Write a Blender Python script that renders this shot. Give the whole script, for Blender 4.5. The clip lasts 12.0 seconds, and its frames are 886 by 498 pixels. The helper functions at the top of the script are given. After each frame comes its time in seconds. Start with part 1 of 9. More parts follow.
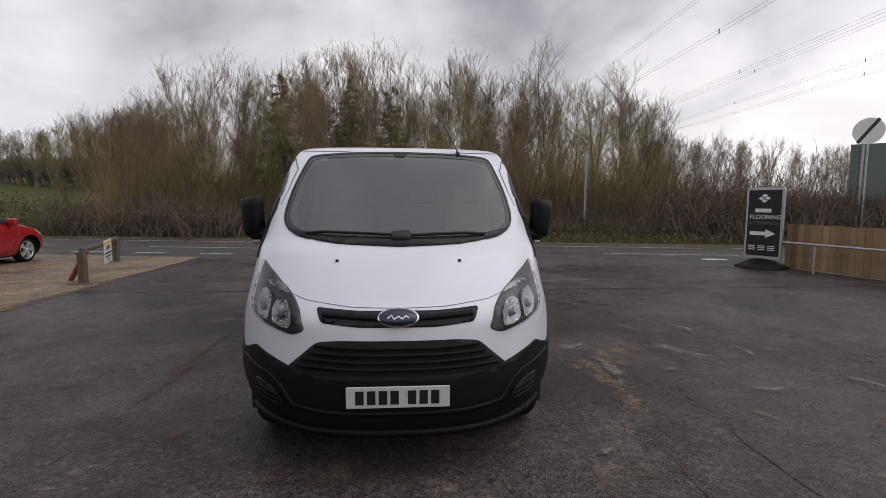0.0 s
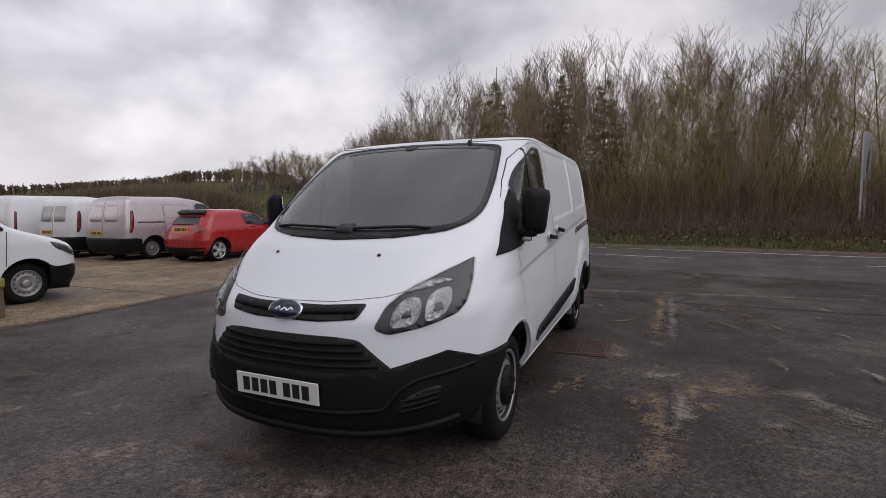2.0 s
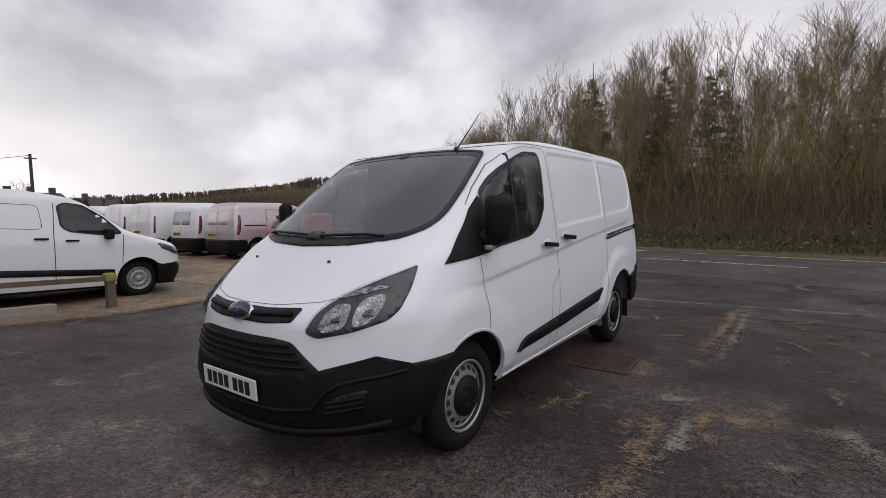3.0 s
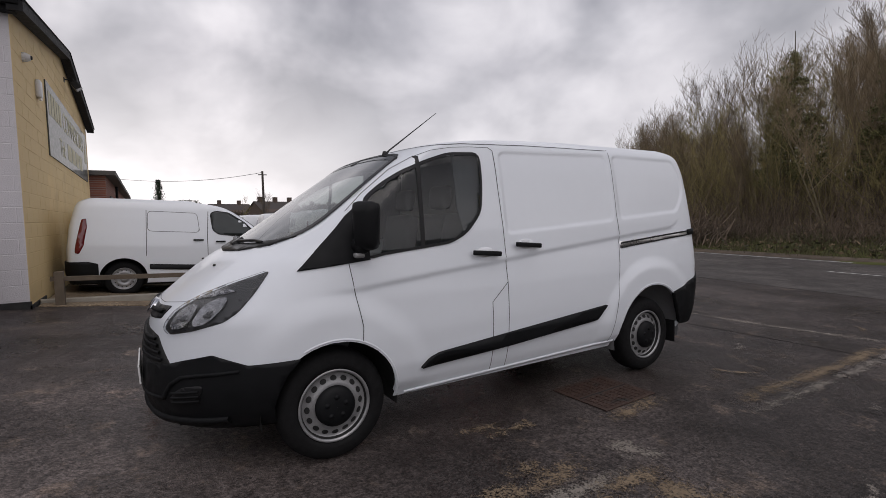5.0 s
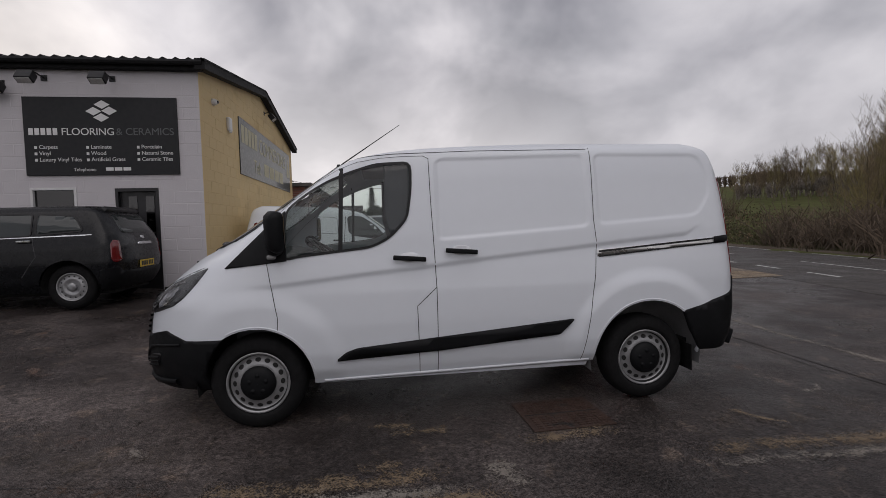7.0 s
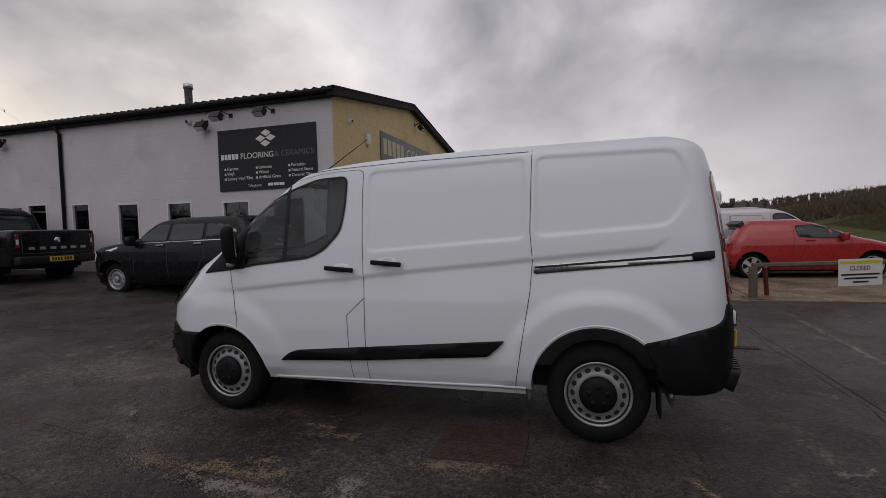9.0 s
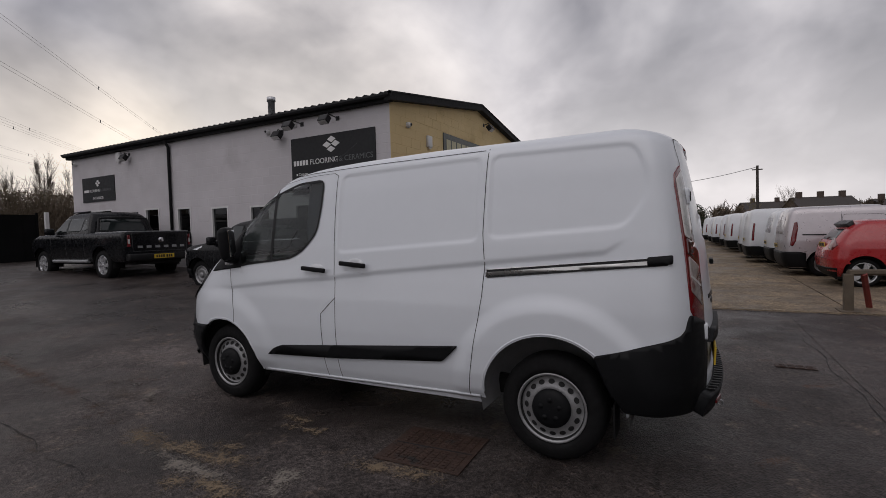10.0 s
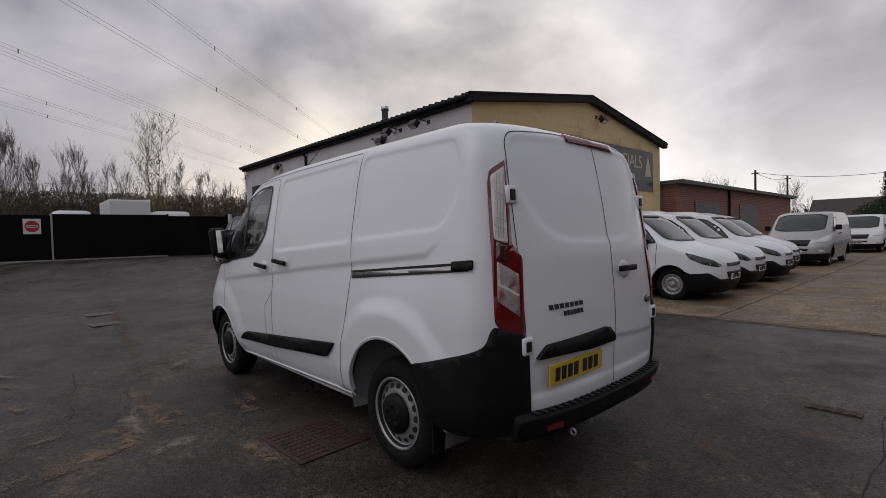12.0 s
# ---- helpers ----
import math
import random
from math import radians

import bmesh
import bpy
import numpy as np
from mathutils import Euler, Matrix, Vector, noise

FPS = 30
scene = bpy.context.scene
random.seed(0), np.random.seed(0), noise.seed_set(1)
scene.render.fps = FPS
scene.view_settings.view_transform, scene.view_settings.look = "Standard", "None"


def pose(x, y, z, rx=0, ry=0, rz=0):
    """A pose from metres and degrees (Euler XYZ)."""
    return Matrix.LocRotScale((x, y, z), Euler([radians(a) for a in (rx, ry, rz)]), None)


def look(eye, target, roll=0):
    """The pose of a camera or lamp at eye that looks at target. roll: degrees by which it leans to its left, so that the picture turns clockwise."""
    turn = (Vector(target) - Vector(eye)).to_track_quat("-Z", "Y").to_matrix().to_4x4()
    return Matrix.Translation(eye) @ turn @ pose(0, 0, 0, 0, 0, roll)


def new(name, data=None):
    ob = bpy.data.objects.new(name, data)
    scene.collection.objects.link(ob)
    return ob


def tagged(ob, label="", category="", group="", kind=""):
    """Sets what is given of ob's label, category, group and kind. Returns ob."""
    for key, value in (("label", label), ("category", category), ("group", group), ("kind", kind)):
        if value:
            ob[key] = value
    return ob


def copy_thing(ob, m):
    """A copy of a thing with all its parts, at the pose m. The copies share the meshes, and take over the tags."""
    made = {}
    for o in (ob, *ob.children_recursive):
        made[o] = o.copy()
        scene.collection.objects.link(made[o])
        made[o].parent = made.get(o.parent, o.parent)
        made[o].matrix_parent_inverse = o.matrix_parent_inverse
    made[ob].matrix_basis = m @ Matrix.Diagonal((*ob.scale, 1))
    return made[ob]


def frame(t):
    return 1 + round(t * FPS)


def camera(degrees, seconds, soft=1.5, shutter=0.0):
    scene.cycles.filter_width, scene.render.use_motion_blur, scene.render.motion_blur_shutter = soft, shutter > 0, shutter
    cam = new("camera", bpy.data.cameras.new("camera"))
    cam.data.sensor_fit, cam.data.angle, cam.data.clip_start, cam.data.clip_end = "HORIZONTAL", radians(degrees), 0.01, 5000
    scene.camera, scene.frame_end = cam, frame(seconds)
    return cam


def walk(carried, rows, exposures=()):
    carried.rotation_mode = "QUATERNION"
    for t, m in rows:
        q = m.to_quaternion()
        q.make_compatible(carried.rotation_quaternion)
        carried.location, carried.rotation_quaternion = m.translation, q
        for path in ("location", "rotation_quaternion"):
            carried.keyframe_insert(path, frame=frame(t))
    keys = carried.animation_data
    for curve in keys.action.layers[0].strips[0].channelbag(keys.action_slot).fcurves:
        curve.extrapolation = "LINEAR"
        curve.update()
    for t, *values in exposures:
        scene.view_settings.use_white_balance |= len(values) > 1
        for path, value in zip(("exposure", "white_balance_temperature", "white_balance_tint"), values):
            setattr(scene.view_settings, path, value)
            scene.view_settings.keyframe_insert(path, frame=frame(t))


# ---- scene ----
from mathutils.bvhtree import BVHTree

cam = camera(85.4, 12.0, soft=0.6, shutter=0.0)
ROWS = [
    (0, 0.032, -3.330, 1.498, -4.60, -5.29, 0.38),
    (0.5, 0.440, -3.233, 1.468, 3.03, -5.19, 0.19),
    (1, 0.854, -3.104, 1.465, 9.48, -5.09, -0.01),
    (1.5, 1.282, -2.982, 1.455, 17.55, -4.91, -0.31),
    (2, 1.715, -2.798, 1.426, 23.64, -4.88, -0.50),
    (2.5, 2.153, -2.609, 1.435, 29.28, -4.72, -0.60),
    (3, 2.490, -2.361, 1.449, 36.35, -4.45, -0.82),
    (5, 3.641, -0.899, 1.437, 58.45, -3.70, -1.28),
    (5.5, 3.928, -0.507, 1.436, 64.81, -3.32, -1.42),
    (6, 4.107, -0.067, 1.420, 70.48, -3.25, -1.40),
    (6.5, 4.307, 0.411, 1.438, 76.72, -3.19, -1.45),
    (7, 4.412, 0.864, 1.428, 82.19, -2.99, -1.47),
    (9, 4.209, 2.851, 1.468, 106.23, -2.43, -1.69),
    (9.5, 4.026, 3.312, 1.445, 112.91, -2.19, -1.71),
    (10, 3.815, 3.740, 1.449, 117.85, -2.03, -1.70),
    (10.5, 3.613, 4.183, 1.453, 124.11, -1.88, -1.62),
    (11, 3.281, 4.580, 1.427, 128.71, -1.82, -1.61),
    (11.5, 2.984, 4.950, 1.433, 132.71, -1.76, -1.52),
    (12, 2.641, 5.276, 1.413, 137.46, -1.65, -1.45),
]
# each row: seconds, place, yaw, pitch, roll
walk(cam, [(t, pose(x, y, z, 0, 0, yaw) @ pose(0, 0, 0, 90 + pitch) @ pose(0, 0, 0, 0, 0, roll)) for t, x, y, z, yaw, pitch, roll in ROWS],
     exposures=[(0.0, 0.36, 6500, 16), (3.0, 0.36, 6500, 16), (6.5, -0.03, 6500, 16), (9.0, -0.29, 6500, 16), (12.0, -0.24, 6500, 16)])

# ---- sky and light ----
world = bpy.data.worlds.new("overcast_sky")
scene.world = world
world.use_nodes = True
SUN_EL, SUN_AZ = radians(58), radians(100)


def build_sky():
    nt = world.node_tree
    nt.nodes.clear()
    N, L = nt.nodes.new, nt.links.new

    def math_node(op, a, b=None, clamp=False):
        n = N("ShaderNodeMath")
        n.operation, n.use_clamp = op, clamp
        for i, v in enumerate((a, b)):
            if v is None:
                continue
            if isinstance(v, (int, float)):
                n.inputs[i].default_value = v
            else:
                L(v, n.inputs[i])
        return n.outputs[0]

    out, bg = N("ShaderNodeOutputWorld"), N("ShaderNodeBackground")
    sky = N("ShaderNodeTexSky")
    sky.sky_type, sky.sun_disc = "NISHITA", False
    sky.sun_elevation, sky.sun_rotation = SUN_EL, SUN_AZ
    sky.air_density, sky.dust_density = 1.0, 4.0
    tc, sep = N("ShaderNodeTexCoord"), N("ShaderNodeSeparateXYZ")
    L(tc.outputs["Generated"], sep.inputs[0])
    up = math_node("MAXIMUM", sep.outputs["Z"], 0.0)
    far = math_node("ADD", up, 0.55)
    flat = N("ShaderNodeCombineXYZ")
    L(math_node("DIVIDE", sep.outputs["X"], far), flat.inputs[0])
    L(math_node("DIVIDE", sep.outputs["Y"], far), flat.inputs[1])

    def clouds(scale, detail, distort, offset):
        mp, n = N("ShaderNodeMapping"), N("ShaderNodeTexNoise")
        mp.inputs["Location"].default_value = offset
        L(flat.outputs[0], mp.inputs[0])
        L(mp.outputs[0], n.inputs["Vector"])
        n.inputs["Scale"].default_value, n.inputs["Detail"].default_value = scale, detail
        n.inputs["Roughness"].default_value, n.inputs["Distortion"].default_value = 0.5, distort
        return n.outputs["Fac"]

    def ramp(fac, stops):
        r = N("ShaderNodeValToRGB")
        L(fac, r.inputs[0])
        els = r.color_ramp.elements
        while len(els) < len(stops):
            els.new(0.5)
        for e, (p, c) in zip(els, stops):
            e.position, e.color = p, (*c, 1)
        return r.outputs[0]

    def mix(kind, fac, a, b):
        m = N("ShaderNodeMix")
        m.data_type, m.blend_type = "RGBA", kind
        if isinstance(fac, (int, float)):
            m.inputs[0].default_value = fac
        else:
            L(fac, m.inputs[0])
        for k, v in ((6, a), (7, b)):
            if isinstance(v, tuple):
                m.inputs[k].default_value = (*v, 1)
            else:
                L(v, m.inputs[k])
        return m.outputs[2]

    # a pale grey deck with darker rolls of cloud, brighter low over the horizon
    roll = clouds(1.7, 5.0, 0.2, (2.3, 3.1, 0.0))
    for bank, depth in (((-0.95, 0.10, 0.38), 0.12), ((-0.52, 0.80, 0.30), 0.05)):
        dot = N("ShaderNodeVectorMath")
        dot.operation = "DOT_PRODUCT"
        L(tc.outputs["Generated"], dot.inputs[0])
        dot.inputs[1].default_value = Vector(bank).normalized()
        near = N("ShaderNodeMapRange")
        near.interpolation_type = "SMOOTHSTEP"
        for k, v in enumerate((0.86, 0.985, 0.0, depth)):
            near.inputs[k + 1].default_value = v
        L(dot.outputs["Value"], near.inputs[0])
        roll = math_node("SUBTRACT", roll, near.outputs[0])
    deck = ramp(roll, [(0.34, (0.24, 0.25, 0.27)), (0.42, (0.38, 0.385, 0.405)), (0.49, (0.53, 0.53, 0.545)), (0.60, (0.66, 0.655, 0.66))])
    fine = ramp(clouds(4.2, 8.0, 0.35, (0.0, 0.0, 2.0)), [(0.32, (0.74, 0.745, 0.765)), (0.68, (1.15, 1.15, 1.14))])
    deck = mix("MULTIPLY", 1.0, deck, fine)
    low = ramp(up, [(0.0, (1, 1, 1)), (0.10, (0.85, 0.85, 0.85)), (0.38, (0.0, 0.0, 0.0))])
    deck = mix("MIX", math_node("MULTIPLY", low, 0.6), deck, (0.70, 0.69, 0.68))
    # broad thick and thin parts of the deck: direction, how near and how far it reaches, and its tint
    for way, outer, inner, tint in (((-0.12, -0.93, 0.34), 0.86, 0.98, (0.70, 0.71, 0.73)), ((-0.84, -0.42, 0.18), 0.55, 0.96, (1.46, 1.44, 1.39)), ((-0.60, 0.72, 0.36), 0.80, 0.97, (0.84, 0.85, 0.86)),
                                    # first here: unseen dark part high in the west, added to dim the ground
                                    ((-0.60, -0.10, 0.80), 0.62, 0.95, (0.66, 0.67, 0.69)), ((0.10, 0.85, 0.40), 0.75, 0.97, (0.84, 0.84, 0.84)), ((-0.72, -0.68, 0.12), 0.90, 0.99, (1.24, 1.20, 1.11)), ((-0.38, -0.92, 0.07), 0.955, 0.996, (1.55, 1.46, 1.27))):
        dot = N("ShaderNodeVectorMath")
        dot.operation = "DOT_PRODUCT"
        L(tc.outputs["Generated"], dot.inputs[0])
        dot.inputs[1].default_value = Vector(way).normalized()
        near = N("ShaderNodeMapRange")
        near.interpolation_type = "SMOOTHSTEP"
        for k, v in enumerate((outer, inner, 0.0, 1.0)):
            near.inputs[k + 1].default_value = v
        L(dot.outputs["Value"], near.inputs[0])
        deck = mix("MULTIPLY", near.outputs[0], deck, tint)
    dim = mix("MULTIPLY", 1.0, sky.outputs[0], (0.10, 0.10, 0.10))
    thin = mix("MIX", 0.97, dim, deck)
    L(thin, bg.inputs[0])
    bg.inputs[1].default_value = 1.25
    L(bg.outputs[0], out.inputs[0])


build_sky()
sun = new("sun", bpy.data.lights.new("sun", "SUN"))
sun.data.energy, sun.data.angle, sun.data.color = 0.5, radians(55), (1.0, 0.97, 0.93)
sun.matrix_world = look((0, 0, 60), (60 * math.sin(SUN_AZ) * -1, 60 * math.cos(SUN_AZ) * -1, 60 - 60 * math.tan(SUN_EL)))

# ---- materials ----
MATS = {}


def material(name, base, rough=0.6, metal=0.0, vary=0.12, scale=8.0, grain=120.0, bump=0.0, coat=0.0, spec=0.5, rough_vary=0.1, second=None, second_at=(0.55, 0.7), second_scale=3.0, island=0.0, per_object=0.0):
    """A painted, worn or natural surface: base colour varied at two sizes, with a second colour in patches and fine relief."""
    m = bpy.data.materials.new(name)
    m.use_nodes = True
    nt = m.node_tree
    N, L = nt.nodes.new, nt.links.new
    p = nt.nodes["Principled BSDF"]
    tc = N("ShaderNodeTexCoord")

    def noise_tex(s, detail=4.0):
        n = N("ShaderNodeTexNoise")
        n.inputs["Scale"].default_value, n.inputs["Detail"].default_value = s, detail
        L(tc.outputs["Object"], n.inputs["Vector"])
        return n.outputs["Fac"]

    def mult(col, fac, lo, hi):
        r = N("ShaderNodeMapRange")
        r.inputs[1].default_value, r.inputs[2].default_value = 0.25, 0.75
        r.inputs[3].default_value, r.inputs[4].default_value = lo, hi
        L(fac, r.inputs[0])
        mx = N("ShaderNodeVectorMath")
        mx.operation = "SCALE"
        L(col, mx.inputs[0])
        L(r.outputs[0], mx.inputs["Scale"])
        return mx.outputs[0]

    rgb = N("ShaderNodeRGB")
    rgb.outputs[0].default_value = (*base, 1)
    col = rgb.outputs[0]
    if second:
        r = N("ShaderNodeMapRange")
        r.interpolation_type = "SMOOTHSTEP"
        r.inputs[1].default_value, r.inputs[2].default_value = second_at
        L(noise_tex(second_scale, 6.0), r.inputs[0])
        mx = N("ShaderNodeMix")
        mx.data_type = "RGBA"
        L(r.outputs[0], mx.inputs[0])
        L(col, mx.inputs[6])
        mx.inputs[7].default_value = (*second, 1)
        col = mx.outputs[2]
    if vary:
        col = mult(col, noise_tex(scale), 1 - vary, 1 + vary)
        col = mult(col, noise_tex(grain, 2.0), 1 - vary * 0.5, 1 + vary * 0.5)
    if island:
        g = N("ShaderNodeNewGeometry")
        col = mult(col, g.outputs["Random Per Island"], 1 - island, 1 + island)
    if per_object:
        g = N("ShaderNodeObjectInfo")
        col = mult(col, g.outputs["Random"], 1 - per_object, 1 + per_object)
    L(col, p.inputs["Base Color"])
    r = N("ShaderNodeMapRange")
    r.inputs[1].default_value, r.inputs[2].default_value = 0.3, 0.7
    r.inputs[3].default_value, r.inputs[4].default_value = max(0.02, rough - rough_vary), min(1, rough + rough_vary)
    L(noise_tex(scale * 1.7), r.inputs[0])
    L(r.outputs[0], p.inputs["Roughness"])
    p.inputs["Metallic"].default_value = metal
    p.inputs["Coat Weight"].default_value = coat
    p.inputs["Coat Roughness"].default_value = 0.06
    p.inputs["Specular IOR Level"].default_value = spec
    if bump:
        b = N("ShaderNodeBump")
        b.inputs["Strength"].default_value = min(1, bump)
        b.inputs["Distance"].default_value = 0.01
        L(noise_tex(grain, 3.0), b.inputs["Height"])
        L(b.outputs[0], p.inputs["Normal"])
    MATS[name] = m
    return m


def glass_material(name, tint, gloss=1.0, film=0.0, base=0.07):
    """Thin car or window glass, alike from both sides: tinted, clear, more mirroring at a slant, with a film of dust
    that also carries painted sky reflection on the windscreen.
    """
    m = bpy.data.materials.new(name)
    m.use_nodes = True
    nt = m.node_tree
    nt.nodes.clear()
    N, L = nt.nodes.new, nt.links.new
    out, mx, lw, tr, gl = N("ShaderNodeOutputMaterial"), N("ShaderNodeMixShader"), N("ShaderNodeLayerWeight"), N("ShaderNodeBsdfTransparent"), N("ShaderNodeBsdfGlossy")
    lw.inputs[0].default_value = 0.5
    steep, share = N("ShaderNodeMath"), N("ShaderNodeMath")
    steep.operation, share.operation = "POWER", "MULTIPLY_ADD"
    steep.inputs[1].default_value = 4.0
    share.inputs[1].default_value, share.inputs[2].default_value = 0.85, base
    L(lw.outputs["Facing"], steep.inputs[0])
    L(steep.outputs[0], share.inputs[0])
    tr.inputs[0].default_value = (*tint, 1)
    gl.inputs[0].default_value = (gloss, gloss, gloss, 1)
    gl.inputs["Roughness"].default_value = 0.0
    L(share.outputs[0], mx.inputs[0])
    L(tr.outputs[0], mx.inputs[1])
    L(gl.outputs[0], mx.inputs[2])
    last = mx.outputs[0]
    if film:
        dust, fx = N("ShaderNodeBsdfDiffuse"), N("ShaderNodeMixShader")
        dust.inputs[0].default_value = (0.47, 0.50, 0.52, 1)
        fx.inputs[0].default_value = film
        L(last, fx.inputs[1])
        L(dust.outputs[0], fx.inputs[2])
        last = fx.outputs[0]
    L(last, out.inputs[0])
    MATS[name] = m
    return m


WHITE = material("white_car_paint", (0.72, 0.755, 0.80), 0.34, vary=0.012, scale=0.8, grain=12, coat=0.45, rough_vary=0.03)
WHITE_DULL = material("white_van_paint", (0.68, 0.70, 0.73), 0.38, vary=0.05, scale=1.0, grain=20, coat=0.3)
SILVER = material("silver_car_paint", (0.50, 0.47, 0.49), 0.35, metal=0.4, vary=0.04, coat=0.5)
GREY_CAR = material("silver_grey_paint", (0.42, 0.43, 0.44), 0.35, metal=0.5, vary=0.04, coat=0.5)
RED = material("red_car_paint", (0.36, 0.014, 0.018), 0.3, vary=0.04, coat=0.6)
DARK_CAR = material("dark_grey_car_paint", (0.006, 0.0065, 0.008), 0.25, vary=0.1, coat=0.15, spec=0.22)
BLACK_PLASTIC = material("black_textured_plastic", (0.0065, 0.007, 0.008), 0.55, vary=0.15, grain=300, bump=0.12, rough_vary=0.08, spec=0.18)
TRIM_BLACK = material("satin_black_trim", (0.010, 0.010, 0.011), 0.42, vary=0.1, spec=0.3)
RUBBER = material("tyre_rubber", (0.008, 0.008, 0.0085), 0.8, vary=0.2, scale=14, grain=160, bump=0.2, spec=0.2)
STEEL_WHEEL = material("silver_steel_wheel", (0.33, 0.333, 0.34), 0.40, metal=0.6, vary=0.2, scale=10)
ALLOY = material("bright_alloy", (0.60, 0.61, 0.63), 0.3, metal=0.6, vary=0.06)
CHROME = material("chrome", (0.72, 0.73, 0.75), 0.12, metal=1.0, vary=0.03)
UNDER = material("underbody_black", (0.012, 0.012, 0.012), 0.85, vary=0.2)
CABIN = material("grey_cabin_plastic", (0.065, 0.067, 0.07), 0.75, vary=0.03, grain=20)
SEAT_CLOTH = material("dark_seat_cloth", (0.055, 0.057, 0.066), 0.9, vary=0.08, grain=40)
LIGHT_CABIN = material("pale_grey_lining", (0.13, 0.13, 0.128), 0.8, vary=0.06)
# strong bluish film: some dust, the rest sky reflection put in as colour
SCREEN = glass_material("windscreen_glass", (0.44, 0.47, 0.46), film=0.15, base=0.06)
SIDE_GLASS = glass_material("side_window_glass", (0.72, 0.77, 0.75), film=0.008, base=0.045)
DARK_GLASS = glass_material("dark_window_glass", (0.10, 0.11, 0.12))
LENS = glass_material("clear_lamp_lens", (0.93, 0.94, 0.95), gloss=0.55, base=0.035)
RED_LENS = material("red_lamp_lens", (0.135, 0.004, 0.007), 0.12, vary=0.1, coat=1.0)
RED_DARK = material("dark_red_lens", (0.045, 0.008, 0.010), 0.15, coat=1.0)
DISH = material("dished_lamp_mirror", (0.27, 0.27, 0.28), 0.12, metal=1.0, vary=0.5, scale=30)
REFLECTOR = material("lamp_reflector", (0.30, 0.30, 0.31), 0.18, metal=0.9, vary=0.45, scale=30, grain=34, bump=1.0, second=(0.09, 0.09, 0.10), second_at=(0.46, 0.56), second_scale=24, coat=0.6)
FRIT = material("black_glass_border", (0.012, 0.013, 0.014), 0.05, vary=0.05, spec=0.6, rough_vary=0.01)
LAMP_DARK = material("dark_lamp_housing", (0.03, 0.031, 0.033), 0.35, vary=0.1)
RAIL_METAL = material("dull_rail_metal", (0.66, 0.66, 0.65), 0.32, metal=0.9, vary=0.08)
CLEAR_LENS = material("frosted_clear_lamp", (0.62, 0.61, 0.60), 0.18, vary=0.12, scale=30, coat=1.0)
TAIL_GREY = material("clear_tail_lens_section", (0.34, 0.30, 0.29), 0.16, vary=0.3, scale=14, grain=40, coat=1.0, second=(0.16, 0.06, 0.055), second_scale=9)
LINER = material("grey_arch_liner", (0.20, 0.20, 0.205), 0.8, vary=0.15, scale=6)
LENS_GREY = material("grey_clear_lens", (0.22, 0.22, 0.22), 0.15, vary=0.1, coat=0.6)
PLATE_WHITE = material("white_plate", (0.66, 0.66, 0.65), 0.4, vary=0.04)
PLATE_YELLOW = material("yellow_plate", (0.62, 0.42, 0.03), 0.4, vary=0.04)
INK = material("black_ink", (0.012, 0.012, 0.014), 0.5)
BADGE_BLUE = material("badge_blue", (0.006, 0.012, 0.035), 0.25, coat=0.5)
SEAM = material("panel_gap", (0.05, 0.05, 0.053), 0.9)
SEAM_SOFT = material("shallow_panel_gap", (0.14, 0.14, 0.15), 0.9)


# ---- building kit ----
def link(name, bm, mat, parent=None, label="", smooth=False):
    me = bpy.data.meshes.new(name)
    bm.to_mesh(me)
    bm.free()
    if mat:
        me.materials.append(mat)
    if smooth:
        me.shade_smooth()
    ob = new(name, me)
    ob.parent = parent
    if label:
        ob["label"] = label
    return ob


def part(name, bm, mat, parent, label="", smooth=False):
    """One mesh under a thing or under a part."""
    return link(name, bm, mat, parent, label, smooth)


def thing(name, label, category, m=None, group="", kind=""):
    ob = new(name)
    if m is not None:
        ob.matrix_world = m
    return tagged(ob, label, category, group, kind)


def add_box(bm, lo, hi, bevel=0.0):
    c = [(a + b) / 2 for a, b in zip(lo, hi)]
    s = [abs(b - a) for a, b in zip(lo, hi)]
    r = bmesh.ops.create_cube(bm, size=1, matrix=Matrix.LocRotScale(c, None, s))
    if bevel:
        edges = list({e for v in r["verts"] for e in v.link_edges})
        bmesh.ops.bevel(bm, geom=edges, offset=bevel, segments=2, affect="EDGES", profile=0.6)
    return bm


def box(lo, hi, bevel=0.0):
    return add_box(bmesh.new(), lo, hi, bevel)


def add_tube(bm, pts, r, sides=8, caps=True):
    """A tube along points; r is one radius or one for each point."""
    pts = [Vector(p) for p in pts]
    rs = r if isinstance(r, (list, tuple)) else [r] * len(pts)
    rings = []
    for i, (p, rad) in enumerate(zip(pts, rs)):
        d = (pts[min(i + 1, len(pts) - 1)] - pts[max(i - 1, 0)]).normalized()
        a = d.orthogonal().normalized()
        if i and abs(d.dot(last)) < 0.99:
            a = (last - d * last.dot(d)).normalized()
        last = a
        b = d.cross(a)
        rings.append([bm.verts.new(p + rad * (math.cos(q) * a + math.sin(q) * b)) for q in (2 * math.pi * k / sides for k in range(sides))])
    for u, v in zip(rings, rings[1:]):
        for k in range(sides):
            bm.faces.new((u[k], u[(k + 1) % sides], v[(k + 1) % sides], v[k]))
    if caps:
        bm.faces.new(rings[0][::-1])
        bm.faces.new(rings[-1])
    return bm


def tube(pts, r, sides=8):
    return add_tube(bmesh.new(), pts, r, sides)


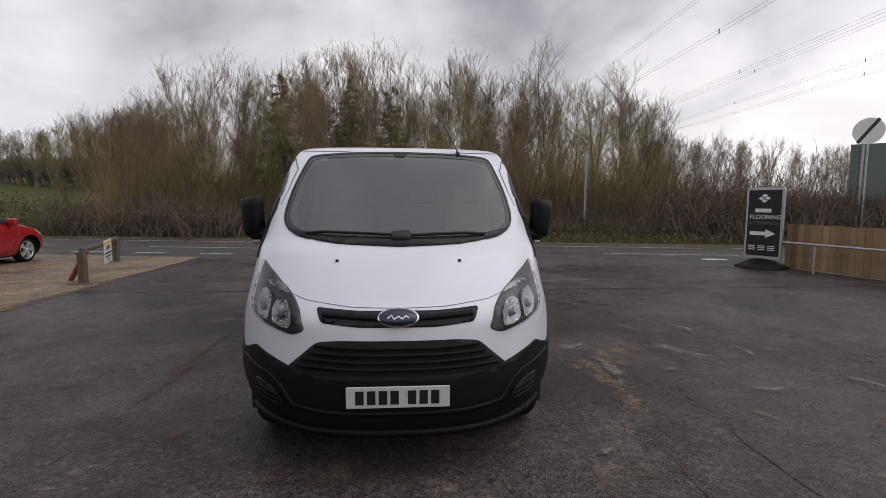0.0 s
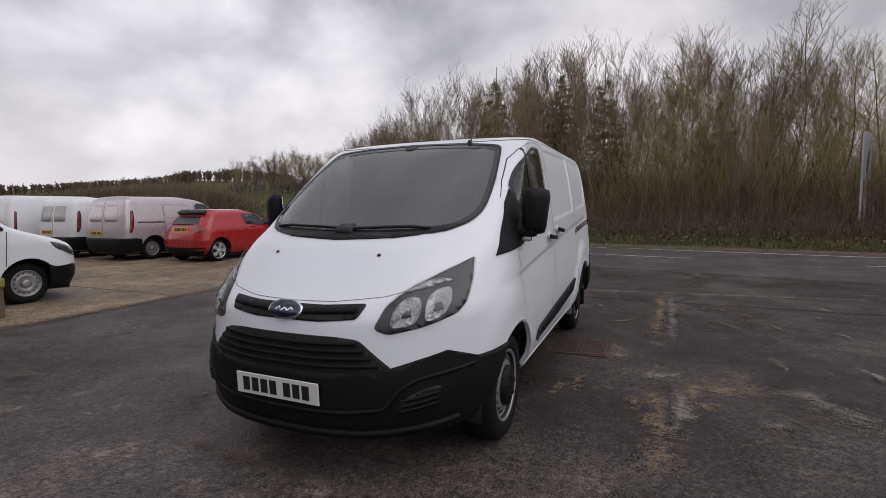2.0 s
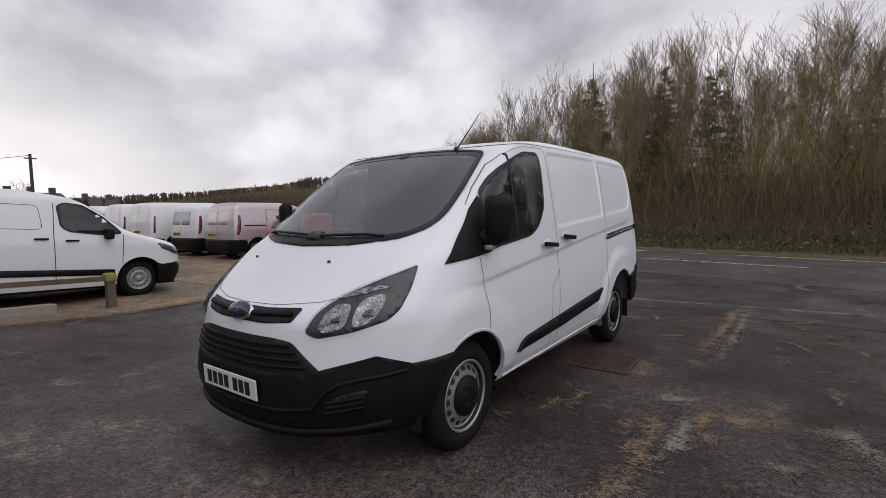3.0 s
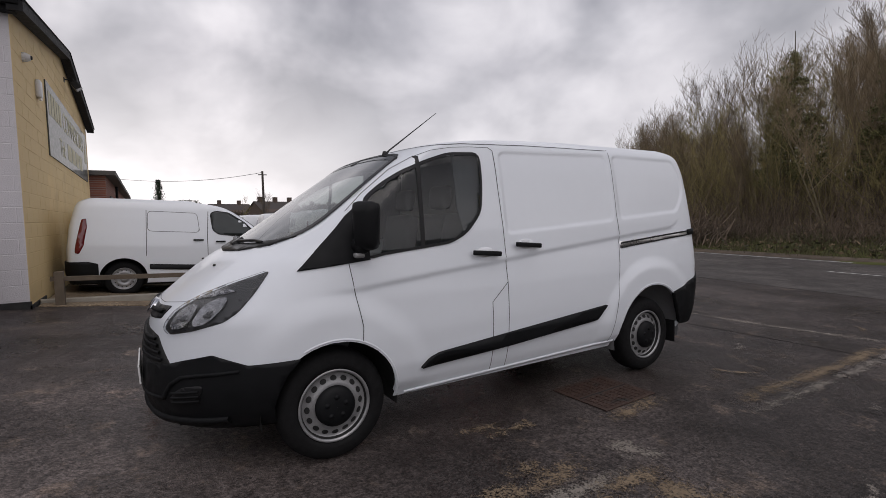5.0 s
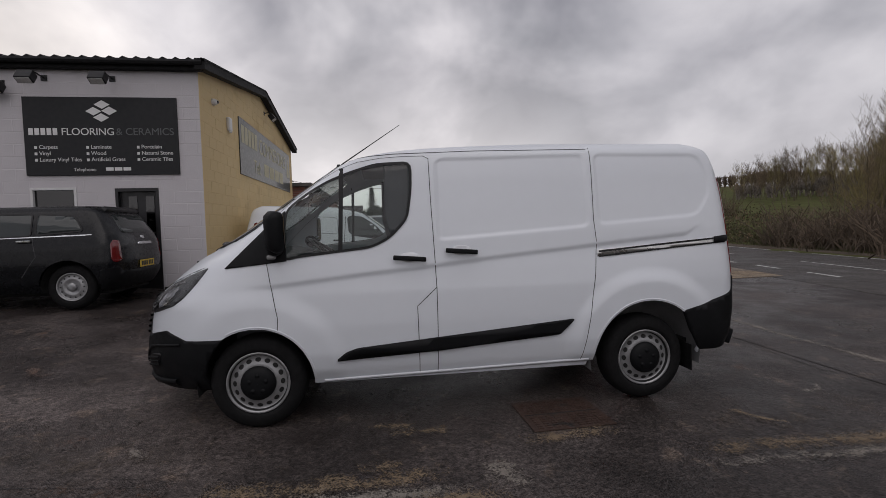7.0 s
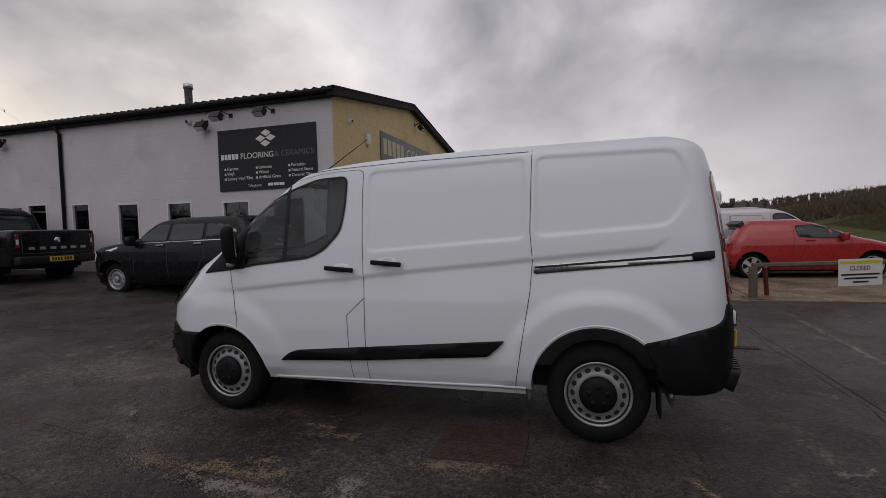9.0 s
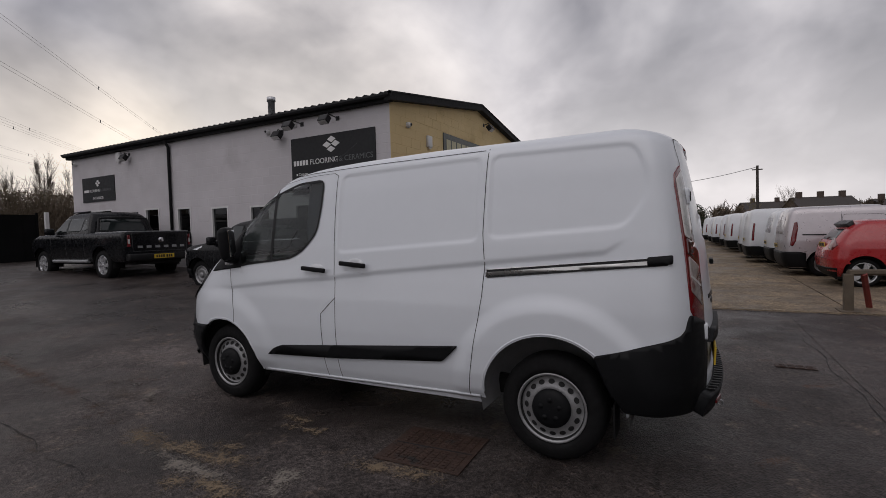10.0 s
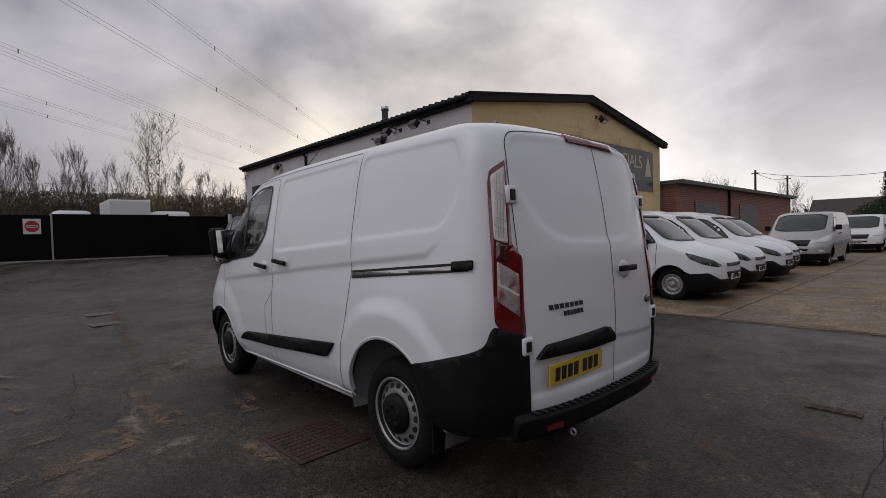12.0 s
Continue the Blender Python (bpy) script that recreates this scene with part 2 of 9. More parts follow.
def add_prism(bm, outline, lo, hi, axis="x"):
    """A flat outline of (a, b) pairs drawn out along an axis: x takes (y, z), y takes (x, z), z takes (x, y)."""
    def at(a, b, c):
        return {"x": (c, a, b), "y": (a, c, b), "z": (a, b, c)}[axis]
    u = [bm.verts.new(at(a, b, lo)) for a, b in outline]
    v = [bm.verts.new(at(a, b, hi)) for a, b in outline]
    n = len(outline)
    for k in range(n):
        bm.faces.new((u[k], u[(k + 1) % n], v[(k + 1) % n], v[k]))
    bm.faces.new(u[::-1])
    bm.faces.new(v)
    bmesh.ops.recalc_face_normals(bm, faces=bm.faces)
    return bm


def prism(outline, lo, hi, axis="x"):
    return add_prism(bmesh.new(), outline, lo, hi, axis)


def add_lathe(bm, profile, seg=32, axis="x", at=(0, 0, 0)):
    """A profile of (radius, along) turned round an axis."""
    rings = []
    for r, h in profile:
        ring = []
        for k in range(seg):
            q = 2 * math.pi * k / seg
            c, s = r * math.cos(q), r * math.sin(q)
            p = {"x": (h, c, s), "y": (c, h, s), "z": (c, s, h)}[axis]
            ring.append(bm.verts.new(Vector(p) + Vector(at)))
        rings.append(ring)
    for u, v in zip(rings, rings[1:]):
        for k in range(seg):
            bm.faces.new((u[k], u[(k + 1) % seg], v[(k + 1) % seg], v[k]))
    bmesh.ops.recalc_face_normals(bm, faces=bm.faces)
    return bm


def lathe(profile, seg=32, axis="x", at=(0, 0, 0)):
    return add_lathe(bmesh.new(), profile, seg, axis, at)


def rounded(poly, r, steps=4):
    """A polygon with its corners rounded."""
    out, n = [], len(poly)
    for i in range(n):
        a, b, c = (Vector(poly[j % n]) for j in (i - 1, i, i + 1))
        ra = min(r, (a - b).length * 0.45)
        rc = min(r, (c - b).length * 0.45)
        p, q = b + (a - b).normalized() * ra, b + (c - b).normalized() * rc
        for k in range(steps + 1):
            t = k / steps
            out.append(tuple(p * (1 - t) ** 2 + b * 2 * t * (1 - t) + q * t ** 2))
    return out


def inside(poly, a, b):
    hit, n = False, len(poly)
    for i in range(n):
        (x1, y1), (x2, y2) = poly[i], poly[i - 1]
        if (y1 > b) != (y2 > b) and a < (x2 - x1) * (b - y1) / (y2 - y1) + x1:
            hit = not hit
    return hit


def resample(pts, step, closed=True):
    pts = [Vector(p) for p in pts]
    out = []
    for i in range(len(pts) if closed else len(pts) - 1):
        a, b = pts[i], pts[(i + 1) % len(pts)]
        n = max(1, int((b - a).length / step))
        out += [a.lerp(b, k / n) for k in range(n)]
    if not closed:
        out.append(pts[-1])
    return out


def ground_z(x, y):
    """The yard lies level round the van and rises gently towards the shop and the gates."""
    d = max(0.0, -0.2 - y)
    across = min(1.0, max(0.12, 0.28 + 0.097 * (1.9 - x) + 0.72 * (min(d, 19) / 18.8) ** 3))
    side = 1.0 if x > -8 else max(0.0, 1 - (-8 - x) / 10)
    return 1.05 * d / (d + 7.0) * across * (side if y > -3 else 1.0) if d < 40 else 1.05 * d / (d + 7.0)


# ---- vehicles: a skin of level outlines, on which every panel, pane and lamp is laid ----
class Skin:
    """Level outlines of a vehicle that faces -y, its front axle at y = 0. Tables give (z, value)."""

    def __init__(self, half, front, front_depth, rear, rear_depth, roof, n=2.6, m=3.2, dz=0.03, dy=0.06, nf=16, nr=10, flares=(), soft=0.03, side_shape=None, rear_shape=None):
        self.tables = []
        top = half[-1][0]
        zs = np.arange(half[0][0], top + dz * 0.5, dz)
        fine = np.arange(half[0][0], top + 0.005, 0.005)
        k = np.exp(-0.5 * (np.arange(-int(soft * 600), int(soft * 600) + 1) * 0.005 / soft) ** 2)
        k /= k.sum()

        def table(rows):
            v = np.interp(fine, [a for a, _ in rows], [b for _, b in rows])
            pad = len(k) // 2
            ext = np.concatenate([2 * v[0] - v[pad:0:-1], v, 2 * v[-1] - v[-2:-pad - 2:-1]])
            return np.interp(zs, fine, np.convolve(ext, k, "valid"))

        W, F, D, R, Q = (table(t) for t in (half, front, front_depth, rear, rear_depth))
        ns = max(4, int((R.max() - F.min()) / dy))
        verts, loop = [], 0

        def outline(w, f, d, r, q, z, crown=0.0):
            pts = []
            for i in range(nf):
                a = math.pi / 2 * i / nf
                pts.append((w * math.sin(a) ** (2 / n), f + d * (1 - math.cos(a) ** (2 / n))))
            for i in range(ns + 1):
                pts.append((w, f + d + (r - q - f - d) * i / ns))
            for i in range(1, nr + 1):
                a = math.pi / 2 * i / nr
                pts.append((w * math.cos(a) ** (2 / m) if i < nr else 0.0, r - q * (1 - math.sin(a) ** (2 / m))))
            out = []
            for x, y in pts:
                for (fy, fz, ry, rz, amount) in flares:
                    if x > 0.5 * w:
                        x += amount * math.exp(-((y - fy) / ry) ** 4 - ((z - fz) / rz) ** 2)
                if side_shape and x > 0.8 * w:
                    x += side_shape(y, z) * min(1.0, (x / w - 0.8) / 0.12)
                if rear_shape and y > r - q * 0.8:
                    y += rear_shape(x, z)
                out.append((x, y))
            return out

        rings = [outline(W[i], F[i], D[i], R[i], Q[i], z) for i, z in enumerate(zs)]
        levels = list(zs)
        for scale, rise in roof:
            cx = (F[-1] + R[-1]) / 2
            rings.append([(x * scale, cx + (y - cx) * (1 - (1 - scale) * 0.22)) for x, y in rings[len(zs) - 1]])
            levels.append(top + rise)
        half_n = len(rings[0])
        for ring, z in zip(rings, levels):
            for x, y in ring:
                verts.append((x, y, z))
            for x, y in ring[half_n - 2:0:-1]:
                verts.append((-x, y, z))
        loop = 2 * half_n - 2
        faces = []
        for i in range(len(levels) - 1):
            for j in range(loop):
                a, b = i * loop + j, i * loop + (j + 1) % loop
                faces.append((a, b, b + loop, a + loop))
        last = (len(levels) - 1) * loop
        for j in range(half_n - 1):
            a, b = last + j, last + j + 1
            c, d = last + (loop - j) % loop, last + (loop - j - 1) % loop
            quad = [a, b, d, c]
            quad = [v for i, v in enumerate(quad) if v not in quad[:i]]
            if len(quad) > 2:
                faces.append(tuple(quad))
        self.verts, self.faces = verts, faces
        me_bm = bmesh.new()
        vs = [me_bm.verts.new(v) for v in verts]
        for f in faces:
            me_bm.faces.new([vs[i] for i in f])
        bmesh.ops.recalc_face_normals(me_bm, faces=me_bm.faces)
        me_bm.normal_update()
        self.tree = BVHTree.FromBMesh(me_bm)
        me_bm.free()

    def body(self, cuts):
        """The skin as a mesh, without the faces whose middle lies in one of the cuts."""
        bm = bmesh.new()
        vs = [bm.verts.new(v) for v in self.verts]
        for f in self.faces:
            c = sum((Vector(self.verts[i]) for i in f), Vector()) / len(f)
            if any(cut(c) for cut in cuts):
                continue
            bm.faces.new([vs[i] for i in f])
        loose = [v for v in bm.verts if not v.link_faces]
        bmesh.ops.delete(bm, geom=loose, context="VERTS")
        # draw the cut edges out to the true line of the opening
        for v in bm.verts:
            if any(len(e.link_faces) == 1 for e in v.link_edges):
                for cut in cuts:
                    cut.snap(v.co)
        return bm

    def put(self, view, a, b, off):
        """The place on the skin under (a, b) in a view: L and O the sides, F front, R rear, T top, P round the nose (degrees, height)."""
        if view in "LO":
            s = 1 if view == "L" else -1
            o, d = Vector((3 * s, a, b)), Vector((-s, 0, 0))
        elif view == "F":
            o, d = Vector((a, -5, b)), Vector((0, 1, 0))
        elif view == "R":
            o, d = Vector((a, 12, b)), Vector((0, -1, 0))
        elif view == "T":
            o, d = Vector((a, b, 5)), Vector((0, 0, -1))
        elif view == "Q":
            q = radians(a)
            o = Vector((3 * math.sin(q), self.q_axis + 3 * math.cos(q), b))
            d = Vector((-math.sin(q), -math.cos(q), 0))
        else:
            q = radians(a)
            o = Vector((3 * math.sin(q), self.p_axis - 3 * math.cos(q), b))
            d = Vector((-math.sin(q), math.cos(q), 0))
        p, nrm, _, _ = self.tree.ray_cast(o, d)
        if p is None:
            p, nrm, _, _ = self.tree.find_nearest(o + d * 2.2)
        if nrm.dot(d) > 0:
            nrm = -nrm
        return p + nrm * off

    p_axis = 0.5
    q_axis = 3.0

    def scale_of(self, view):
        return 0.016 if view in "PQ" else 1.0

    def patch(self, view, poly, off=0.004, deep=0.012, step=0.05, r=0.0, bm=None):
        """A panel on the skin: its outline in a view, how far it stands proud and how deep its rim goes."""
        s = self.scale_of(view)
        if r:
            poly = [(a / s, b) for a, b in rounded([(a * s, b) for a, b in poly], r)]
        tmp = bmesh.new()
        tmp.faces.new([tmp.verts.new((a * s, b, 0)) for a, b in poly])
        bmesh.ops.triangulate(tmp, faces=tmp.faces)
        for k in range(2):
            vals = [v.co[k] for v in tmp.verts]
            q = math.ceil(min(vals) / step) * step
            while q < max(vals):
                co, no = [0, 0, 0], [0, 0, 0]
                co[k], no[k] = q, 1
                bmesh.ops.bisect_plane(tmp, geom=tmp.verts[:] + tmp.edges[:] + tmp.faces[:], plane_co=co, plane_no=no, dist=1e-5)
                q += step
        bmesh.ops.remove_doubles(tmp, verts=tmp.verts, dist=1e-5)
        out = bm or bmesh.new()
        new_v = {v: out.verts.new(self.put(view, v.co.x / s, v.co.y, off)) for v in tmp.verts}
        made = [out.faces.new([new_v[v] for v in f.verts]) for f in tmp.faces]
        if deep:
            back = {}
            for e in tmp.edges:
                if len(e.link_faces) == 1:
                    for v in e.verts:
                        if v not in back:
                            back[v] = out.verts.new(self.put(view, v.co.x / s, v.co.y, off - deep))
                    a, b = e.verts
                    out.faces.new((new_v[a], new_v[b], back[b], back[a]))
        tmp.free()
        bmesh.ops.recalc_face_normals(out, faces=out.faces)
        c = self.put(view, *poly[0], 0)
        f = made[len(made) // 2]
        f.normal_update()
        if f.normal.dot(f.calc_center_median() - Vector((0, c.y if view in "LO" else 1.2, 0.9))) < 0:
            bmesh.ops.reverse_faces(out, faces=out.faces)
        return out

    def band(self, view, line, width, off=0.0015, closed=False, step=0.05, bm=None, deep=0.0):
        """A strip along a line on the skin: a panel gap, a seal or a frame."""
        s = self.scale_of(view)
        pts = resample([(a * s, b) for a, b in line], step, closed)
        out = bm or bmesh.new()
        n, prev, first = len(pts), None, None
        for i, p in enumerate(pts):
            a = pts[(i - 1) % n] if closed or i else p
            b = pts[(i + 1) % n] if closed or i < n - 1 else p
            d = (b - a).normalized()
            nrm = Vector((-d.y, d.x)) * width / 2
            row = [out.verts.new(self.put(view, (p + nrm * k).x / s, (p + nrm * k).y, o)) for k, o in (((1, off - deep), (1, off), (-1, off), (-1, off - deep)) if deep else ((1, off), (-1, off)))]
            if prev:
                for u in range(len(row) - 1):
                    out.faces.new((prev[u], prev[u + 1], row[u + 1], row[u]))
            first, prev = first or row, row
        if closed:
            for u in range(len(prev) - 1):
                out.faces.new((prev[u], prev[u + 1], first[u + 1], first[u]))
        return out


def steel_wheel(parent, x, y, r=0.335, width=0.2, rim=0.22, style="steel", name="wheel"):
    """A road wheel whose outer side faces away from the car's middle: tyre and rim, with hub cap, holes or spokes."""
    s = 1 if x > 0 else -1
    w = width
    prof = [(rim * 0.98, -w), (rim + 0.02, -w - 0.005), (r - 0.03, -w + 0.0), (r - 0.008, -w + 0.03), (r, -w * 0.7), (r, -w * 0.3), (r - 0.008, -0.03), (r - 0.03, 0.0), (rim + 0.03, 0.008), (rim + 0.008, 0.0), (rim, -0.015), (rim * 0.97, -0.06)]
    hub = new(name)
    hub.parent = parent
    hub.location = (x, y, r)
    hub.rotation_euler = (0, 0, 0 if s > 0 else math.pi)
    part("tyre", lathe(prof, 40), RUBBER, hub, smooth=True)
    q = rim
    if style == "steel":
        disc = [(q, -0.004), (q * 0.985, 0.0), (q * 0.93, -0.004), (q * 0.90, -0.03), (q * 0.86, -0.038), (q * 0.64, -0.012), (q * 0.52, -0.008), (q * 0.45, -0.02), (q * 0.30, -0.02), (0.001, -0.02)]
        part("rim", lathe(disc, 40), STEEL_WHEEL, hub, smooth=True)
        cap = [(q * 0.56, -0.012), (q * 0.54, 0.012), (q * 0.40, 0.022), (q * 0.36, 0.026), (q * 0.16, 0.03), (0.001, 0.03)]
        part("hub_cap", lathe(cap if name == "wheel" else [(a * 0.55, b * 0.6) for a, b in cap], 24), BLACK_PLASTIC if name == "wheel" else STEEL_WHEEL, hub, smooth=True)
        if name != "wheel":
            holes = bmesh.new()
            for k in range(14):
                a = 2 * math.pi * k / 14
                ring = [holes.verts.new((-0.016, q * (0.75 * math.cos(a) + 0.06 * math.cos(e)), q * (0.75 * math.sin(a) + 0.06 * math.sin(e)))) for e in (math.pi * i / 3 for i in range(6))]
                holes.faces.new(ring)
            part("vent_holes", holes, UNDER, hub)
        for k in range(16 if name == "wheel" else 0):
            a = 2 * math.pi * k / 16
            out_r, round_r = Vector((0, math.cos(a), math.sin(a))), Vector((0, -math.sin(a), math.cos(a)))
            face = (Vector((1, 0, 0)) + out_r * 0.54).normalized()
            along = face.cross(round_r)
            mid = Vector((-0.0245, 0, 0)) + out_r * q * 0.745
            hole = bmesh.new()
            rim_v = [hole.verts.new(mid + face * 0.0025 + q * (0.092 * math.cos(e) * round_r + 0.074 * math.sin(e) * along)) for e in (math.pi * i / 6 for i in range(12))]
            low_v = [hole.verts.new(v.co - face * 0.006) for v in rim_v]
            hole.faces.new(rim_v)
            for i in range(12):
                hole.faces.new((rim_v[i], low_v[i], low_v[(i + 1) % 12], rim_v[(i + 1) % 12]))
            bmesh.ops.recalc_face_normals(hole, faces=hole.faces)
            part("vent_hole", hole, UNDER, hub)
        if name == "wheel":
            # black ring in the rim's recess, its shade put in as colour
            part("rim_groove", lathe([(q * 0.915, -0.0095), (q * 0.90, -0.0265), (q * 0.885, -0.031)], 40), UNDER, hub, smooth=True)
            for k in range(5):
                a = 2 * math.pi * (k + 0.25) / 5
                part("bolt_cover", lathe([(q * 0.085, 0.016), (q * 0.07, 0.032), (0.001, 0.034)], 10, at=(0, q * 0.27 * math.cos(a), q * 0.27 * math.sin(a))), BLACK_PLASTIC, hub, smooth=True)
    else:
        part("rim", lathe([(q, -0.004), (q * 0.97, 0.002), (q * 0.9, -0.03), (q * 0.86, -0.09)], 40), ALLOY, hub, smooth=True)
        part("brake_disc", lathe([(q * 0.88, -0.09), (0.001, -0.09)], 24), UNDER, hub)
        n = {"five": 5, "six": 6, "ten": 10}[style]
        spokes = bmesh.new()
        for k in range(n):
            a = 2 * math.pi * k / n
            wd = q * (0.95 / n + 0.06)
            m = Matrix.Rotation(a, 4, "X")
            pts = [(-0.03, q * 0.1, -wd * 0.7), (-0.03, q * 0.92, -wd), (-0.03, q * 0.92, wd), (-0.03, q * 0.1, wd * 0.7)]
            lo = [spokes.verts.new(m @ Vector(p)) for p in pts]
            hi = [spokes.verts.new(m @ (Vector(p) * 0.96 + Vector((0.03, 0, 0)))) for p in pts]
            for i in range(4):
                spokes.faces.new((lo[i], lo[(i + 1) % 4], hi[(i + 1) % 4], hi[i]))
            spokes.faces.new(hi)
        bmesh.ops.recalc_face_normals(spokes, faces=spokes.faces)
        part("spoke", spokes, ALLOY, hub)
        part("hub_cap", lathe([(q * 0.22, -0.02), (q * 0.2, 0.004), (0.001, 0.006)], 16), ALLOY, hub, smooth=True)
    return hub


def plate_bars(parent, view_m, mat, name="number_plate", width=0.52, bars=7):
    """A number plate with plain bars for its characters; view_m lays its (x, z) plane."""
    pl = part(name, box((-width / 2, -0.005, -0.0555), (width / 2, 0.005, 0.0555), 0.003), mat, parent)
    pl.matrix_local = view_m
    step = width * 0.84 / (bars + 0.5)
    for k in range(bars):
        x = -width * 0.42 + step * (k + (0.5 if k > 3 else 0)) + step * 0.08
        part("plate_bar", box((x, -0.0075, -0.036), (x + step * 0.72, -0.0045, 0.036)), INK, pl)
    return pl


def nearest_on(poly, p, q, closed=True):
    """The nearest point of an outline, and its distance."""
    best = None
    for k in range(len(poly) if closed else len(poly) - 1):
        (a, b), (c, d) = poly[k], poly[(k + 1) % len(poly)]
        l2 = (c - a) ** 2 + (d - b) ** 2 or 1e-9
        t = max(0.0, min(1.0, ((p - a) * (c - a) + (q - b) * (d - b)) / l2))
        x, y = a + t * (c - a), b + t * (d - b)
        r = (p - x) ** 2 + (q - y) ** 2
        if best is None or r < best[0]:
            best = (r, x, y)
    return math.sqrt(best[0]), best[1], best[2]


class wheel_cut:
    """A round opening over a wheel, on both sides."""

    def __init__(self, y, z, r, w_min, reach=0.022):
        self.y, self.z, self.r, self.w, self.reach = y, z, r, w_min, reach

    def __call__(self, c):
        return abs(c.x) > self.w and (c.y - self.y) ** 2 + (c.z - self.z) ** 2 < self.r ** 2

    def snap(self, co):
        d = math.hypot(co.y - self.y, co.z - self.z)
        if abs(co.x) > self.w and abs(d - self.r) < self.reach and d > 0.05:
            co.y, co.z = self.y + (co.y - self.y) * self.r / d, self.z + (co.z - self.z) * self.r / d


class side_cut:
    """An opening in the sides with a given outline (y, z)."""

    def __init__(self, poly, w_min):
        self.poly, self.w = poly, w_min

    def __call__(self, c):
        return abs(c.x) > self.w and inside(self.poly, c.y, c.z)

    def snap(self, co):
        if abs(co.x) > self.w:
            d, y, z = nearest_on(self.poly, co.y, co.z)
            if d < 0.02:
                co.y, co.z = y, z


class front_cut:
    """An opening in the front with a given outline (x, z)."""

    def __init__(self, poly, y_max):
        self.poly, self.y_max = poly, y_max

    def __call__(self, c):
        return c.y < self.y_max and inside(self.poly, c.x, c.z)

    def snap(self, co):
        if co.y < self.y_max:
            d, x, z = nearest_on(self.poly, co.x, co.z)
            if d < 0.02:
                co.x, co.z = x, z


class tail_cut:
    """Lifts the lower edge behind the rear wheels."""

    def __init__(self, y_min, z_max):
        self.y_min, self.z_max = y_min, z_max

    def __call__(self, c):
        return c.y > self.y_min and c.z < self.z_max

    def snap(self, co):
        if co.y > self.y_min and abs(co.z - self.z_max) < 0.012:
            co.z = self.z_max


def ease(t):
    t = max(0.0, min(1.0, t))
    return t * t * (3 - 2 * t)


def dent(poly, p, q, width):
    """1 inside an outline, 0 outside, with a sloping rim of the given width."""
    lo_p, hi_p = min(a for a, _ in poly), max(a for a, _ in poly)
    lo_q, hi_q = min(b for _, b in poly), max(b for _, b in poly)
    if not (lo_p - width < p < hi_p + width and lo_q - width < q < hi_q + width):
        return 0.0
    d = nearest_on(poly, p, q)[0]
    return ease(0.5 + (d if inside(poly, p, q) else -d) / width)


PANELS = (rounded([(1.31, 1.315), (2.47, 1.388), (2.47, 1.905), (1.31, 1.878)], 0.05, 3),
          rounded([(2.555, 1.398), (3.38, 1.449), (3.50, 1.61), (3.50, 1.74), (3.43, 1.90), (2.555, 1.908)], 0.06, 3))
REAR_PANELS = (rounded([(0.66, 1.64), (0.54, 1.473), (0.40, 1.385), (0.30, 1.366), (-0.085, 1.358), (-0.085, 1.925), (0.60, 1.90), (0.66, 1.85)], 0.04, 3),
               rounded([(-0.155, 1.360), (-0.56, 1.385), (-0.64, 1.45), (-0.68, 1.60), (-0.66, 1.85), (-0.60, 1.90), (-0.155, 1.925)], 0.04, 3))


def van_side(y, z):
    """Relief of the side: shoulder crease, pressed panels and swollen wheel arches."""
    d = 0.0
    crease = float(np.interp(y, (0.14, 0.77, 1.235, 1.685, 2.32, 2.5, 3.27, 3.40), (1.037, 1.099, 1.138, 1.184, 1.238, 1.255, 1.319, 1.40)))
    u = crease - z
    d -= 0.012 * ease(u / 0.035) * (1 - ease(u / 0.42)) * ease((y + 0.1) / 0.35) * (1 - ease((y - 3.2) / 0.25))
    for poly in PANELS:
        d -= 0.010 * dent(poly, y, z, 0.026)
    for yc, zc, r0, r1, amount in ((0.0, 0.345, 0.52, 0.68, 0.018), (2.933, 0.365, 0.57, 0.70, 0.026)):
        r = math.hypot(y - yc, z - zc)
        d += amount * (1 - ease((r - r0) / (r1 - r0))) * ease((z - 0.30) / 0.12) * ease((y + 0.60) / 0.25)
    return d


def van_rear(x, z):
    """Relief of the rear doors."""
    return -0.012 * max(dent(p, x, z, 0.045) for p in REAR_PANELS) - 0.012 * dent([(0.67, 0.57), (0.67, 0.735), (0.03, 0.775), (0.03, 0.57)], x, z, 0.03)


def lamp_dish(sk, outline, centre):
    """A shallow mirror bowl that follows the lamp's outline and sinks to its centre."""
    ring = [Vector(p) for p in outline]
    for _ in range(2):
        ring = [ring[k].lerp(ring[(k + 1) % len(ring)], f) for k in range(len(ring)) for f in (0.22, 0.78)]
    bm = bmesh.new()
    rows = []
    for i, f in enumerate((1.10, 0.98, 0.84, 0.68, 0.50, 0.30, 0.10)):
        rows.append([bm.verts.new(sk.put("P", centre[0] + (a - centre[0]) * f, centre[1] + (z - centre[1]) * f, 0.0165 - 0.0125 * (1 - f * f / 1.21) + 0.0016 * math.sin(k * 2.3 + i * 1.9))) for k, (a, z) in enumerate(ring)])
    for r0, r1 in zip(rows, rows[1:]):
        for k in range(len(ring)):
            n = (k + 1) % len(ring)
            bm.faces.new((r0[k], r0[n], r1[n], r1[k]))
    bm.faces.new(rows[-1])
    bmesh.ops.recalc_face_normals(bm, faces=bm.faces)
    return bm


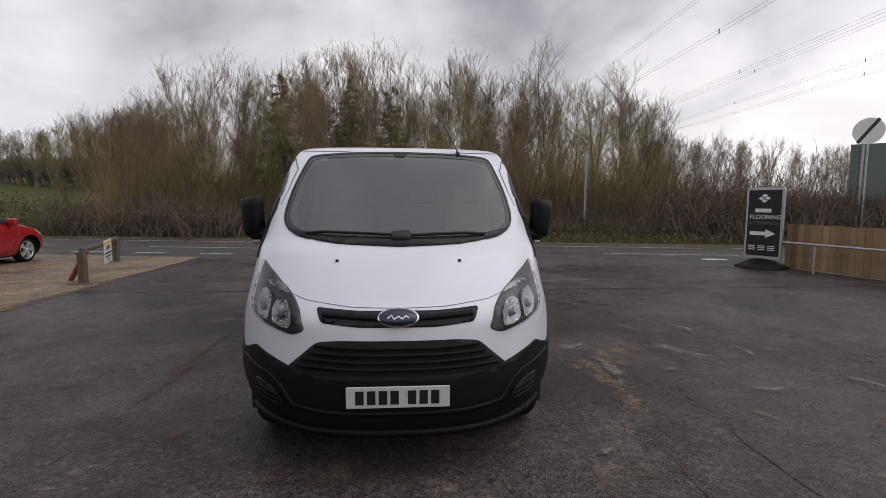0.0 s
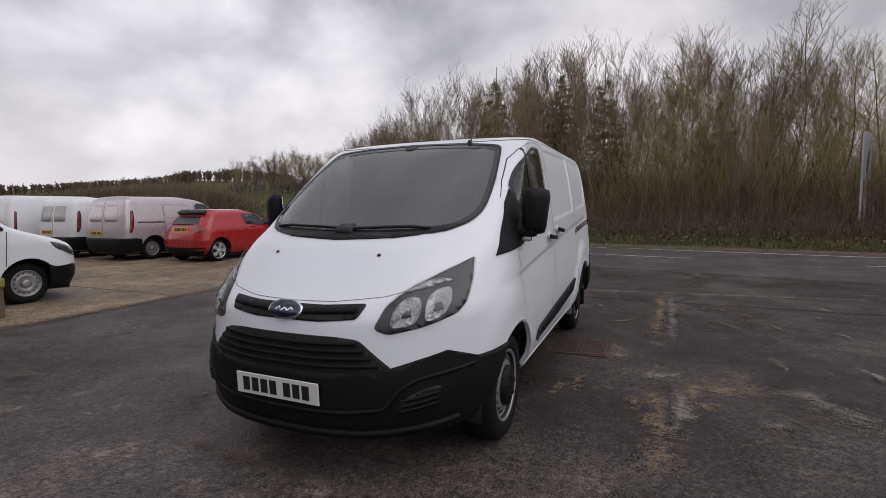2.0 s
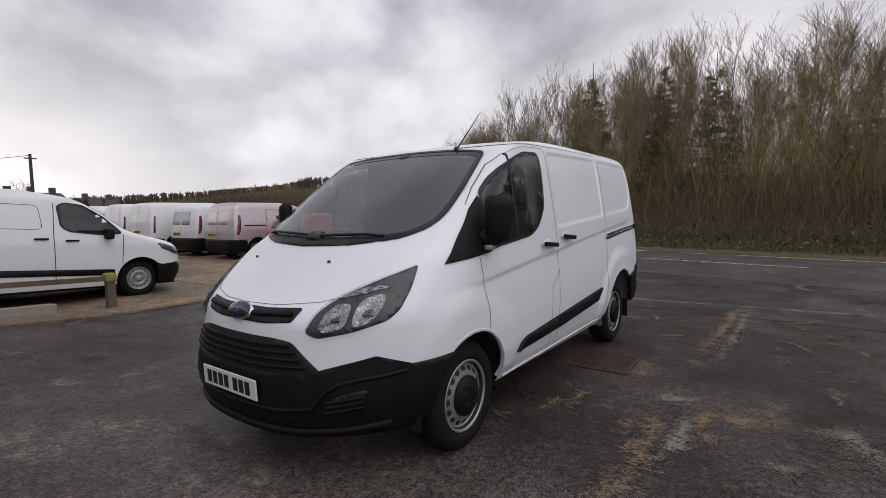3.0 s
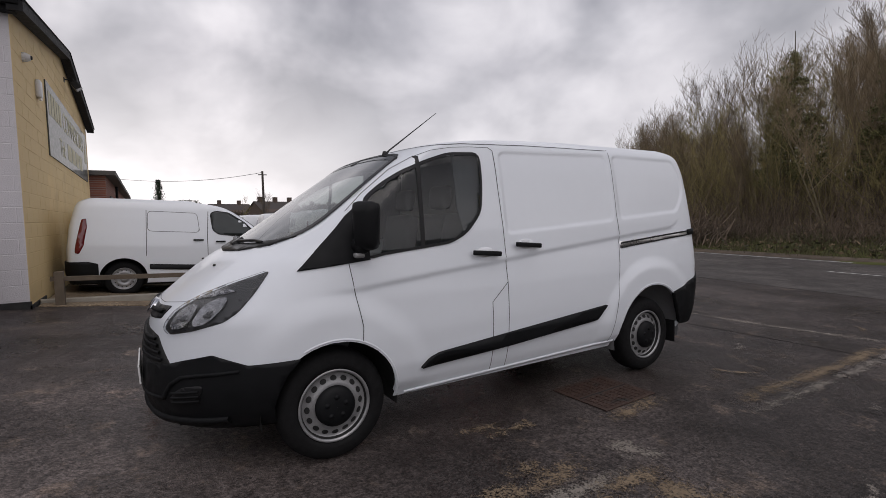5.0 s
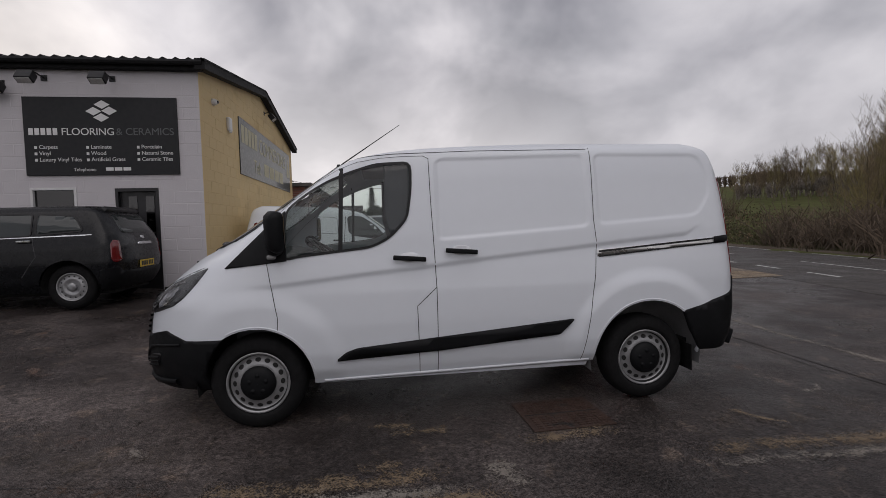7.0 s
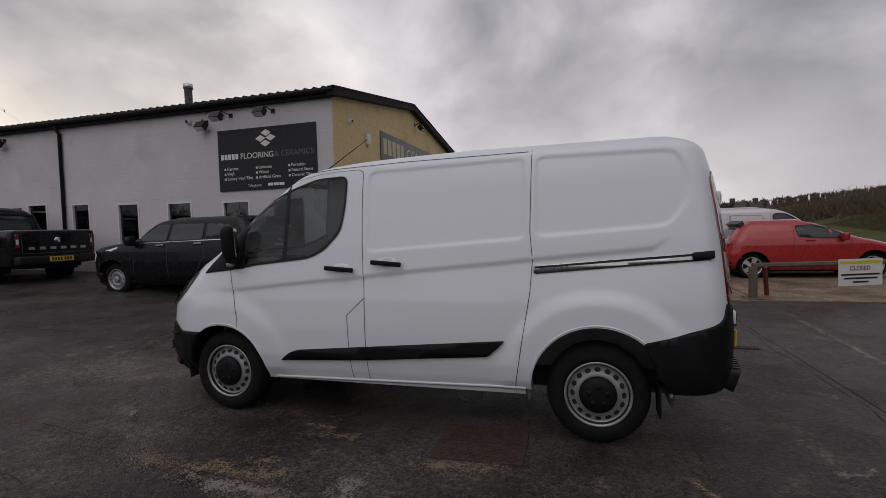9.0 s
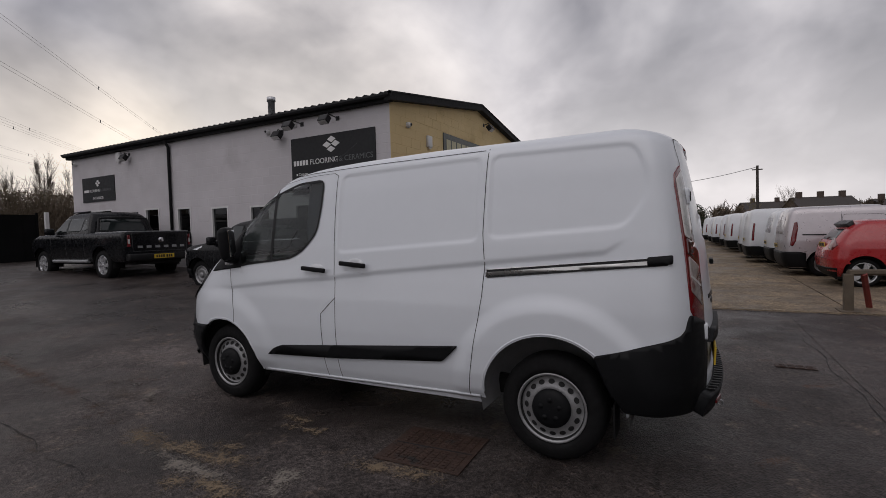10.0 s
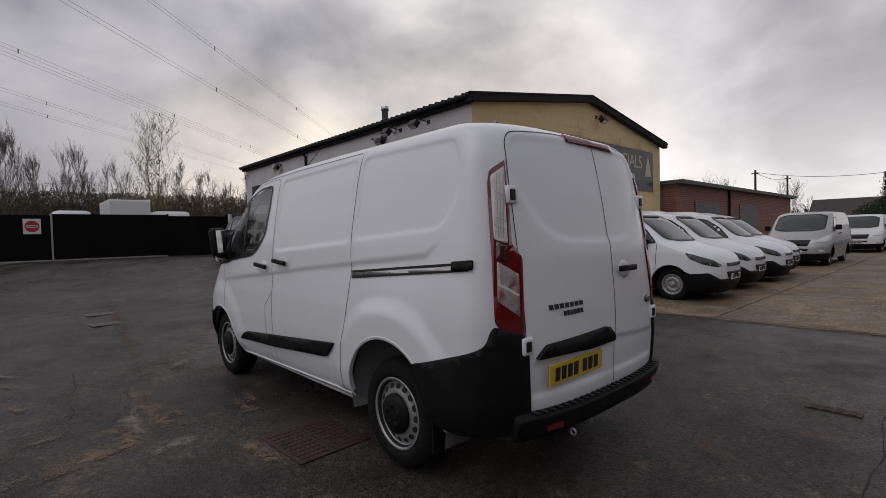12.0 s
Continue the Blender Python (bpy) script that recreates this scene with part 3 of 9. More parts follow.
def wheel_house(parent, y, r, x_out, depth=0.28, z=0.335, mat=None):
    """The dark arch liner over an axle, on both sides."""
    for s in (1, -1):
        bm = bmesh.new()
        pts = [(r * math.cos(a), r * math.sin(a)) for a in (math.pi * k / 14 for k in range(-1, 16))]
        u = [bm.verts.new((s * x_out, y + a, z + b)) for a, b in pts]
        v = [bm.verts.new((s * (x_out - depth), y + a, z + b)) for a, b in pts]
        for k in range(len(pts) - 1):
            bm.faces.new((u[k], u[k + 1], v[k + 1], v[k]))
        bm.faces.new(v)
        bmesh.ops.recalc_face_normals(bm, faces=bm.faces)
        part("wheel_arch_liner", bm, mat or UNDER, parent, smooth=True)


def stretch_upper(ob, z0, share):
    """Makes all of a vehicle that lies over z0 a little taller."""
    done = set()

    def walk_down(o, m):
        for c in o.children:
            mc = m @ c.matrix_basis
            if c.data and c.data.name not in done:
                done.add(c.data.name)
                back = mc.inverted()
                for v in c.data.vertices:
                    p = mc @ v.co
                    if p.z > z0:
                        p.z += share * (p.z - z0)
                        v.co = back @ p
            walk_down(c, mc)
    walk_down(ob, Matrix())


def make_panel_van():
    """The white panel van that stands in the middle of the yard."""
    van = thing("panel_van", "white panel van with black bumpers and steel wheels", "van")
    archF, archR = 0.39, 0.435
    sk = Skin(half=[(0.30, 0.885), (0.40, 0.93), (0.52, 0.962), (0.72, 0.975), (0.95, 0.975), (1.10, 0.962), (1.22, 0.948), (1.36, 0.935), (1.55, 0.905), (1.76, 0.868), (1.86, 0.844), (1.93, 0.822), (1.965, 0.795), (1.988, 0.76), (2.0, 0.72)],
              front=[(0.30, -0.915), (0.36, -0.945), (0.46, -0.962), (0.60, -0.955), (0.78, -0.925), (0.88, -0.905), (0.94, -0.865), (0.98, -0.815), (1.05, -0.735), (1.13, -0.635), (1.21, -0.525), (1.255, -0.435), (1.30, -0.355), (1.45, -0.115), (1.60, 0.125), (1.75, 0.365), (1.86, 0.545), (1.90, 0.63), (1.94, 0.80), (1.97, 1.05), (1.99, 1.4), (2.0, 1.8)],
              front_depth=[(0.30, 0.94), (0.45, 0.96), (0.70, 1.00), (0.95, 0.95), (1.10, 0.82), (1.25, 0.64), (1.40, 0.48), (1.60, 0.32), (1.80, 0.22), (1.90, 0.2), (2.0, 0.3)],
              rear=[(0.30, 3.78), (0.50, 3.83), (0.70, 3.84), (1.00, 3.825), (1.30, 3.795), (1.60, 3.75), (1.80, 3.71), (1.92, 3.68), (1.97, 3.63), (2.0, 3.54)],
              rear_depth=[(0.30, 0.34), (0.7, 0.33), (1.3, 0.28), (1.80, 0.22), (2.0, 0.25)],
              roof=[(0.95, 0.005), (0.85, 0.009), (0.6, 0.013), (0.3, 0.015)], dz=0.0125, dy=0.022, nf=34, nr=44, n=2.5, m=2.7,
              side_shape=van_side, rear_shape=van_rear, soft=0.018)
    sk.p_axis, sk.q_axis = 0.4, 3.2
    door_glass = rounded([(0.21, 1.20), (0.32, 1.225), (0.65, 1.258), (0.82, 1.275), (0.95, 1.335), (1.085, 1.47), (1.118, 1.66), (1.125, 1.858), (0.868, 1.846), (0.67, 1.786), (0.50, 1.715), (0.368, 1.64), (0.235, 1.542)], 0.055, 3)
    half_screen = [(0.24, 1.264), (0.48, 1.274), (0.66, 1.302), (0.745, 1.36), (0.775, 1.435), (0.762, 1.60), (0.715, 1.80), (0.69, 1.842), (0.40, 1.866)]
    screen = [(0.0, 1.262)] + half_screen + [(0.0, 1.875)] + [(-x, z) for x, z in half_screen[::-1]]
    screen = rounded(screen, 0.07, 2)
    cuts = [wheel_cut(0, 0.345, archF, 0.45), wheel_cut(2.933, 0.365, archR, 0.45), side_cut(door_glass, 0.6), front_cut(screen, 1.2), tail_cut(3.28, 0.385), tail_cut(2.45, 0.345)]
    body = part("body", sk.body(cuts), WHITE, van, smooth=True)
    # front end
    part("front_bumper", sk.patch("P", rounded([(-58.2, 0.67), (-45.6, 0.66), (-37.3, 0.72), (-30, 0.685), (-24, 0.65), (-20, 0.635), (20, 0.635), (24, 0.65), (30, 0.685), (37.3, 0.72), (45.6, 0.66), (58.2, 0.67), (55.2, 0.60), (52.6, 0.50), (50.7, 0.40), (49.8, 0.30), (-49.8, 0.30), (-50.7, 0.40), (-52.6, 0.50), (-55.2, 0.60)], 0.4, 2), 0.014, 0.03, 0.04), BLACK_PLASTIC, van, "black textured plastic bumper", True)
    grille = part("lower_grille", sk.patch("F", [(-0.585, 0.645), (-0.42, 0.79), (-0.30, 0.802), (0.30, 0.802), (0.42, 0.79), (0.585, 0.645), (0.40, 0.63), (-0.40, 0.63)], 0.006, 0.02, 0.04, r=0.03), UNDER, van, smooth=True)
    for z in (0.665, 0.70, 0.735, 0.77):
        w = 0.40 + (0.79 - z) * 0.95
        part("grille_bar", sk.band("F", [(-w, z + 0.004), (-0.2, z - 0.004), (0.2, z - 0.004), (w, z + 0.004)], 0.017, 0.024, deep=0.016), BLACK_PLASTIC, grille, smooth=True)
    part("bumper_step", sk.band("P", [(-40, 0.365), (-20, 0.335), (20, 0.335), (40, 0.365)], 0.03, 0.034, deep=0.02), BLACK_PLASTIC, van, smooth=True)
    part("bumper_crease", sk.band("P", [(-44, 0.632), (-34, 0.61), (-29.8, 0.594), (-26.5, 0.55), (-23.4, 0.462), (-15, 0.442), (15, 0.442), (23.4, 0.462), (26.5, 0.55), (29.8, 0.594), (34, 0.61), (44, 0.632)], 0.018, 0.024, deep=0.014), BLACK_PLASTIC, van, smooth=True)
    part("upper_grille", sk.patch("F", [(-0.43, 0.955), (-0.40, 0.885), (-0.2, 0.868), (0.2, 0.868), (0.40, 0.885), (0.43, 0.955), (0.2, 0.943), (-0.2, 0.943)], 0.005, 0.02, 0.04, r=0.02), TRIM_BLACK, van, smooth=True)
    part("upper_grille_bar", sk.band("F", [(-0.39, 0.922), (0, 0.903), (0.39, 0.922)], 0.02, 0.02, deep=0.014), BLACK_PLASTIC, van, smooth=True)
    badge = part("badge", sk.patch("F", [(0.106 * math.cos(a), 0.908 + 0.041 * math.sin(a)) for a in (2 * math.pi * k / 28 for k in range(28))], 0.024, 0.03, 0.05), CHROME, van, "oval badge with a chrome rim", True)
    part("badge_face", sk.patch("F", [(0.098 * math.cos(a), 0.908 + 0.035 * math.sin(a)) for a in (2 * math.pi * k / 28 for k in range(28))], 0.0265, 0.006, 0.05), BADGE_BLUE, badge, smooth=True)
    part("badge_mark", sk.band("F", [(-0.055, 0.903), (-0.035, 0.916), (-0.02, 0.900), (0.0, 0.912), (0.02, 0.902), (0.04, 0.914), (0.055, 0.904)], 0.006, 0.0275), CHROME, badge)
    for s in (1, -1):
        ang = [(21.3, 0.842), (23.8, 0.94), (26.5, 0.985), (30.3, 1.03), (38.2, 1.093), (48.7, 1.16), (46.2, 1.05), (43.0, 0.945), (40.0, 0.895), (32.0, 0.845), (24.3, 0.813)]
        ang = [(s * a, z) for a, z in ang][::s]
        lamp = part("headlight", sk.patch("P", ang, 0.003, 0.03, 0.03, r=0.02), LAMP_DARK, van, "clear headlight with twin reflectors in a dark housing", True)
        for bowl, (ba, bz) in (([(25.0, 0.86), (25.8, 0.92), (28.6, 0.97), (31.8, 0.963), (30.2, 0.866), (26.3, 0.85)], (28.4, 0.905)), ([(33.2, 0.965), (35.8, 1.0), (39.2, 1.012), (38.6, 0.95), (36.0, 0.89), (32.0, 0.872)], (35.4, 0.93))):
            part("reflector", sk.patch("P", [(s * a, z) for a, z in bowl][::s], 0.005, 0.003, 0.02, r=0.02), LAMP_DARK, lamp, smooth=True)
            part("reflector_dish", lamp_dish(sk, [(s * a, z) for a, z in bowl], (s * ba, bz)), DISH, lamp, "bright dished reflector")
            part("bulb_shield", sk.patch("P", [(s * (ba + 1.1 * math.cos(q)), bz - 0.006 + 0.009 * math.sin(q)) for q in (2 * math.pi * k / 12 for k in range(12))], 0.012, 0.004, 0.02), LAMP_DARK, lamp, smooth=True)
        part("indicator_lens", sk.patch("P", [(s * a, z) for a, z in ((28.0, 1.0), (32.0, 1.042), (36.5, 1.064), (41.0, 1.052), (36.5, 1.03), (31.5, 1.01))][::s], 0.008, 0.004, 0.02, r=0.01), REFLECTOR, lamp, smooth=True)
        part("lamp_lens", sk.patch("P", ang, 0.017, 0.006, 0.03, r=0.03), LENS, lamp, "clear lens", True)
        part("fog_vent", sk.patch("P", [(s * a, z) for a, z in ((25.7, 0.435), (26.7, 0.494), (29.7, 0.539), (35.7, 0.562), (34.3, 0.474))][::s], 0.02, 0.006, 0.03, r=0.03), TRIM_BLACK, van, smooth=True)
        for z in (0.462, 0.487, 0.512):
            part("vent_slat", sk.band("P", [(s * 26.8, z - 0.01), (s * 34.6, z + 0.015)], 0.011, 0.03, deep=0.012), BLACK_PLASTIC, van, smooth=True)
    plate_bars(van, pose(0, -0.985, 0.533, 3, 0, 0), PLATE_WHITE, "front_number_plate")
    # bonnet
    part("bonnet_gap", sk.band("F", [(-0.79, 1.10), (-0.66, 1.03), (-0.50, 0.985), (-0.25, 0.96), (0, 0.955), (0.25, 0.96), (0.50, 0.985), (0.66, 1.03), (0.79, 1.10)], 0.0028, 0.0012, step=0.02), SEAM_SOFT, van)
    for s in (1, -1):
        nz = sk.put("T", 0.353 * s, -0.555, 0.0)
        part("washer_nozzle", lathe([(0.001, 0.012), (0.008, 0.011), (0.011, 0.0)], 10, "z", nz), TRIM_BLACK, van, smooth=True)
    # windscreen
    wsc = part("windscreen", sk.patch("F", screen, 0.002, 0.004, 0.05), SCREEN, van, "tinted windscreen", True)
    part("windscreen_seal", sk.band("F", screen, 0.014, 0.0065, True, 0.018), TRIM_BLACK, wsc, smooth=True)
    border = [(x * 0.98, 1.56 + (z - 1.56) * 0.95) for x, z in screen]
    part("glass_border", sk.band("F", border, 0.032, 0.0045, True, 0.018), FRIT, wsc, smooth=True)
    low = [(-0.73, 1.345), (-0.62, 1.292), (-0.36, 1.256), (0, 1.243), (0.36, 1.256), (0.62, 1.292), (0.73, 1.345)]
    part("cowl", sk.patch("F", low + [(0.60, 1.322), (0.36, 1.292), (0, 1.281), (-0.36, 1.292), (-0.60, 1.322)], 0.009, 0.01, 0.04), TRIM_BLACK, wsc, smooth=True)
    for line in ([(0.02, 1.295), (-0.20, 1.305), (-0.46, 1.312), (-0.58, 1.304)], [(0.06, 1.295), (0.25, 1.303), (0.42, 1.308), (0.54, 1.300)]):
        part("wiper", sk.band("F", line, 0.007, 0.024, deep=0.014), TRIM_BLACK, van, smooth=True)
    part("wiper_pivot", sk.patch("F", [(-0.05, 1.275), (0.07, 1.275), (0.07, 1.32), (-0.05, 1.312)], 0.024, 0.03, 0.03, r=0.02), TRIM_BLACK, van, smooth=True)
    part("mirror_mount", sk.patch("F", [(-0.06, 1.872), (0.06, 1.872), (0.04, 1.835), (-0.04, 1.835)], 0.006, 0.004, 0.04, r=0.02), TRIM_BLACK, wsc, smooth=True)
    # the two sides
    for v in "LO":
        s = 1 if v == "L" else -1
        glass = part("door_window", sk.patch(v, door_glass, 0.001, 0.004, 0.05), SIDE_GLASS, van, "tinted door window", True)
        part("window_seal", sk.band(v, door_glass, 0.018, 0.006, True, 0.016), TRIM_BLACK, glass, smooth=True)
        part("pillar_trim", sk.patch(v, [(0.99, 1.24), (1.34, 1.24), (1.34, 1.88), (0.93, 1.88), (0.93, 1.50)], -0.05, 0.01, 0.08), SEAT_CLOTH, van, smooth=True)
        part("window_bar", sk.band(v, [(0.625, 1.82), (0.605, 1.25)], 0.03, 0.005), TRIM_BLACK, glass, smooth=True)
        part("quarter_panel", sk.patch(v, [(-0.19, 1.152), (0.05, 1.385), (0.12, 1.455), (0.225, 1.535), (0.235, 1.195)], 0.009, 0.012, 0.015), BLACK_PLASTIC, van, smooth=True)
        for line in ([(0.10, 1.18), (0.13, 0.99), (0.165, 0.80), (0.16, 0.72)], [(1.22, 1.905), (1.258, 1.885), (1.262, 1.60), (1.285, 0.97), (1.285, 0.34)], [(1.285, 0.97), (1.14, 0.84), (1.15, 0.34)],
                     [(2.525, 1.96), (2.51, 1.43), (2.525, 1.24), (2.505, 1.02), (2.39, 0.36)]):
            part("panel_gap", sk.band(v, line, 0.0050, step=0.03), SEAM, van)
        part("panel_gap", sk.band(v, [(0.13, 1.485), (0.25, 1.59), (0.459, 1.742), (0.60, 1.815), (0.74, 1.863), (0.90, 1.890), (1.06, 1.902), (1.22, 1.905)], 0.0026, step=0.02), SEAM, van)
        part("gutter_line", sk.band(v, [(0.62, 1.885), (1.0, 1.92), (1.6, 1.94), (2.5, 1.95)], 0.004, 0.002, step=0.03), SEAM, van)
        part("sill_edge", sk.band(v, [(0.46, 0.316), (2.46, 0.352)], 0.02, 0.006, deep=0.01), WHITE, van, smooth=True)
        strip = part("side_strip", sk.patch(v, [(0.55, 0.475), (0.62, 0.53), (0.70, 0.557), (2.33, 0.688), (2.21, 0.575), (1.3, 0.51)], 0.02, 0.02, 0.06, r=0.02), BLACK_PLASTIC, van, "black rubbing strip", True)
        for y0, z0 in ((0.98, 1.185), (1.36, 1.225)):
            part("handle_cup", sk.patch(v, [(y0 + 0.115 + 0.075 * math.cos(q), z0 + 0.01 + 0.035 * math.sin(q)) for q in (2 * math.pi * k / 16 for k in range(16))], 0.002, 0.003, 0.03), WHITE_DULL, van, smooth=True)
            p0, p1 = sk.put(v, y0, z0 + 0.008, 0.035), sk.put(v, y0 + 0.225, z0 - 0.012, 0.035)
            hb = bmesh.new()
            add_box(hb, (-0.012, -0.118, -0.017), (0.012, 0.118, 0.017), 0.008)
            h = part("door_handle", hb, BLACK_PLASTIC, van, "black pull handle", True)
            h.matrix_local = Matrix.Translation((p0 + p1) / 2) @ pose(0, 0, 0, -5, 0, 0)
        rail = part("slide_rail", sk.patch(v, [(2.53, 1.15), (3.60, 1.235), (3.60, 1.275), (2.53, 1.20)], 0.003, 0.006, 0.06), RAIL_METAL if v == "L" else TRIM_BLACK, van, "metal door rail", True)
        part("rail_slot", sk.band(v, [(2.54, 1.188), (3.60, 1.268)], 0.014, 0.006), TRIM_BLACK, rail)
        part("rail_slot_low", sk.band(v, [(2.54, 1.150), (3.60, 1.234)], 0.012, 0.006), TRIM_BLACK, rail)
        part("rail_cap", sk.patch(v, [(3.50, 1.225), (3.62, 1.235), (3.62, 1.285), (3.50, 1.275)], 0.016, 0.016, 0.05, r=0.01), BLACK_PLASTIC, rail, smooth=True)
        # arch lips and liners
        for yc, zc, ra in ((0.0, 0.345, archF), (2.933, 0.365, archR)):
            arc = [(yc + (ra + 0.012) * math.cos(a), zc + (ra + 0.012) * math.sin(a)) for a in (radians(q) for q in range(-2, 179, 6))]
            low = 21 if yc < 1 else len(arc)
            part("arch_lip", sk.band(v, arc[:low], 0.014, 0.0012, False, 0.04, deep=0.03), WHITE, van, smooth=True)

        # wing mirror
        mx = sk.put(v, 0.16, 1.30, 0.0)
        mb = box((-0.088, -0.05, -0.135), (0.088, 0.055, 0.14), 0.042)
        for q in mb.verts:
            # the cap narrows forwards and towards its foot
            k = 1 - 0.30 * ease((-q.co.y) / 0.05) - 0.16 * ease((0.02 - q.co.z) / 0.14)
            q.co.x, q.co.z = q.co.x * k, q.co.z * (1 - 0.14 * ease((-q.co.y) / 0.05))
        mirror = part("wing_mirror", mb, BLACK_PLASTIC, van, "black wing mirror", True)
        mirror.matrix_local = pose(s * 1.045, 0.17, 1.395, 3, s * 3, s * 30)
        part("mirror_glass", box((-0.064, 0.052, -0.105), (0.064, 0.058, 0.115), 0.003), CHROME, mirror)
        part("mirror_arm", tube([mx - Vector((s * 0.05, 0, 0.02)), (s * 0.95, 0.17, 1.285), (s * 1.0, 0.17, 1.275), (s * 1.045, 0.165, 1.285)], [0.062, 0.05, 0.043, 0.04], 12), BLACK_PLASTIC, van, smooth=True)
        foot = part("mirror_repeater", box((-0.026, -0.035, -0.03), (0.026, 0.025, 0.0), 0.012), LENS_GREY, van, "clear side repeater", True)
        foot.matrix_local = pose(s * 1.0, 0.15, 1.245)
        # rear corner
        sq = [(s * a, b) for a, b in ((89.5, 0.708), (82, 0.742), (74, 0.782), (67, 0.822), (63.6, 0.846), (61.9, 0.875), (61.2, 0.92), (60, 0.955), (52, 0.90), (50.5, 0.85), (50, 0.388), (80, 0.388), (86, 0.55))]
        part("rear_bumper_corner", sk.patch("Q", sq, 0.012, 0.03, 0.05, r=0.02), BLACK_PLASTIC, van, "black bumper corner", True)
        out = [(s * a, b) for a, b in ((62.2, 1.66), (61.8, 1.72), (57.4, 1.772), (55.9, 1.553), (55.1, 1.36), (51.9, 1.29), (51.6, 0.862), (56.1, 0.875), (59.7, 0.975), (60.5, 1.28))]
        tl = part("tail_light", sk.patch("Q", out, 0.008, 0.03, 0.03, r=0.012), RED_LENS, van, "tall red tail light with clear sections", True)
        part("tail_lens_upper", sk.patch("Q", [(s * a, b) for a, b in ((61.5, 1.69), (57.7, 1.74), (56.4, 1.36), (60.1, 1.385))], 0.012, 0.006, 0.03, r=0.01), CLEAR_LENS, tl, smooth=True)
        part("tail_lens_middle", sk.patch("Q", [(s * a, b) for a, b in ((59.5, 1.375), (56.6, 1.352), (56.6, 1.268), (59.4, 1.288))], 0.0115, 0.006, 0.03), RED_DARK, tl, smooth=True)
        part("tail_lens_lower", sk.patch("Q", [(s * a, b) for a, b in ((59.3, 1.275), (53.2, 1.205), (53.0, 0.99), (59.1, 1.08))], 0.012, 0.006, 0.03, r=0.01), TAIL_GREY, tl, smooth=True)
        for f in (0.3, 0.55, 0.8):
            part("lens_rib", sk.band("Q", [(s * (57.8 - 1.1 * (1 - f) + 3.2 * f * 0.9), 1.70), (s * (56.9 + 2.6 * f), 1.39)], 0.003, 0.0135), STEEL_WHEEL, tl)
        for z in (1.44, 1.48, 1.60):
            part("lens_rib", sk.band("Q", [(s * 57.2, z - 0.01), (s * 60.2, z + 0.012)], 0.003, 0.0135), STEEL_WHEEL, tl)
        part("lens_rib_low", sk.band("Q", [(s * 53.3, 1.10), (s * 59.1, 1.165)], 0.012, 0.0135), CLEAR_LENS, tl)
        for z in (1.60, 0.84):
            hp = sk.put("R", s * 0.71, z, 0.0)
            hinge = part("door_hinge", box((-0.045, -0.03, -0.045), (0.035, 0.02, 0.045), 0.012), WHITE, van, "white door hinge", True)
            hinge.matrix_local = Matrix.Translation(hp)
            part("hinge_pin", box((-0.018, 0.018, -0.026), (0.022, 0.026, 0.026), 0.006), TRIM_BLACK, hinge)
    # rear doors
    part("door_split", sk.band("R", [(-0.12, 1.93), (-0.125, 1.4), (-0.10, 0.9), (-0.06, 0.50)], 0.006, 0.0018), SEAM, van)
    part("rear_door_gap", sk.band("R", rounded([(0.70, 0.50), (0.715, 1.2), (0.705, 1.70), (0.675, 1.925), (0.3, 1.952), (-0.3, 1.952), (-0.675, 1.925), (-0.705, 1.70), (-0.715, 1.2), (-0.70, 0.50)], 0.09, 5)[3:-3], 0.0055, 0.0018), SEAM, van)
    part("high_brake_light", sk.patch("R", [(-0.40, 1.905), (0.16, 1.915), (0.16, 1.955), (-0.40, 1.945)], 0.012, 0.02, 0.05), RED_LENS, van, smooth=True)
    part("rear_handle_cup", sk.patch("R", [(-0.265 + 0.07 * math.cos(q), 1.17 + 0.055 * math.sin(q)) for q in (2 * math.pi * k / 16 for k in range(16))], 0.002, 0.003, 0.03), WHITE_DULL, van, smooth=True)
    hh = part("rear_handle", box((-0.10, -0.012, -0.018), (0.10, 0.014, 0.018), 0.008), BLACK_PLASTIC, van, "black rear door handle", True)
    hh.matrix_local = Matrix.Translation(sk.put("R", -0.265, 1.175, 0.03))
    part("plate_grip", sk.patch("R", [(0.66, 0.765), (0.58, 0.83), (0.02, 0.85), (-0.04, 0.80), (-0.045, 0.765), (0.50, 0.765)], 0.028, 0.03, 0.05, r=0.015), BLACK_PLASTIC, van, smooth=True)
    pm = sk.put("R", 0.335, 0.672, 0.012)
    plate_bars(van, Matrix.Translation(pm) @ pose(0, 0, 0, 3, 0, 180), PLATE_YELLOW, "rear_number_plate")
    for z, x0, w, n in ((1.005, 0.545, 0.30, 7), (0.963, 0.43, 0.18, 6)):
        bm = bmesh.new()
        for k in range(n):
            x = x0 - w * (k + 0.1) / n
            sk.patch("R", [(x, z), (x - w / n * 0.72, z), (x - w / n * 0.62, z + 0.026), (x + w / n * 0.1, z + 0.026)], 0.005, 0.004, 0.08, bm=bm)
        part("badge_bar", bm, LAMP_DARK, van)
    ov = part("rear_badge", sk.patch("R", [(-0.62 + 0.065 * math.cos(q), 0.945 + 0.027 * math.sin(q)) for q in (2 * math.pi * k / 18 for k in range(18))], 0.008, 0.008, 0.05), BADGE_BLUE, van, "small oval badge", True)
    part("rear_step", sk.patch("Q", [(55, 0.50), (30, 0.49), (-30, 0.49), (-55, 0.50), (-57, 0.386), (57, 0.386)], 0.065, 0.08, 0.06, r=0.02), BLACK_PLASTIC, van, "black ribbed bumper step", True)
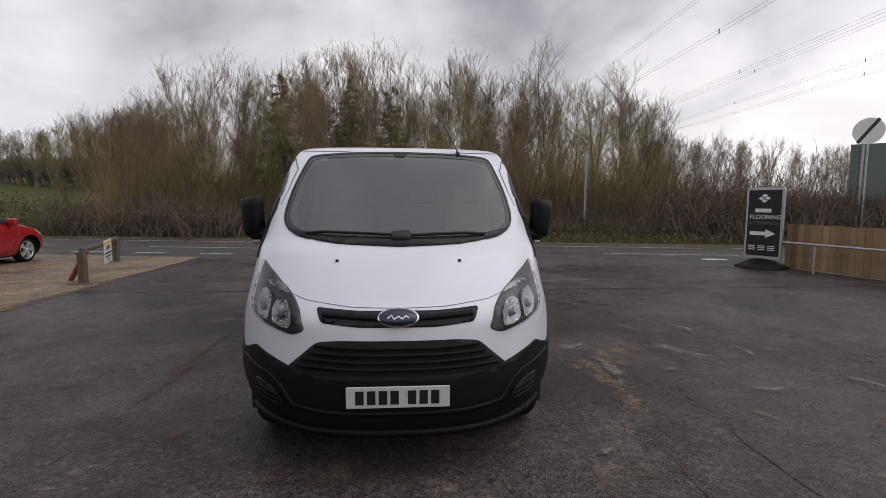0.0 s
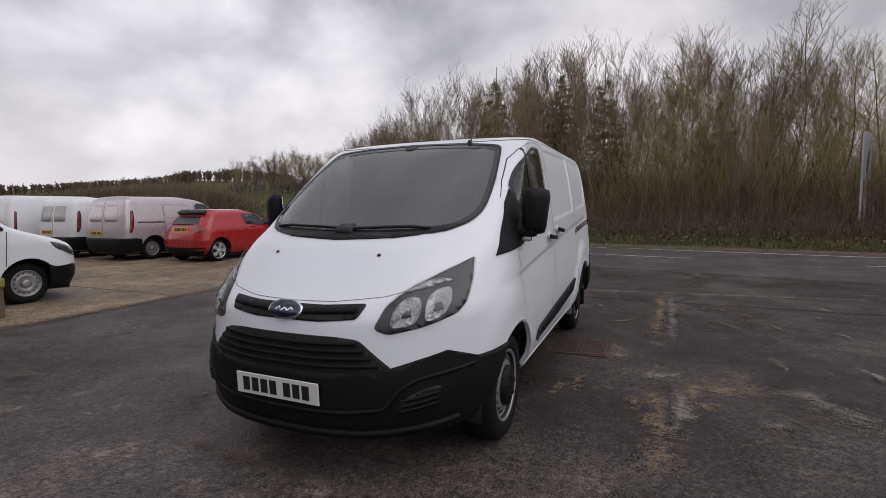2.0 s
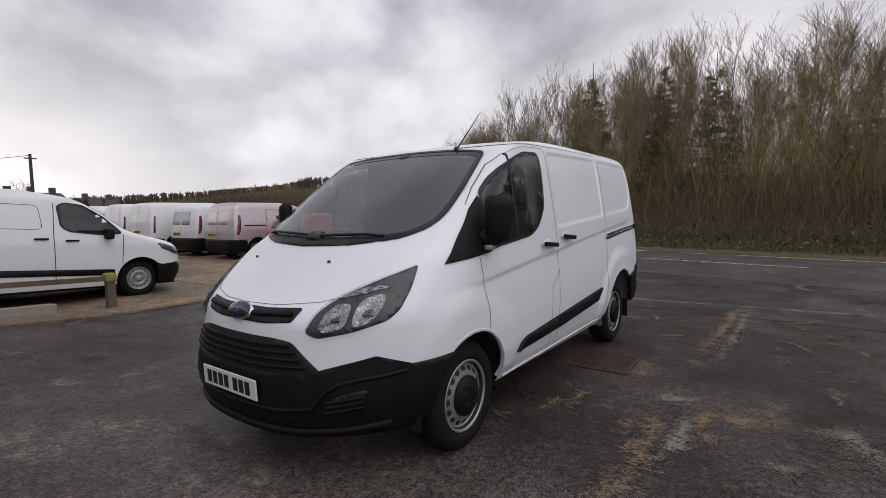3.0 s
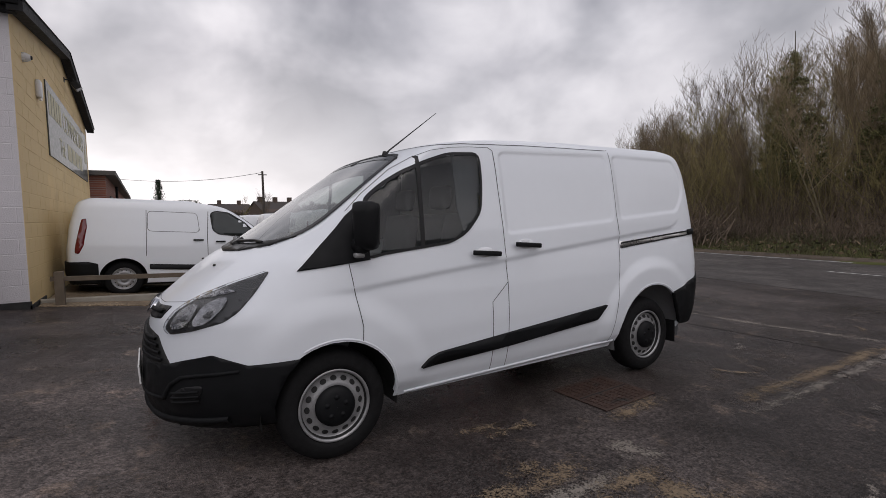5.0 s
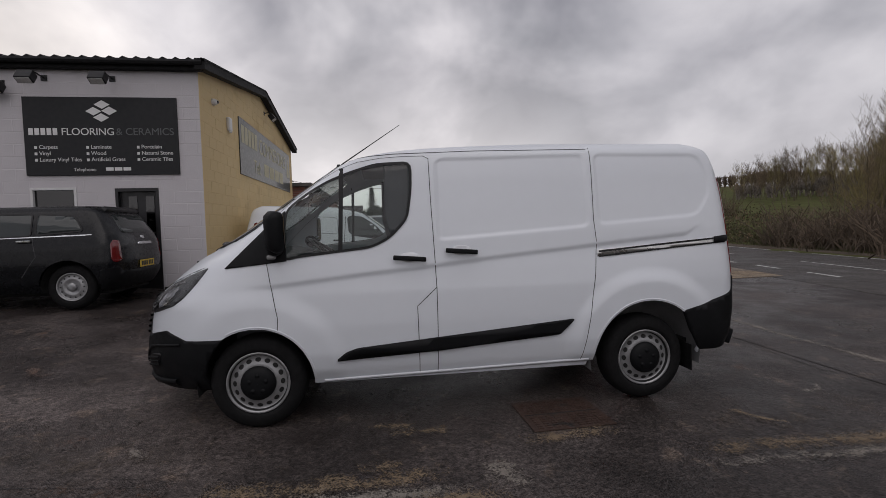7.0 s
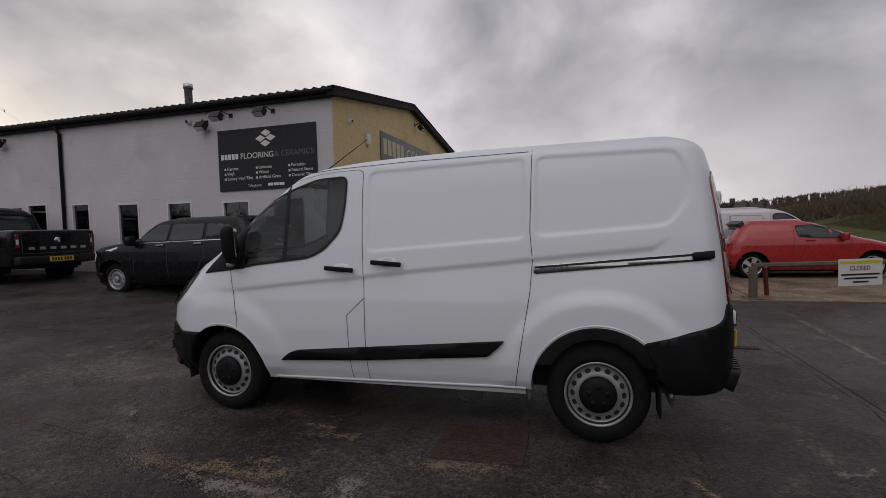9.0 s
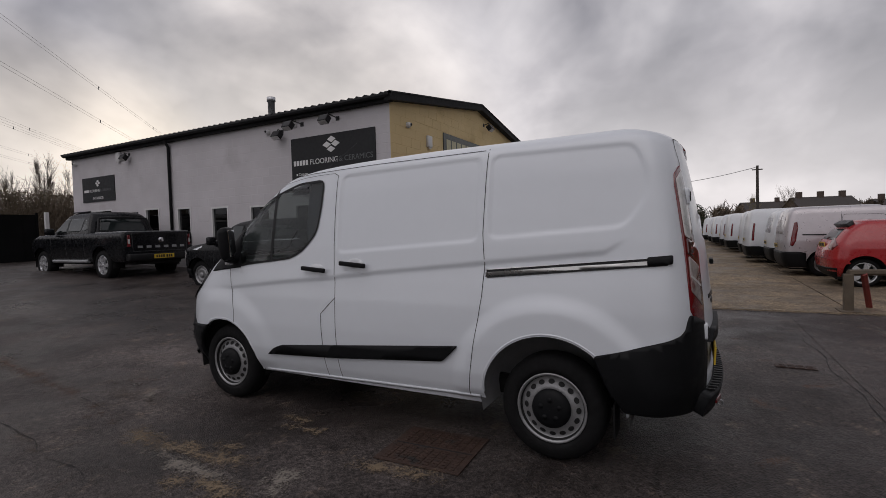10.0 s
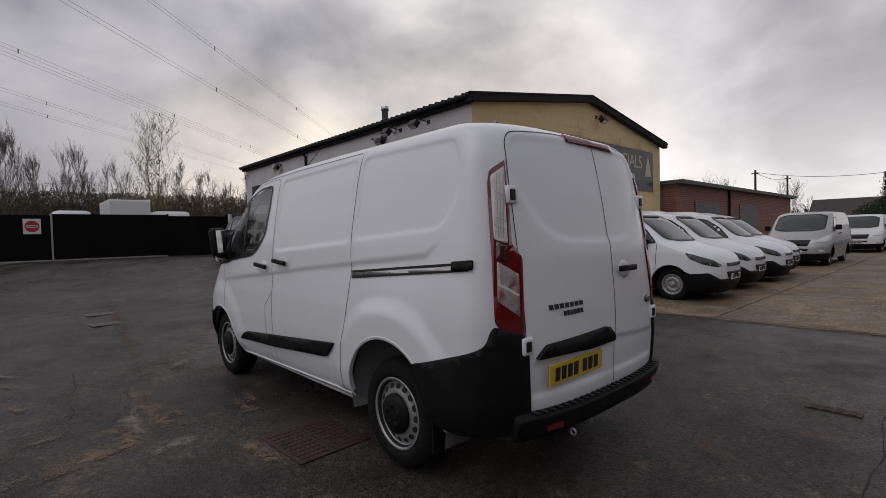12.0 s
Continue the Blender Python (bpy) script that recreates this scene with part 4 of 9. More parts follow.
    for k in range(26):
        x = -0.68 + 1.36 * k / 25
        y = sk.put("R", x, 0.495, 0).y
        part("step_rib", box((x - 0.008, y + 0.01, 0.492), (x + 0.008, y + 0.058, 0.501)), TRIM_BLACK, van)
    for s in (1, -1):
        rf = part("rear_reflector", box((-0.055, -0.008, -0.015), (0.055, 0.008, 0.015), 0.005), RED_LENS, van)
        p = sk.put("R", s * 0.56, 0.43, 0.068)
        rf.matrix_local = Matrix.Translation(p) @ pose(0, 0, 0, 0, 0, -12 * s)
    part("tow_eye", lathe([(0.016 + 0.006 * math.cos(q), 0.006 * math.sin(q)) for q in (2 * math.pi * k / 8 for k in range(9))], 16, "x", (0.43, 3.86, 0.345)), STEEL_WHEEL, van, smooth=True)
    # wheels, underbody, flaps, aerial
    wheel_house(van, 0.0, archF + 0.03, 0.895, 0.34, 0.345)
    wheel_house(van, 2.933, archR + 0.03, 0.93, 0.36, 0.365, LINER)
    for s in (1, -1):
        for y in (0.0, 2.933):
            steel_wheel(van, s * 0.915, y)
        for y, x in ((3.31, 0.86),):
            part("mud_flap", box((s * x - 0.09, y - 0.006, 0.215), (s * x + 0.09, y + 0.006, 0.42), 0.004), RUBBER, van)
    part("underbody", prism([(-0.80, 0.30), (-0.42, 0.24), (0.46, 0.24), (0.48, 0.33), (2.4, 0.33), (2.45, 0.28), (3.25, 0.28), (3.70, 0.40), (3.70, 0.42), (-0.80, 0.42)], -0.60, 0.60), UNDER, van)
    part("rear_floor", prism([(3.2, 0.394), (3.62, 0.394), (3.62, 0.43), (3.2, 0.43)], -0.76, 0.76), UNDER, van)
    part("side_floor", prism([(0.47, 0.30), (2.46, 0.30), (2.46, 0.42), (0.47, 0.42)], -0.82, 0.82), UNDER, van)
    base = sk.put("T", 0.46, 0.58, 0.0)
    part("aerial", tube([base, base + Vector((0, 0.035, 0.035)), base + Vector((-0.10, 0.50, 0.345))], [0.011, 0.006, 0.0024], 6), TRIM_BLACK, van)
    part("aerial_foot", lathe([(0.001, 0.03), (0.012, 0.028), (0.022, 0.0)], 12, "z", base), TRIM_BLACK, van, smooth=True)
    # cabin
    dash = part("dashboard", prism([(-0.20, 1.05), (-0.14, 1.21), (0.02, 1.25), (0.22, 1.20), (0.28, 0.95), (0.15, 0.62), (-0.18, 0.62)], -0.74, 0.74), CABIN, van, smooth=False)
    part("cabin_floor", box((-0.88, 0.46, 0.5), (0.88, 1.45, 0.56)), CABIN, van)
    side = [(0.93, 0.56), (0.935, 1.10), (0.905, 1.36), (0.875, 1.55), (0.835, 1.76), (0.81, 1.86), (0.76, 1.93)]
    part("bulkhead", prism(side + [(-x, z) for x, z in side[::-1]], 1.36, 1.39, "y"), LIGHT_CABIN, van)
    part("headlining", box((-0.74, 0.75, 1.885), (0.74, 1.38, 1.90)), LIGHT_CABIN, van)
    wheel = part("steering_wheel", lathe([(0.19 + 0.016 * math.cos(q), 0.016 * math.sin(q)) for q in (2 * math.pi * k / 8 for k in range(9))], 24, "z"), TRIM_BLACK, van, smooth=True)
    wheel.matrix_local = pose(-0.45, 0.36, 1.21, -32, 0, 0)
    part("steering_column", tube([(-0.45, 0.1, 1.08), (-0.45, 0.35, 1.2)], 0.04), CABIN, van)
    for x, w in ((-0.45, 0.25), (0.19, 0.22), (0.60, 0.22)):
        seat = part("seat", box((x - w, 0.55, 0.72), (x + w, 1.08, 0.90), 0.06), SEAT_CLOTH, van, smooth=True)
        bk = part("seat_back", box((-w, -0.07, 0), (w, 0.07, 0.62), 0.06), SEAT_CLOTH, seat, smooth=True)
        bk.matrix_local = pose(x, 1.05, 0.86, -12, 0, 0)
        hr = part("headrest", box((-0.13, -0.05, 0), (0.13, 0.05, 0.19), 0.05), SEAT_CLOTH, seat, smooth=True)
        hr.matrix_local = pose(x, 1.19, 1.50, -8, 0, 0)
    stretch_upper(van, 1.40, 0.06)
    return van


van = make_panel_van()


# ---- ground, road, yard ----
GRASS = material("winter_grass", (0.074, 0.080, 0.030), 0.95, spec=0.05, vary=0.3, scale=0.6, grain=25, bump=0.5, second=(0.085, 0.075, 0.038), second_scale=0.2)


def wet_asphalt(name, base, patch, wet=(0.18, 0.6), pale=None, painted_light=None, gloss=0.2):
    """Damp tarmac: dark stone, worn patches at several sizes, and a sheen that comes and goes."""
    m = bpy.data.materials.new(name)
    m.use_nodes = True
    nt = m.node_tree
    N, L = nt.nodes.new, nt.links.new
    p = nt.nodes["Principled BSDF"]
    tc = N("ShaderNodeTexCoord")

    def noise_tex(s, detail, off=0.0, rough=0.5):
        n, mp = N("ShaderNodeTexNoise"), N("ShaderNodeMapping")
        mp.inputs["Location"].default_value = (off, off * 0.7, 0)
        L(tc.outputs["Object"], mp.inputs[0])
        L(mp.outputs[0], n.inputs["Vector"])
        n.inputs["Scale"].default_value, n.inputs["Detail"].default_value, n.inputs["Roughness"].default_value = s, detail, rough
        return n.outputs["Fac"]

    def rng(fac, a, b, c, d):
        r = N("ShaderNodeMapRange")
        r.interpolation_type = "SMOOTHSTEP"
        for i, v in enumerate((a, b, c, d)):
            r.inputs[i + 1].default_value = v
        L(fac, r.inputs[0])
        return r.outputs[0]

    def mix(fac, a, b):
        x = N("ShaderNodeMix")
        x.data_type = "RGBA"
        L(fac, x.inputs[0])
        for k, v in ((6, a), (7, b)):
            if isinstance(v, tuple):
                x.inputs[k].default_value = (*v, 1)
            else:
                L(v, x.inputs[k])
        return x.outputs[2]

    col = mix(rng(noise_tex(0.5, 6), 0.4, 0.62, 0, 1), base, patch)
    if pale:
        col = mix(rng(noise_tex(3.2, 10, 4.0, 0.70), 0.55, 0.68, 0, 0.85), col, pale)
        col = mix(rng(noise_tex(11.0, 9, 14.0, 0.78), 0.60, 0.70, 0, 0.7), col, tuple(v * 1.3 for v in pale))
    if painted_light:
        # brightness of the ground before the van put into its colour, with a ragged border
        far, border, light_scale = N("ShaderNodeVectorMath"), N("ShaderNodeMath"), N("ShaderNodeVectorMath")
        far.operation, border.operation, light_scale.operation = "DISTANCE", "MULTIPLY_ADD", "SCALE"
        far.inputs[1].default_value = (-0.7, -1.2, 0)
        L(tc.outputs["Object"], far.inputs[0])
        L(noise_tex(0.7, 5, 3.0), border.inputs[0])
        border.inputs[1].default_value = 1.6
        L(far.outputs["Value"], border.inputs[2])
        L(col, light_scale.inputs[0])
        L(rng(border.outputs[0], 2.0, 3.6, *painted_light), light_scale.inputs["Scale"])
        col = light_scale.outputs[0]
    # fine stone, darker damp veils, and a few pale chips
    vor = N("ShaderNodeTexVoronoi")
    vor.inputs["Scale"].default_value = 95
    L(tc.outputs["Object"], vor.inputs["Vector"])

    def scaled(c, fac):
        x = N("ShaderNodeVectorMath")
        x.operation = "SCALE"
        L(c, x.inputs[0])
        L(fac, x.inputs["Scale"])
        return x.outputs[0]

    damp = noise_tex(0.9, 7, 9.0, 0.6)
    col = scaled(col, rng(noise_tex(24, 9, 1.0, 0.75), 0.34, 0.68, 0.52, 1.52))
    col = scaled(col, rng(noise_tex(3.0, 8, 6.0, 0.62), 0.32, 0.66, 0.80, 1.18))
    col = scaled(col, rng(damp, 0.36, 0.62, 0.76, 1.16))
    col = scaled(col, rng(vor.outputs["Color"], 0.0, 1.0, 0.50, 1.58))
    chip = N("ShaderNodeTexVoronoi")
    chip.inputs["Scale"].default_value = 27
    L(tc.outputs["Object"], chip.inputs["Vector"])
    grit = N("ShaderNodeMath")
    grit.operation = "MULTIPLY"
    L(rng(chip.outputs["Color"], 0.72, 0.76, 0.0, 1.0), grit.inputs[0])
    L(rng(chip.outputs["Distance"], 0.18, 0.30, 0.8, 0.0), grit.inputs[1])
    col = mix(grit.outputs[0], col, (0.010, 0.009, 0.009))
    L(col, p.inputs["Base Color"])
    L(rng(damp, 0.36, 0.62, *wet), p.inputs["Roughness"])
    p.inputs["Specular IOR Level"].default_value = gloss
    b = N("ShaderNodeBump")
    b.inputs["Strength"].default_value, b.inputs["Distance"].default_value = 0.8, 0.006
    L(vor.outputs["Distance"], b.inputs["Height"])
    b2 = N("ShaderNodeBump")
    b2.inputs["Strength"].default_value, b2.inputs["Distance"].default_value = 0.3, 0.012
    L(noise_tex(9.0, 8, 2.0, 0.6), b2.inputs["Height"])
    L(b.outputs[0], b2.inputs["Normal"])
    L(b2.outputs[0], p.inputs["Normal"])
    MATS[name] = m
    return m


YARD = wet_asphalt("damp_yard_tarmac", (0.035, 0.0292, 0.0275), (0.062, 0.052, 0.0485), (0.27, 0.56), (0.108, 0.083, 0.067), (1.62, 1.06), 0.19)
ROAD = wet_asphalt("road_tarmac", (0.066, 0.060, 0.057), (0.080, 0.073, 0.069), (0.5, 0.8))
CONCRETE = wet_asphalt("damp_concrete", (0.220, 0.170, 0.116), (0.162, 0.126, 0.088), (0.42, 0.75))
PAINT_LINE = material("worn_road_paint", (0.55, 0.55, 0.53), 0.6, vary=0.15, second=(0.08, 0.08, 0.08), second_at=(0.5, 0.62), second_scale=9)


def sheet(xs, ys, height, mat, name, lift=0.0):
    bm = bmesh.new()
    rows = [[bm.verts.new((x, y, height(x, y) + lift)) for x in xs] for y in ys]
    for u, v in zip(rows, rows[1:]):
        for k in range(len(xs) - 1):
            bm.faces.new((u[k], u[k + 1], v[k + 1], v[k]))
    return link(name, bm, mat, smooth=True)


def graded(stops):
    out = []
    for (a, b, s) in stops:
        n = max(1, round((b - a) / s))
        out += [a + (b - a) * k / n for k in range(n)]
    return out + [stops[-1][1]]


def road_far_edge(x):
    """The line where the road meets its far verge."""
    return 15.0 - 0.17 * x - 0.0012 * max(0.0, -x - 10) ** 2


def road_near_edge(x):
    return road_far_edge(x) - 6.0


def verge_rise(x, y):
    d = y - road_far_edge(x)
    return 0.0 if d < 0.3 else min(0.55, (d - 0.3) * 0.16)


def hill(x, y):
    """Fields beyond the wood and the far rise to the left."""
    r = math.hypot(x, y)
    a = math.degrees(math.atan2(x, y))
    rise = 0.072 * max(0.0, r - 27) * math.exp(-((a + 46) / 26) ** 2)
    rise *= min(1.0, max(0.0, (y - 11) / 8))
    h = rise + 0.02 * max(0.0, r - 60) * math.exp(-((a - 40) / 30) ** 2)
    return min(h, 12 + 0.002 * r) if r < 2500 else h * 0


def land(x, y):
    z = hill(x, y) + verge_rise(x, y) * (1 if y > 5 else 0)
    return z + (ground_z(x, y) if y < 2 else 0.0) - 0.03


far_steps = [(-2500, -300, 440), (-300, -60, 30), (-60, 60, 2.0), (60, 300, 30), (300, 2500, 440)]
ground = sheet(graded(far_steps), graded(far_steps), land, GRASS, "ground")
tagged(ground, "winter grass and earth under the fields and verges", "ground", kind="structure")
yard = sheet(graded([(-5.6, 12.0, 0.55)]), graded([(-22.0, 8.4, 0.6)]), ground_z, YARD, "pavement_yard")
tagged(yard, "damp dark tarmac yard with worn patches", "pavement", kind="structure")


def strip_between(f_lo, f_hi, x0, x1, step, mat, name, z, n=6):
    bm = bmesh.new()
    xs = graded([(x0, x1, step)])
    rows = [[bm.verts.new((x, f_lo(x) + (f_hi(x) - f_lo(x)) * k / n, z)) for k in range(n + 1)] for x in xs]
    for u, v in zip(rows, rows[1:]):
        for k in range(n):
            bm.faces.new((u[k], v[k], v[k + 1], u[k + 1]))
    return link(name, bm, mat, smooth=True)


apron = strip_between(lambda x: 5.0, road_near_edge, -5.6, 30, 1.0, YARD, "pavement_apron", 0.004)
tagged(apron, "damp tarmac apron between the yard and the road", "pavement", kind="structure")
road = strip_between(road_near_edge, road_far_edge, -120, 90, 2.0, ROAD, "road", 0.008)
tagged(road, "two-lane tarmac road with worn white lines", "road", kind="structure")

# ---- shop building ----
WALL_PAINT = material("pale_grey_wall_paint", (0.545, 0.525, 0.545), 0.8, vary=0.08, scale=1.2, grain=60, bump=0.35, spec=0.25, second=(0.475, 0.455, 0.47), second_scale=0.8)
YELLOW_WALL = material("yellow_wall_paint", (0.66, 0.50, 0.255), 0.75, vary=0.08, scale=1.0, grain=60, bump=0.25, second=(0.50, 0.355, 0.17), second_scale=0.9)
ROOF_BLACK = material("black_roof_sheet", (0.011, 0.011, 0.012), 0.7, vary=0.2, spec=0.2)
SIGN_BLACK = material("charcoal_sign_board", (0.017, 0.018, 0.02), 0.55, vary=0.08, spec=0.3)
BX, BY0, BY1, BX2 = -5.4, -2.4, -16.2, -15.4
EAVE, APEX, RIDGE_X = 4.52, 5.32, -10.4




def words(parent, text, size, m, mat, spread=1.0):
    """Lettering in the built-in font, as a mesh part; m lays its left baseline end."""
    cu = bpy.data.curves.new("words", "FONT")
    cu.body, cu.size, cu.extrude, cu.space_character = text, size, 0.003, spread
    ob = bpy.data.objects.new("words", cu)
    me = bpy.data.meshes.new_from_object(ob)
    bpy.data.objects.remove(ob)
    me.materials.append(mat)
    t = new("lettering", me)
    t.parent = parent
    t.matrix_local = m
    return t


SIGN_WHITE = material("white_lettering", (0.68, 0.68, 0.68), 0.5, vary=0.05)
SIGN_GREY = material("dim_grey_lettering", (0.10, 0.105, 0.11), 0.5, vary=0.05)
SIGN_CREAM = material("cream_lettering", (0.48, 0.45, 0.30), 0.6, vary=0.1)
SIGN_GREEN = material("faded_dark_green_board", (0.026, 0.032, 0.026), 0.45, vary=0.12, second=(0.045, 0.05, 0.045), second_scale=0.8, coat=0.3)
FRAME_WHITE = material("white_window_frame", (0.62, 0.62, 0.62), 0.4, vary=0.04)
DOOR_BLACK = material("black_painted_door", (0.012, 0.012, 0.014), 0.4, vary=0.15)
PANE_BACKING = material("dark_pane_backing", (0.02, 0.02, 0.02), 0.9)
STICKER = material("yellow_warning_sheet", (0.62, 0.52, 0.03), 0.5)
METAL_GREY = material("galvanised_metal", (0.38, 0.39, 0.40), 0.45, metal=0.6, vary=0.12)
STONE_CAP = material("plinth_black", (0.02, 0.02, 0.02), 0.8, vary=0.2)


def logo(parent, place, u):
    """The four-tile mark over the shop's name: plain lozenges. place(a, b) gives a matrix at board metres."""
    for a, b in ((0, 0.30), (-0.36, 0.0), (0.30, 0.02), (-0.05, -0.28)):
        bm = prism([(-0.33 * u, 0), (0, 0.19 * u), (0.33 * u, 0), (0, -0.19 * u)], -0.004, 0.0, "y")
        t = part("logo_tile", bm, SIGN_WHITE, parent)
        t.matrix_local = place(a * u, b * u)





def make_shop():
    shop = thing("shop_building", "painted block shop with grey front, yellow gable and black roof", "building")
    T = 0.22
    openings = [(-11.88, -11.14, 1.35, 2.47), (-10.25, -9.6, 1.28, 2.42), (-8.67, -7.95, 1.25, 2.36), (-7.07, -6.30, 1.30, 2.32), (-5.41, -4.63, 1.60, 2.28), (-3.97, -3.21, 0.30, 2.25), (-15.75, -13.75, 0.30, 2.55)]
    # front wall, cut into strips round its openings
    ys = sorted({BY1, BY0} | {y for o in openings for y in o[:2]})
    front = bmesh.new()
    for a, b in zip(ys, ys[1:]):
        hole = [o for o in openings if o[0] <= a + 1e-6 and o[1] >= b - 1e-6]
        for lo, hi in ([(-0.3, hole[0][2]), (hole[0][3], EAVE)] if hole else [(-0.3, EAVE)]):
            if hi > lo:
                add_box(front, (BX - T, a, lo), (BX, b, hi))
    bmesh.ops.remove_doubles(front, verts=front.verts, dist=1e-4)
    part("front_wall", front, WALL_PAINT, shop, "pale grey painted block wall")
    gable = [(BX - T, -0.3), (BX - T, EAVE), (RIDGE_X, APEX), (BX2, EAVE), (BX2, -0.3)]
    part("gable_wall", prism(gable, BY0 - T, BY0, "y"), YELLOW_WALL, shop, "yellow painted block gable")
    part("corner_slip", box((BX - T, BY0, -0.3), (BX, BY0 + 0.002, EAVE)), YELLOW_WALL, shop)
    part("far_gable_wall", prism([(BX - T, -0.3), (BX - T, EAVE), (RIDGE_X, APEX), (BX2, EAVE), (BX2, -0.3)], BY1, BY1 + T, "y"), WALL_PAINT, shop)
    part("back_wall", box((BX2, BY1, -0.3), (BX2 + T, BY0, EAVE)), WALL_PAINT, shop)
    part("plinth", box((BX, -3.19, 0.0), (BX + 0.02, BY0 + 0.02, 0.36)), STONE_CAP, shop)
    part("plinth_side", box((-6.6, BY0, 0.0), (BX + 0.02, BY0 + 0.02, 0.30)), STONE_CAP, shop)
    # roof of corrugated sheets with a dark verge
    for s, x_edge in ((1, BX + 0.22), (-1, BX2 - 0.22)):
        bm = bmesh.new()
        n = 190
        slope = (APEX - EAVE) / (RIDGE_X - BX)
        prev = None
        for k in range(n + 1):
            y = BY1 - 0.25 + (BY0 + 0.22 - BY1 + 0.25) * k / n
            dz = 0.034 * math.cos(k * math.pi / 1.5)
            ze = APEX + 0.11 - (APEX - EAVE) * abs(x_edge - RIDGE_X) / abs(BX - RIDGE_X)
            row = [bm.verts.new((x_edge, y, ze + dz - 0.05)), bm.verts.new((x_edge, y, ze + dz)), bm.verts.new((RIDGE_X, y, APEX + 0.11 + dz))]
            if prev:
                for i in range(2):
                    bm.faces.new((prev[i], row[i], row[i + 1], prev[i + 1]))
            prev = row
        part("roof_sheet", bm, ROOF_BLACK, shop, "black corrugated roof")
    part("eaves_board", box((BX, BY1 - 0.1, EAVE - 0.10), (BX + 0.14, BY0 + 0.1, EAVE + 0.10), 0.01), ROOF_BLACK, shop)
    part("gutter", tube([(BX + 0.20, BY1 - 0.1, EAVE + 0.02), (BX + 0.20, BY0 + 0.15, EAVE + 0.02)], 0.055), ROOF_BLACK, shop)
    for xe in (BX + 0.22, BX2 - 0.22):
        ze = APEX + 0.13 - (APEX - EAVE) * abs(xe - RIDGE_X) / abs(BX - RIDGE_X)
        part("verge_board", prism([(xe, ze - 0.20), (xe, ze + 0.0), (RIDGE_X, APEX + 0.13), (RIDGE_X, APEX - 0.07)], BY0 + 0.02, BY0 + 0.20, "y"), ROOF_BLACK, shop)
    flue = part("flue", lathe([(0.10, 0), (0.10, 1.0), (0.125, 1.0), (0.125, 1.12), (0.001, 1.12)], 14, "z", (-6.56, -7.34, 4.45)), ALLOY, shop, "shiny metal flue", True)
    part("downpipe", tube([(BX + 0.18, -10.46, EAVE - 0.05), (BX + 0.06, -10.46, EAVE - 0.25), (BX + 0.06, -10.46, 0.4)], 0.045), ROOF_BLACK, shop, "black downpipe", True)
    # windows and doors
    for k, (a, b, lo, hi) in enumerate(openings):
        if k == 5:
            d = part("door", box((BX - 0.12, a + 0.03, lo), (BX - 0.07, b - 0.03, hi - 0.03)), DOOR_BLACK, shop, "closed black shop door with two slim panes")
            for o in ((a, a + 0.05), (b - 0.05, b)):
                part("door_frame", box((BX - 0.14, o[0], lo), (BX + 0.012, o[1], hi)), DOOR_BLACK, d)
            part("door_head", box((BX - 0.14, a + 0.05, hi - 0.06), (BX + 0.012, b - 0.05, hi)), DOOR_BLACK, d)
            for q in (0.20, 0.50):
                part("door_pane", box((BX - 0.066, a + q, 1.30), (BX - 0.056, a + q + 0.15, 2.10)), DARK_GLASS, d)
                for r_lo, r_hi in ((0.45, 0.80), (0.85, 1.20)):
                    part("door_panel", box((BX - 0.071, a + q - 0.05, r_lo), (BX - 0.058, a + q + 0.20, r_hi), 0.008), DOOR_BLACK, d)
            part("warning_sheet", box((BX - 0.055, a + 0.19, 1.36), (BX - 0.05, a + 0.37, 1.66)), STICKER, d, "yellow warning sheet")
            tri = part("warning_triangle", prism([(a + 0.22, 1.51), (a + 0.34, 1.51), (a + 0.28, 1.62)], BX - 0.05, BX - 0.047, "x"), INK, d)
            for q in (1.39, 1.43, 1.47):
                part("warning_bar", box((BX - 0.05, a + 0.21, q), (BX - 0.047, a + 0.35, q + 0.018)), INK, d)
            part("door_pull", tube([(BX - 0.05, a + 0.09, 1.15), (BX - 0.02, a + 0.09, 1.17), (BX - 0.02, a + 0.09, 1.3), (BX - 0.05, a + 0.09, 1.32)], 0.008), CHROME, d)
            continue
        # dark sheet close behind the pane, put in for the shade of an unlit room
        win = part("window" if k < 6 else "entrance_window", box((BX - 0.17, a, lo), (BX - 0.12, b, hi)), PANE_BACKING, shop, "white framed dark window")
        f = 0.045
        for lo3, hi3 in (((BX - 0.11, a, lo), (BX + 0.015, a + f, hi)), ((BX - 0.11, b - f, lo), (BX + 0.015, b, hi)), ((BX - 0.11, a + f, hi - f), (BX + 0.015, b - f, hi)), ((BX - 0.11, a + f, lo), (BX + 0.04, b - f, lo + f))):
            part("window_frame", box(lo3, hi3), FRAME_WHITE, win)
        if k == 6:
            for q in (0.33, 0.66):
                part("window_frame", box((BX - 0.11, a + (b - a) * q - 0.03, lo + f), (BX + 0.012, a + (b - a) * q + 0.03, hi - f)), FRAME_WHITE, win)
            part("window_frame", box((BX - 0.105, a + f, 2.05), (BX + 0.01, b - f, 2.11)), FRAME_WHITE, win)
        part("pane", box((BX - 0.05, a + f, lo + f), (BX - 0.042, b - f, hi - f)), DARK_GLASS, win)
    return shop, openings


shop, SHOP_OPENINGS = make_shop()


def front_place(y, z, off=0.0):
    """A place on the shop's front, facing +x: local x runs to the right as one looks at it (towards +y), local y up."""
    return Matrix(((0, 0, 1, BX + off), (1, 0, 0, y), (0, 1, 0, z), (0, 0, 0, 1)))


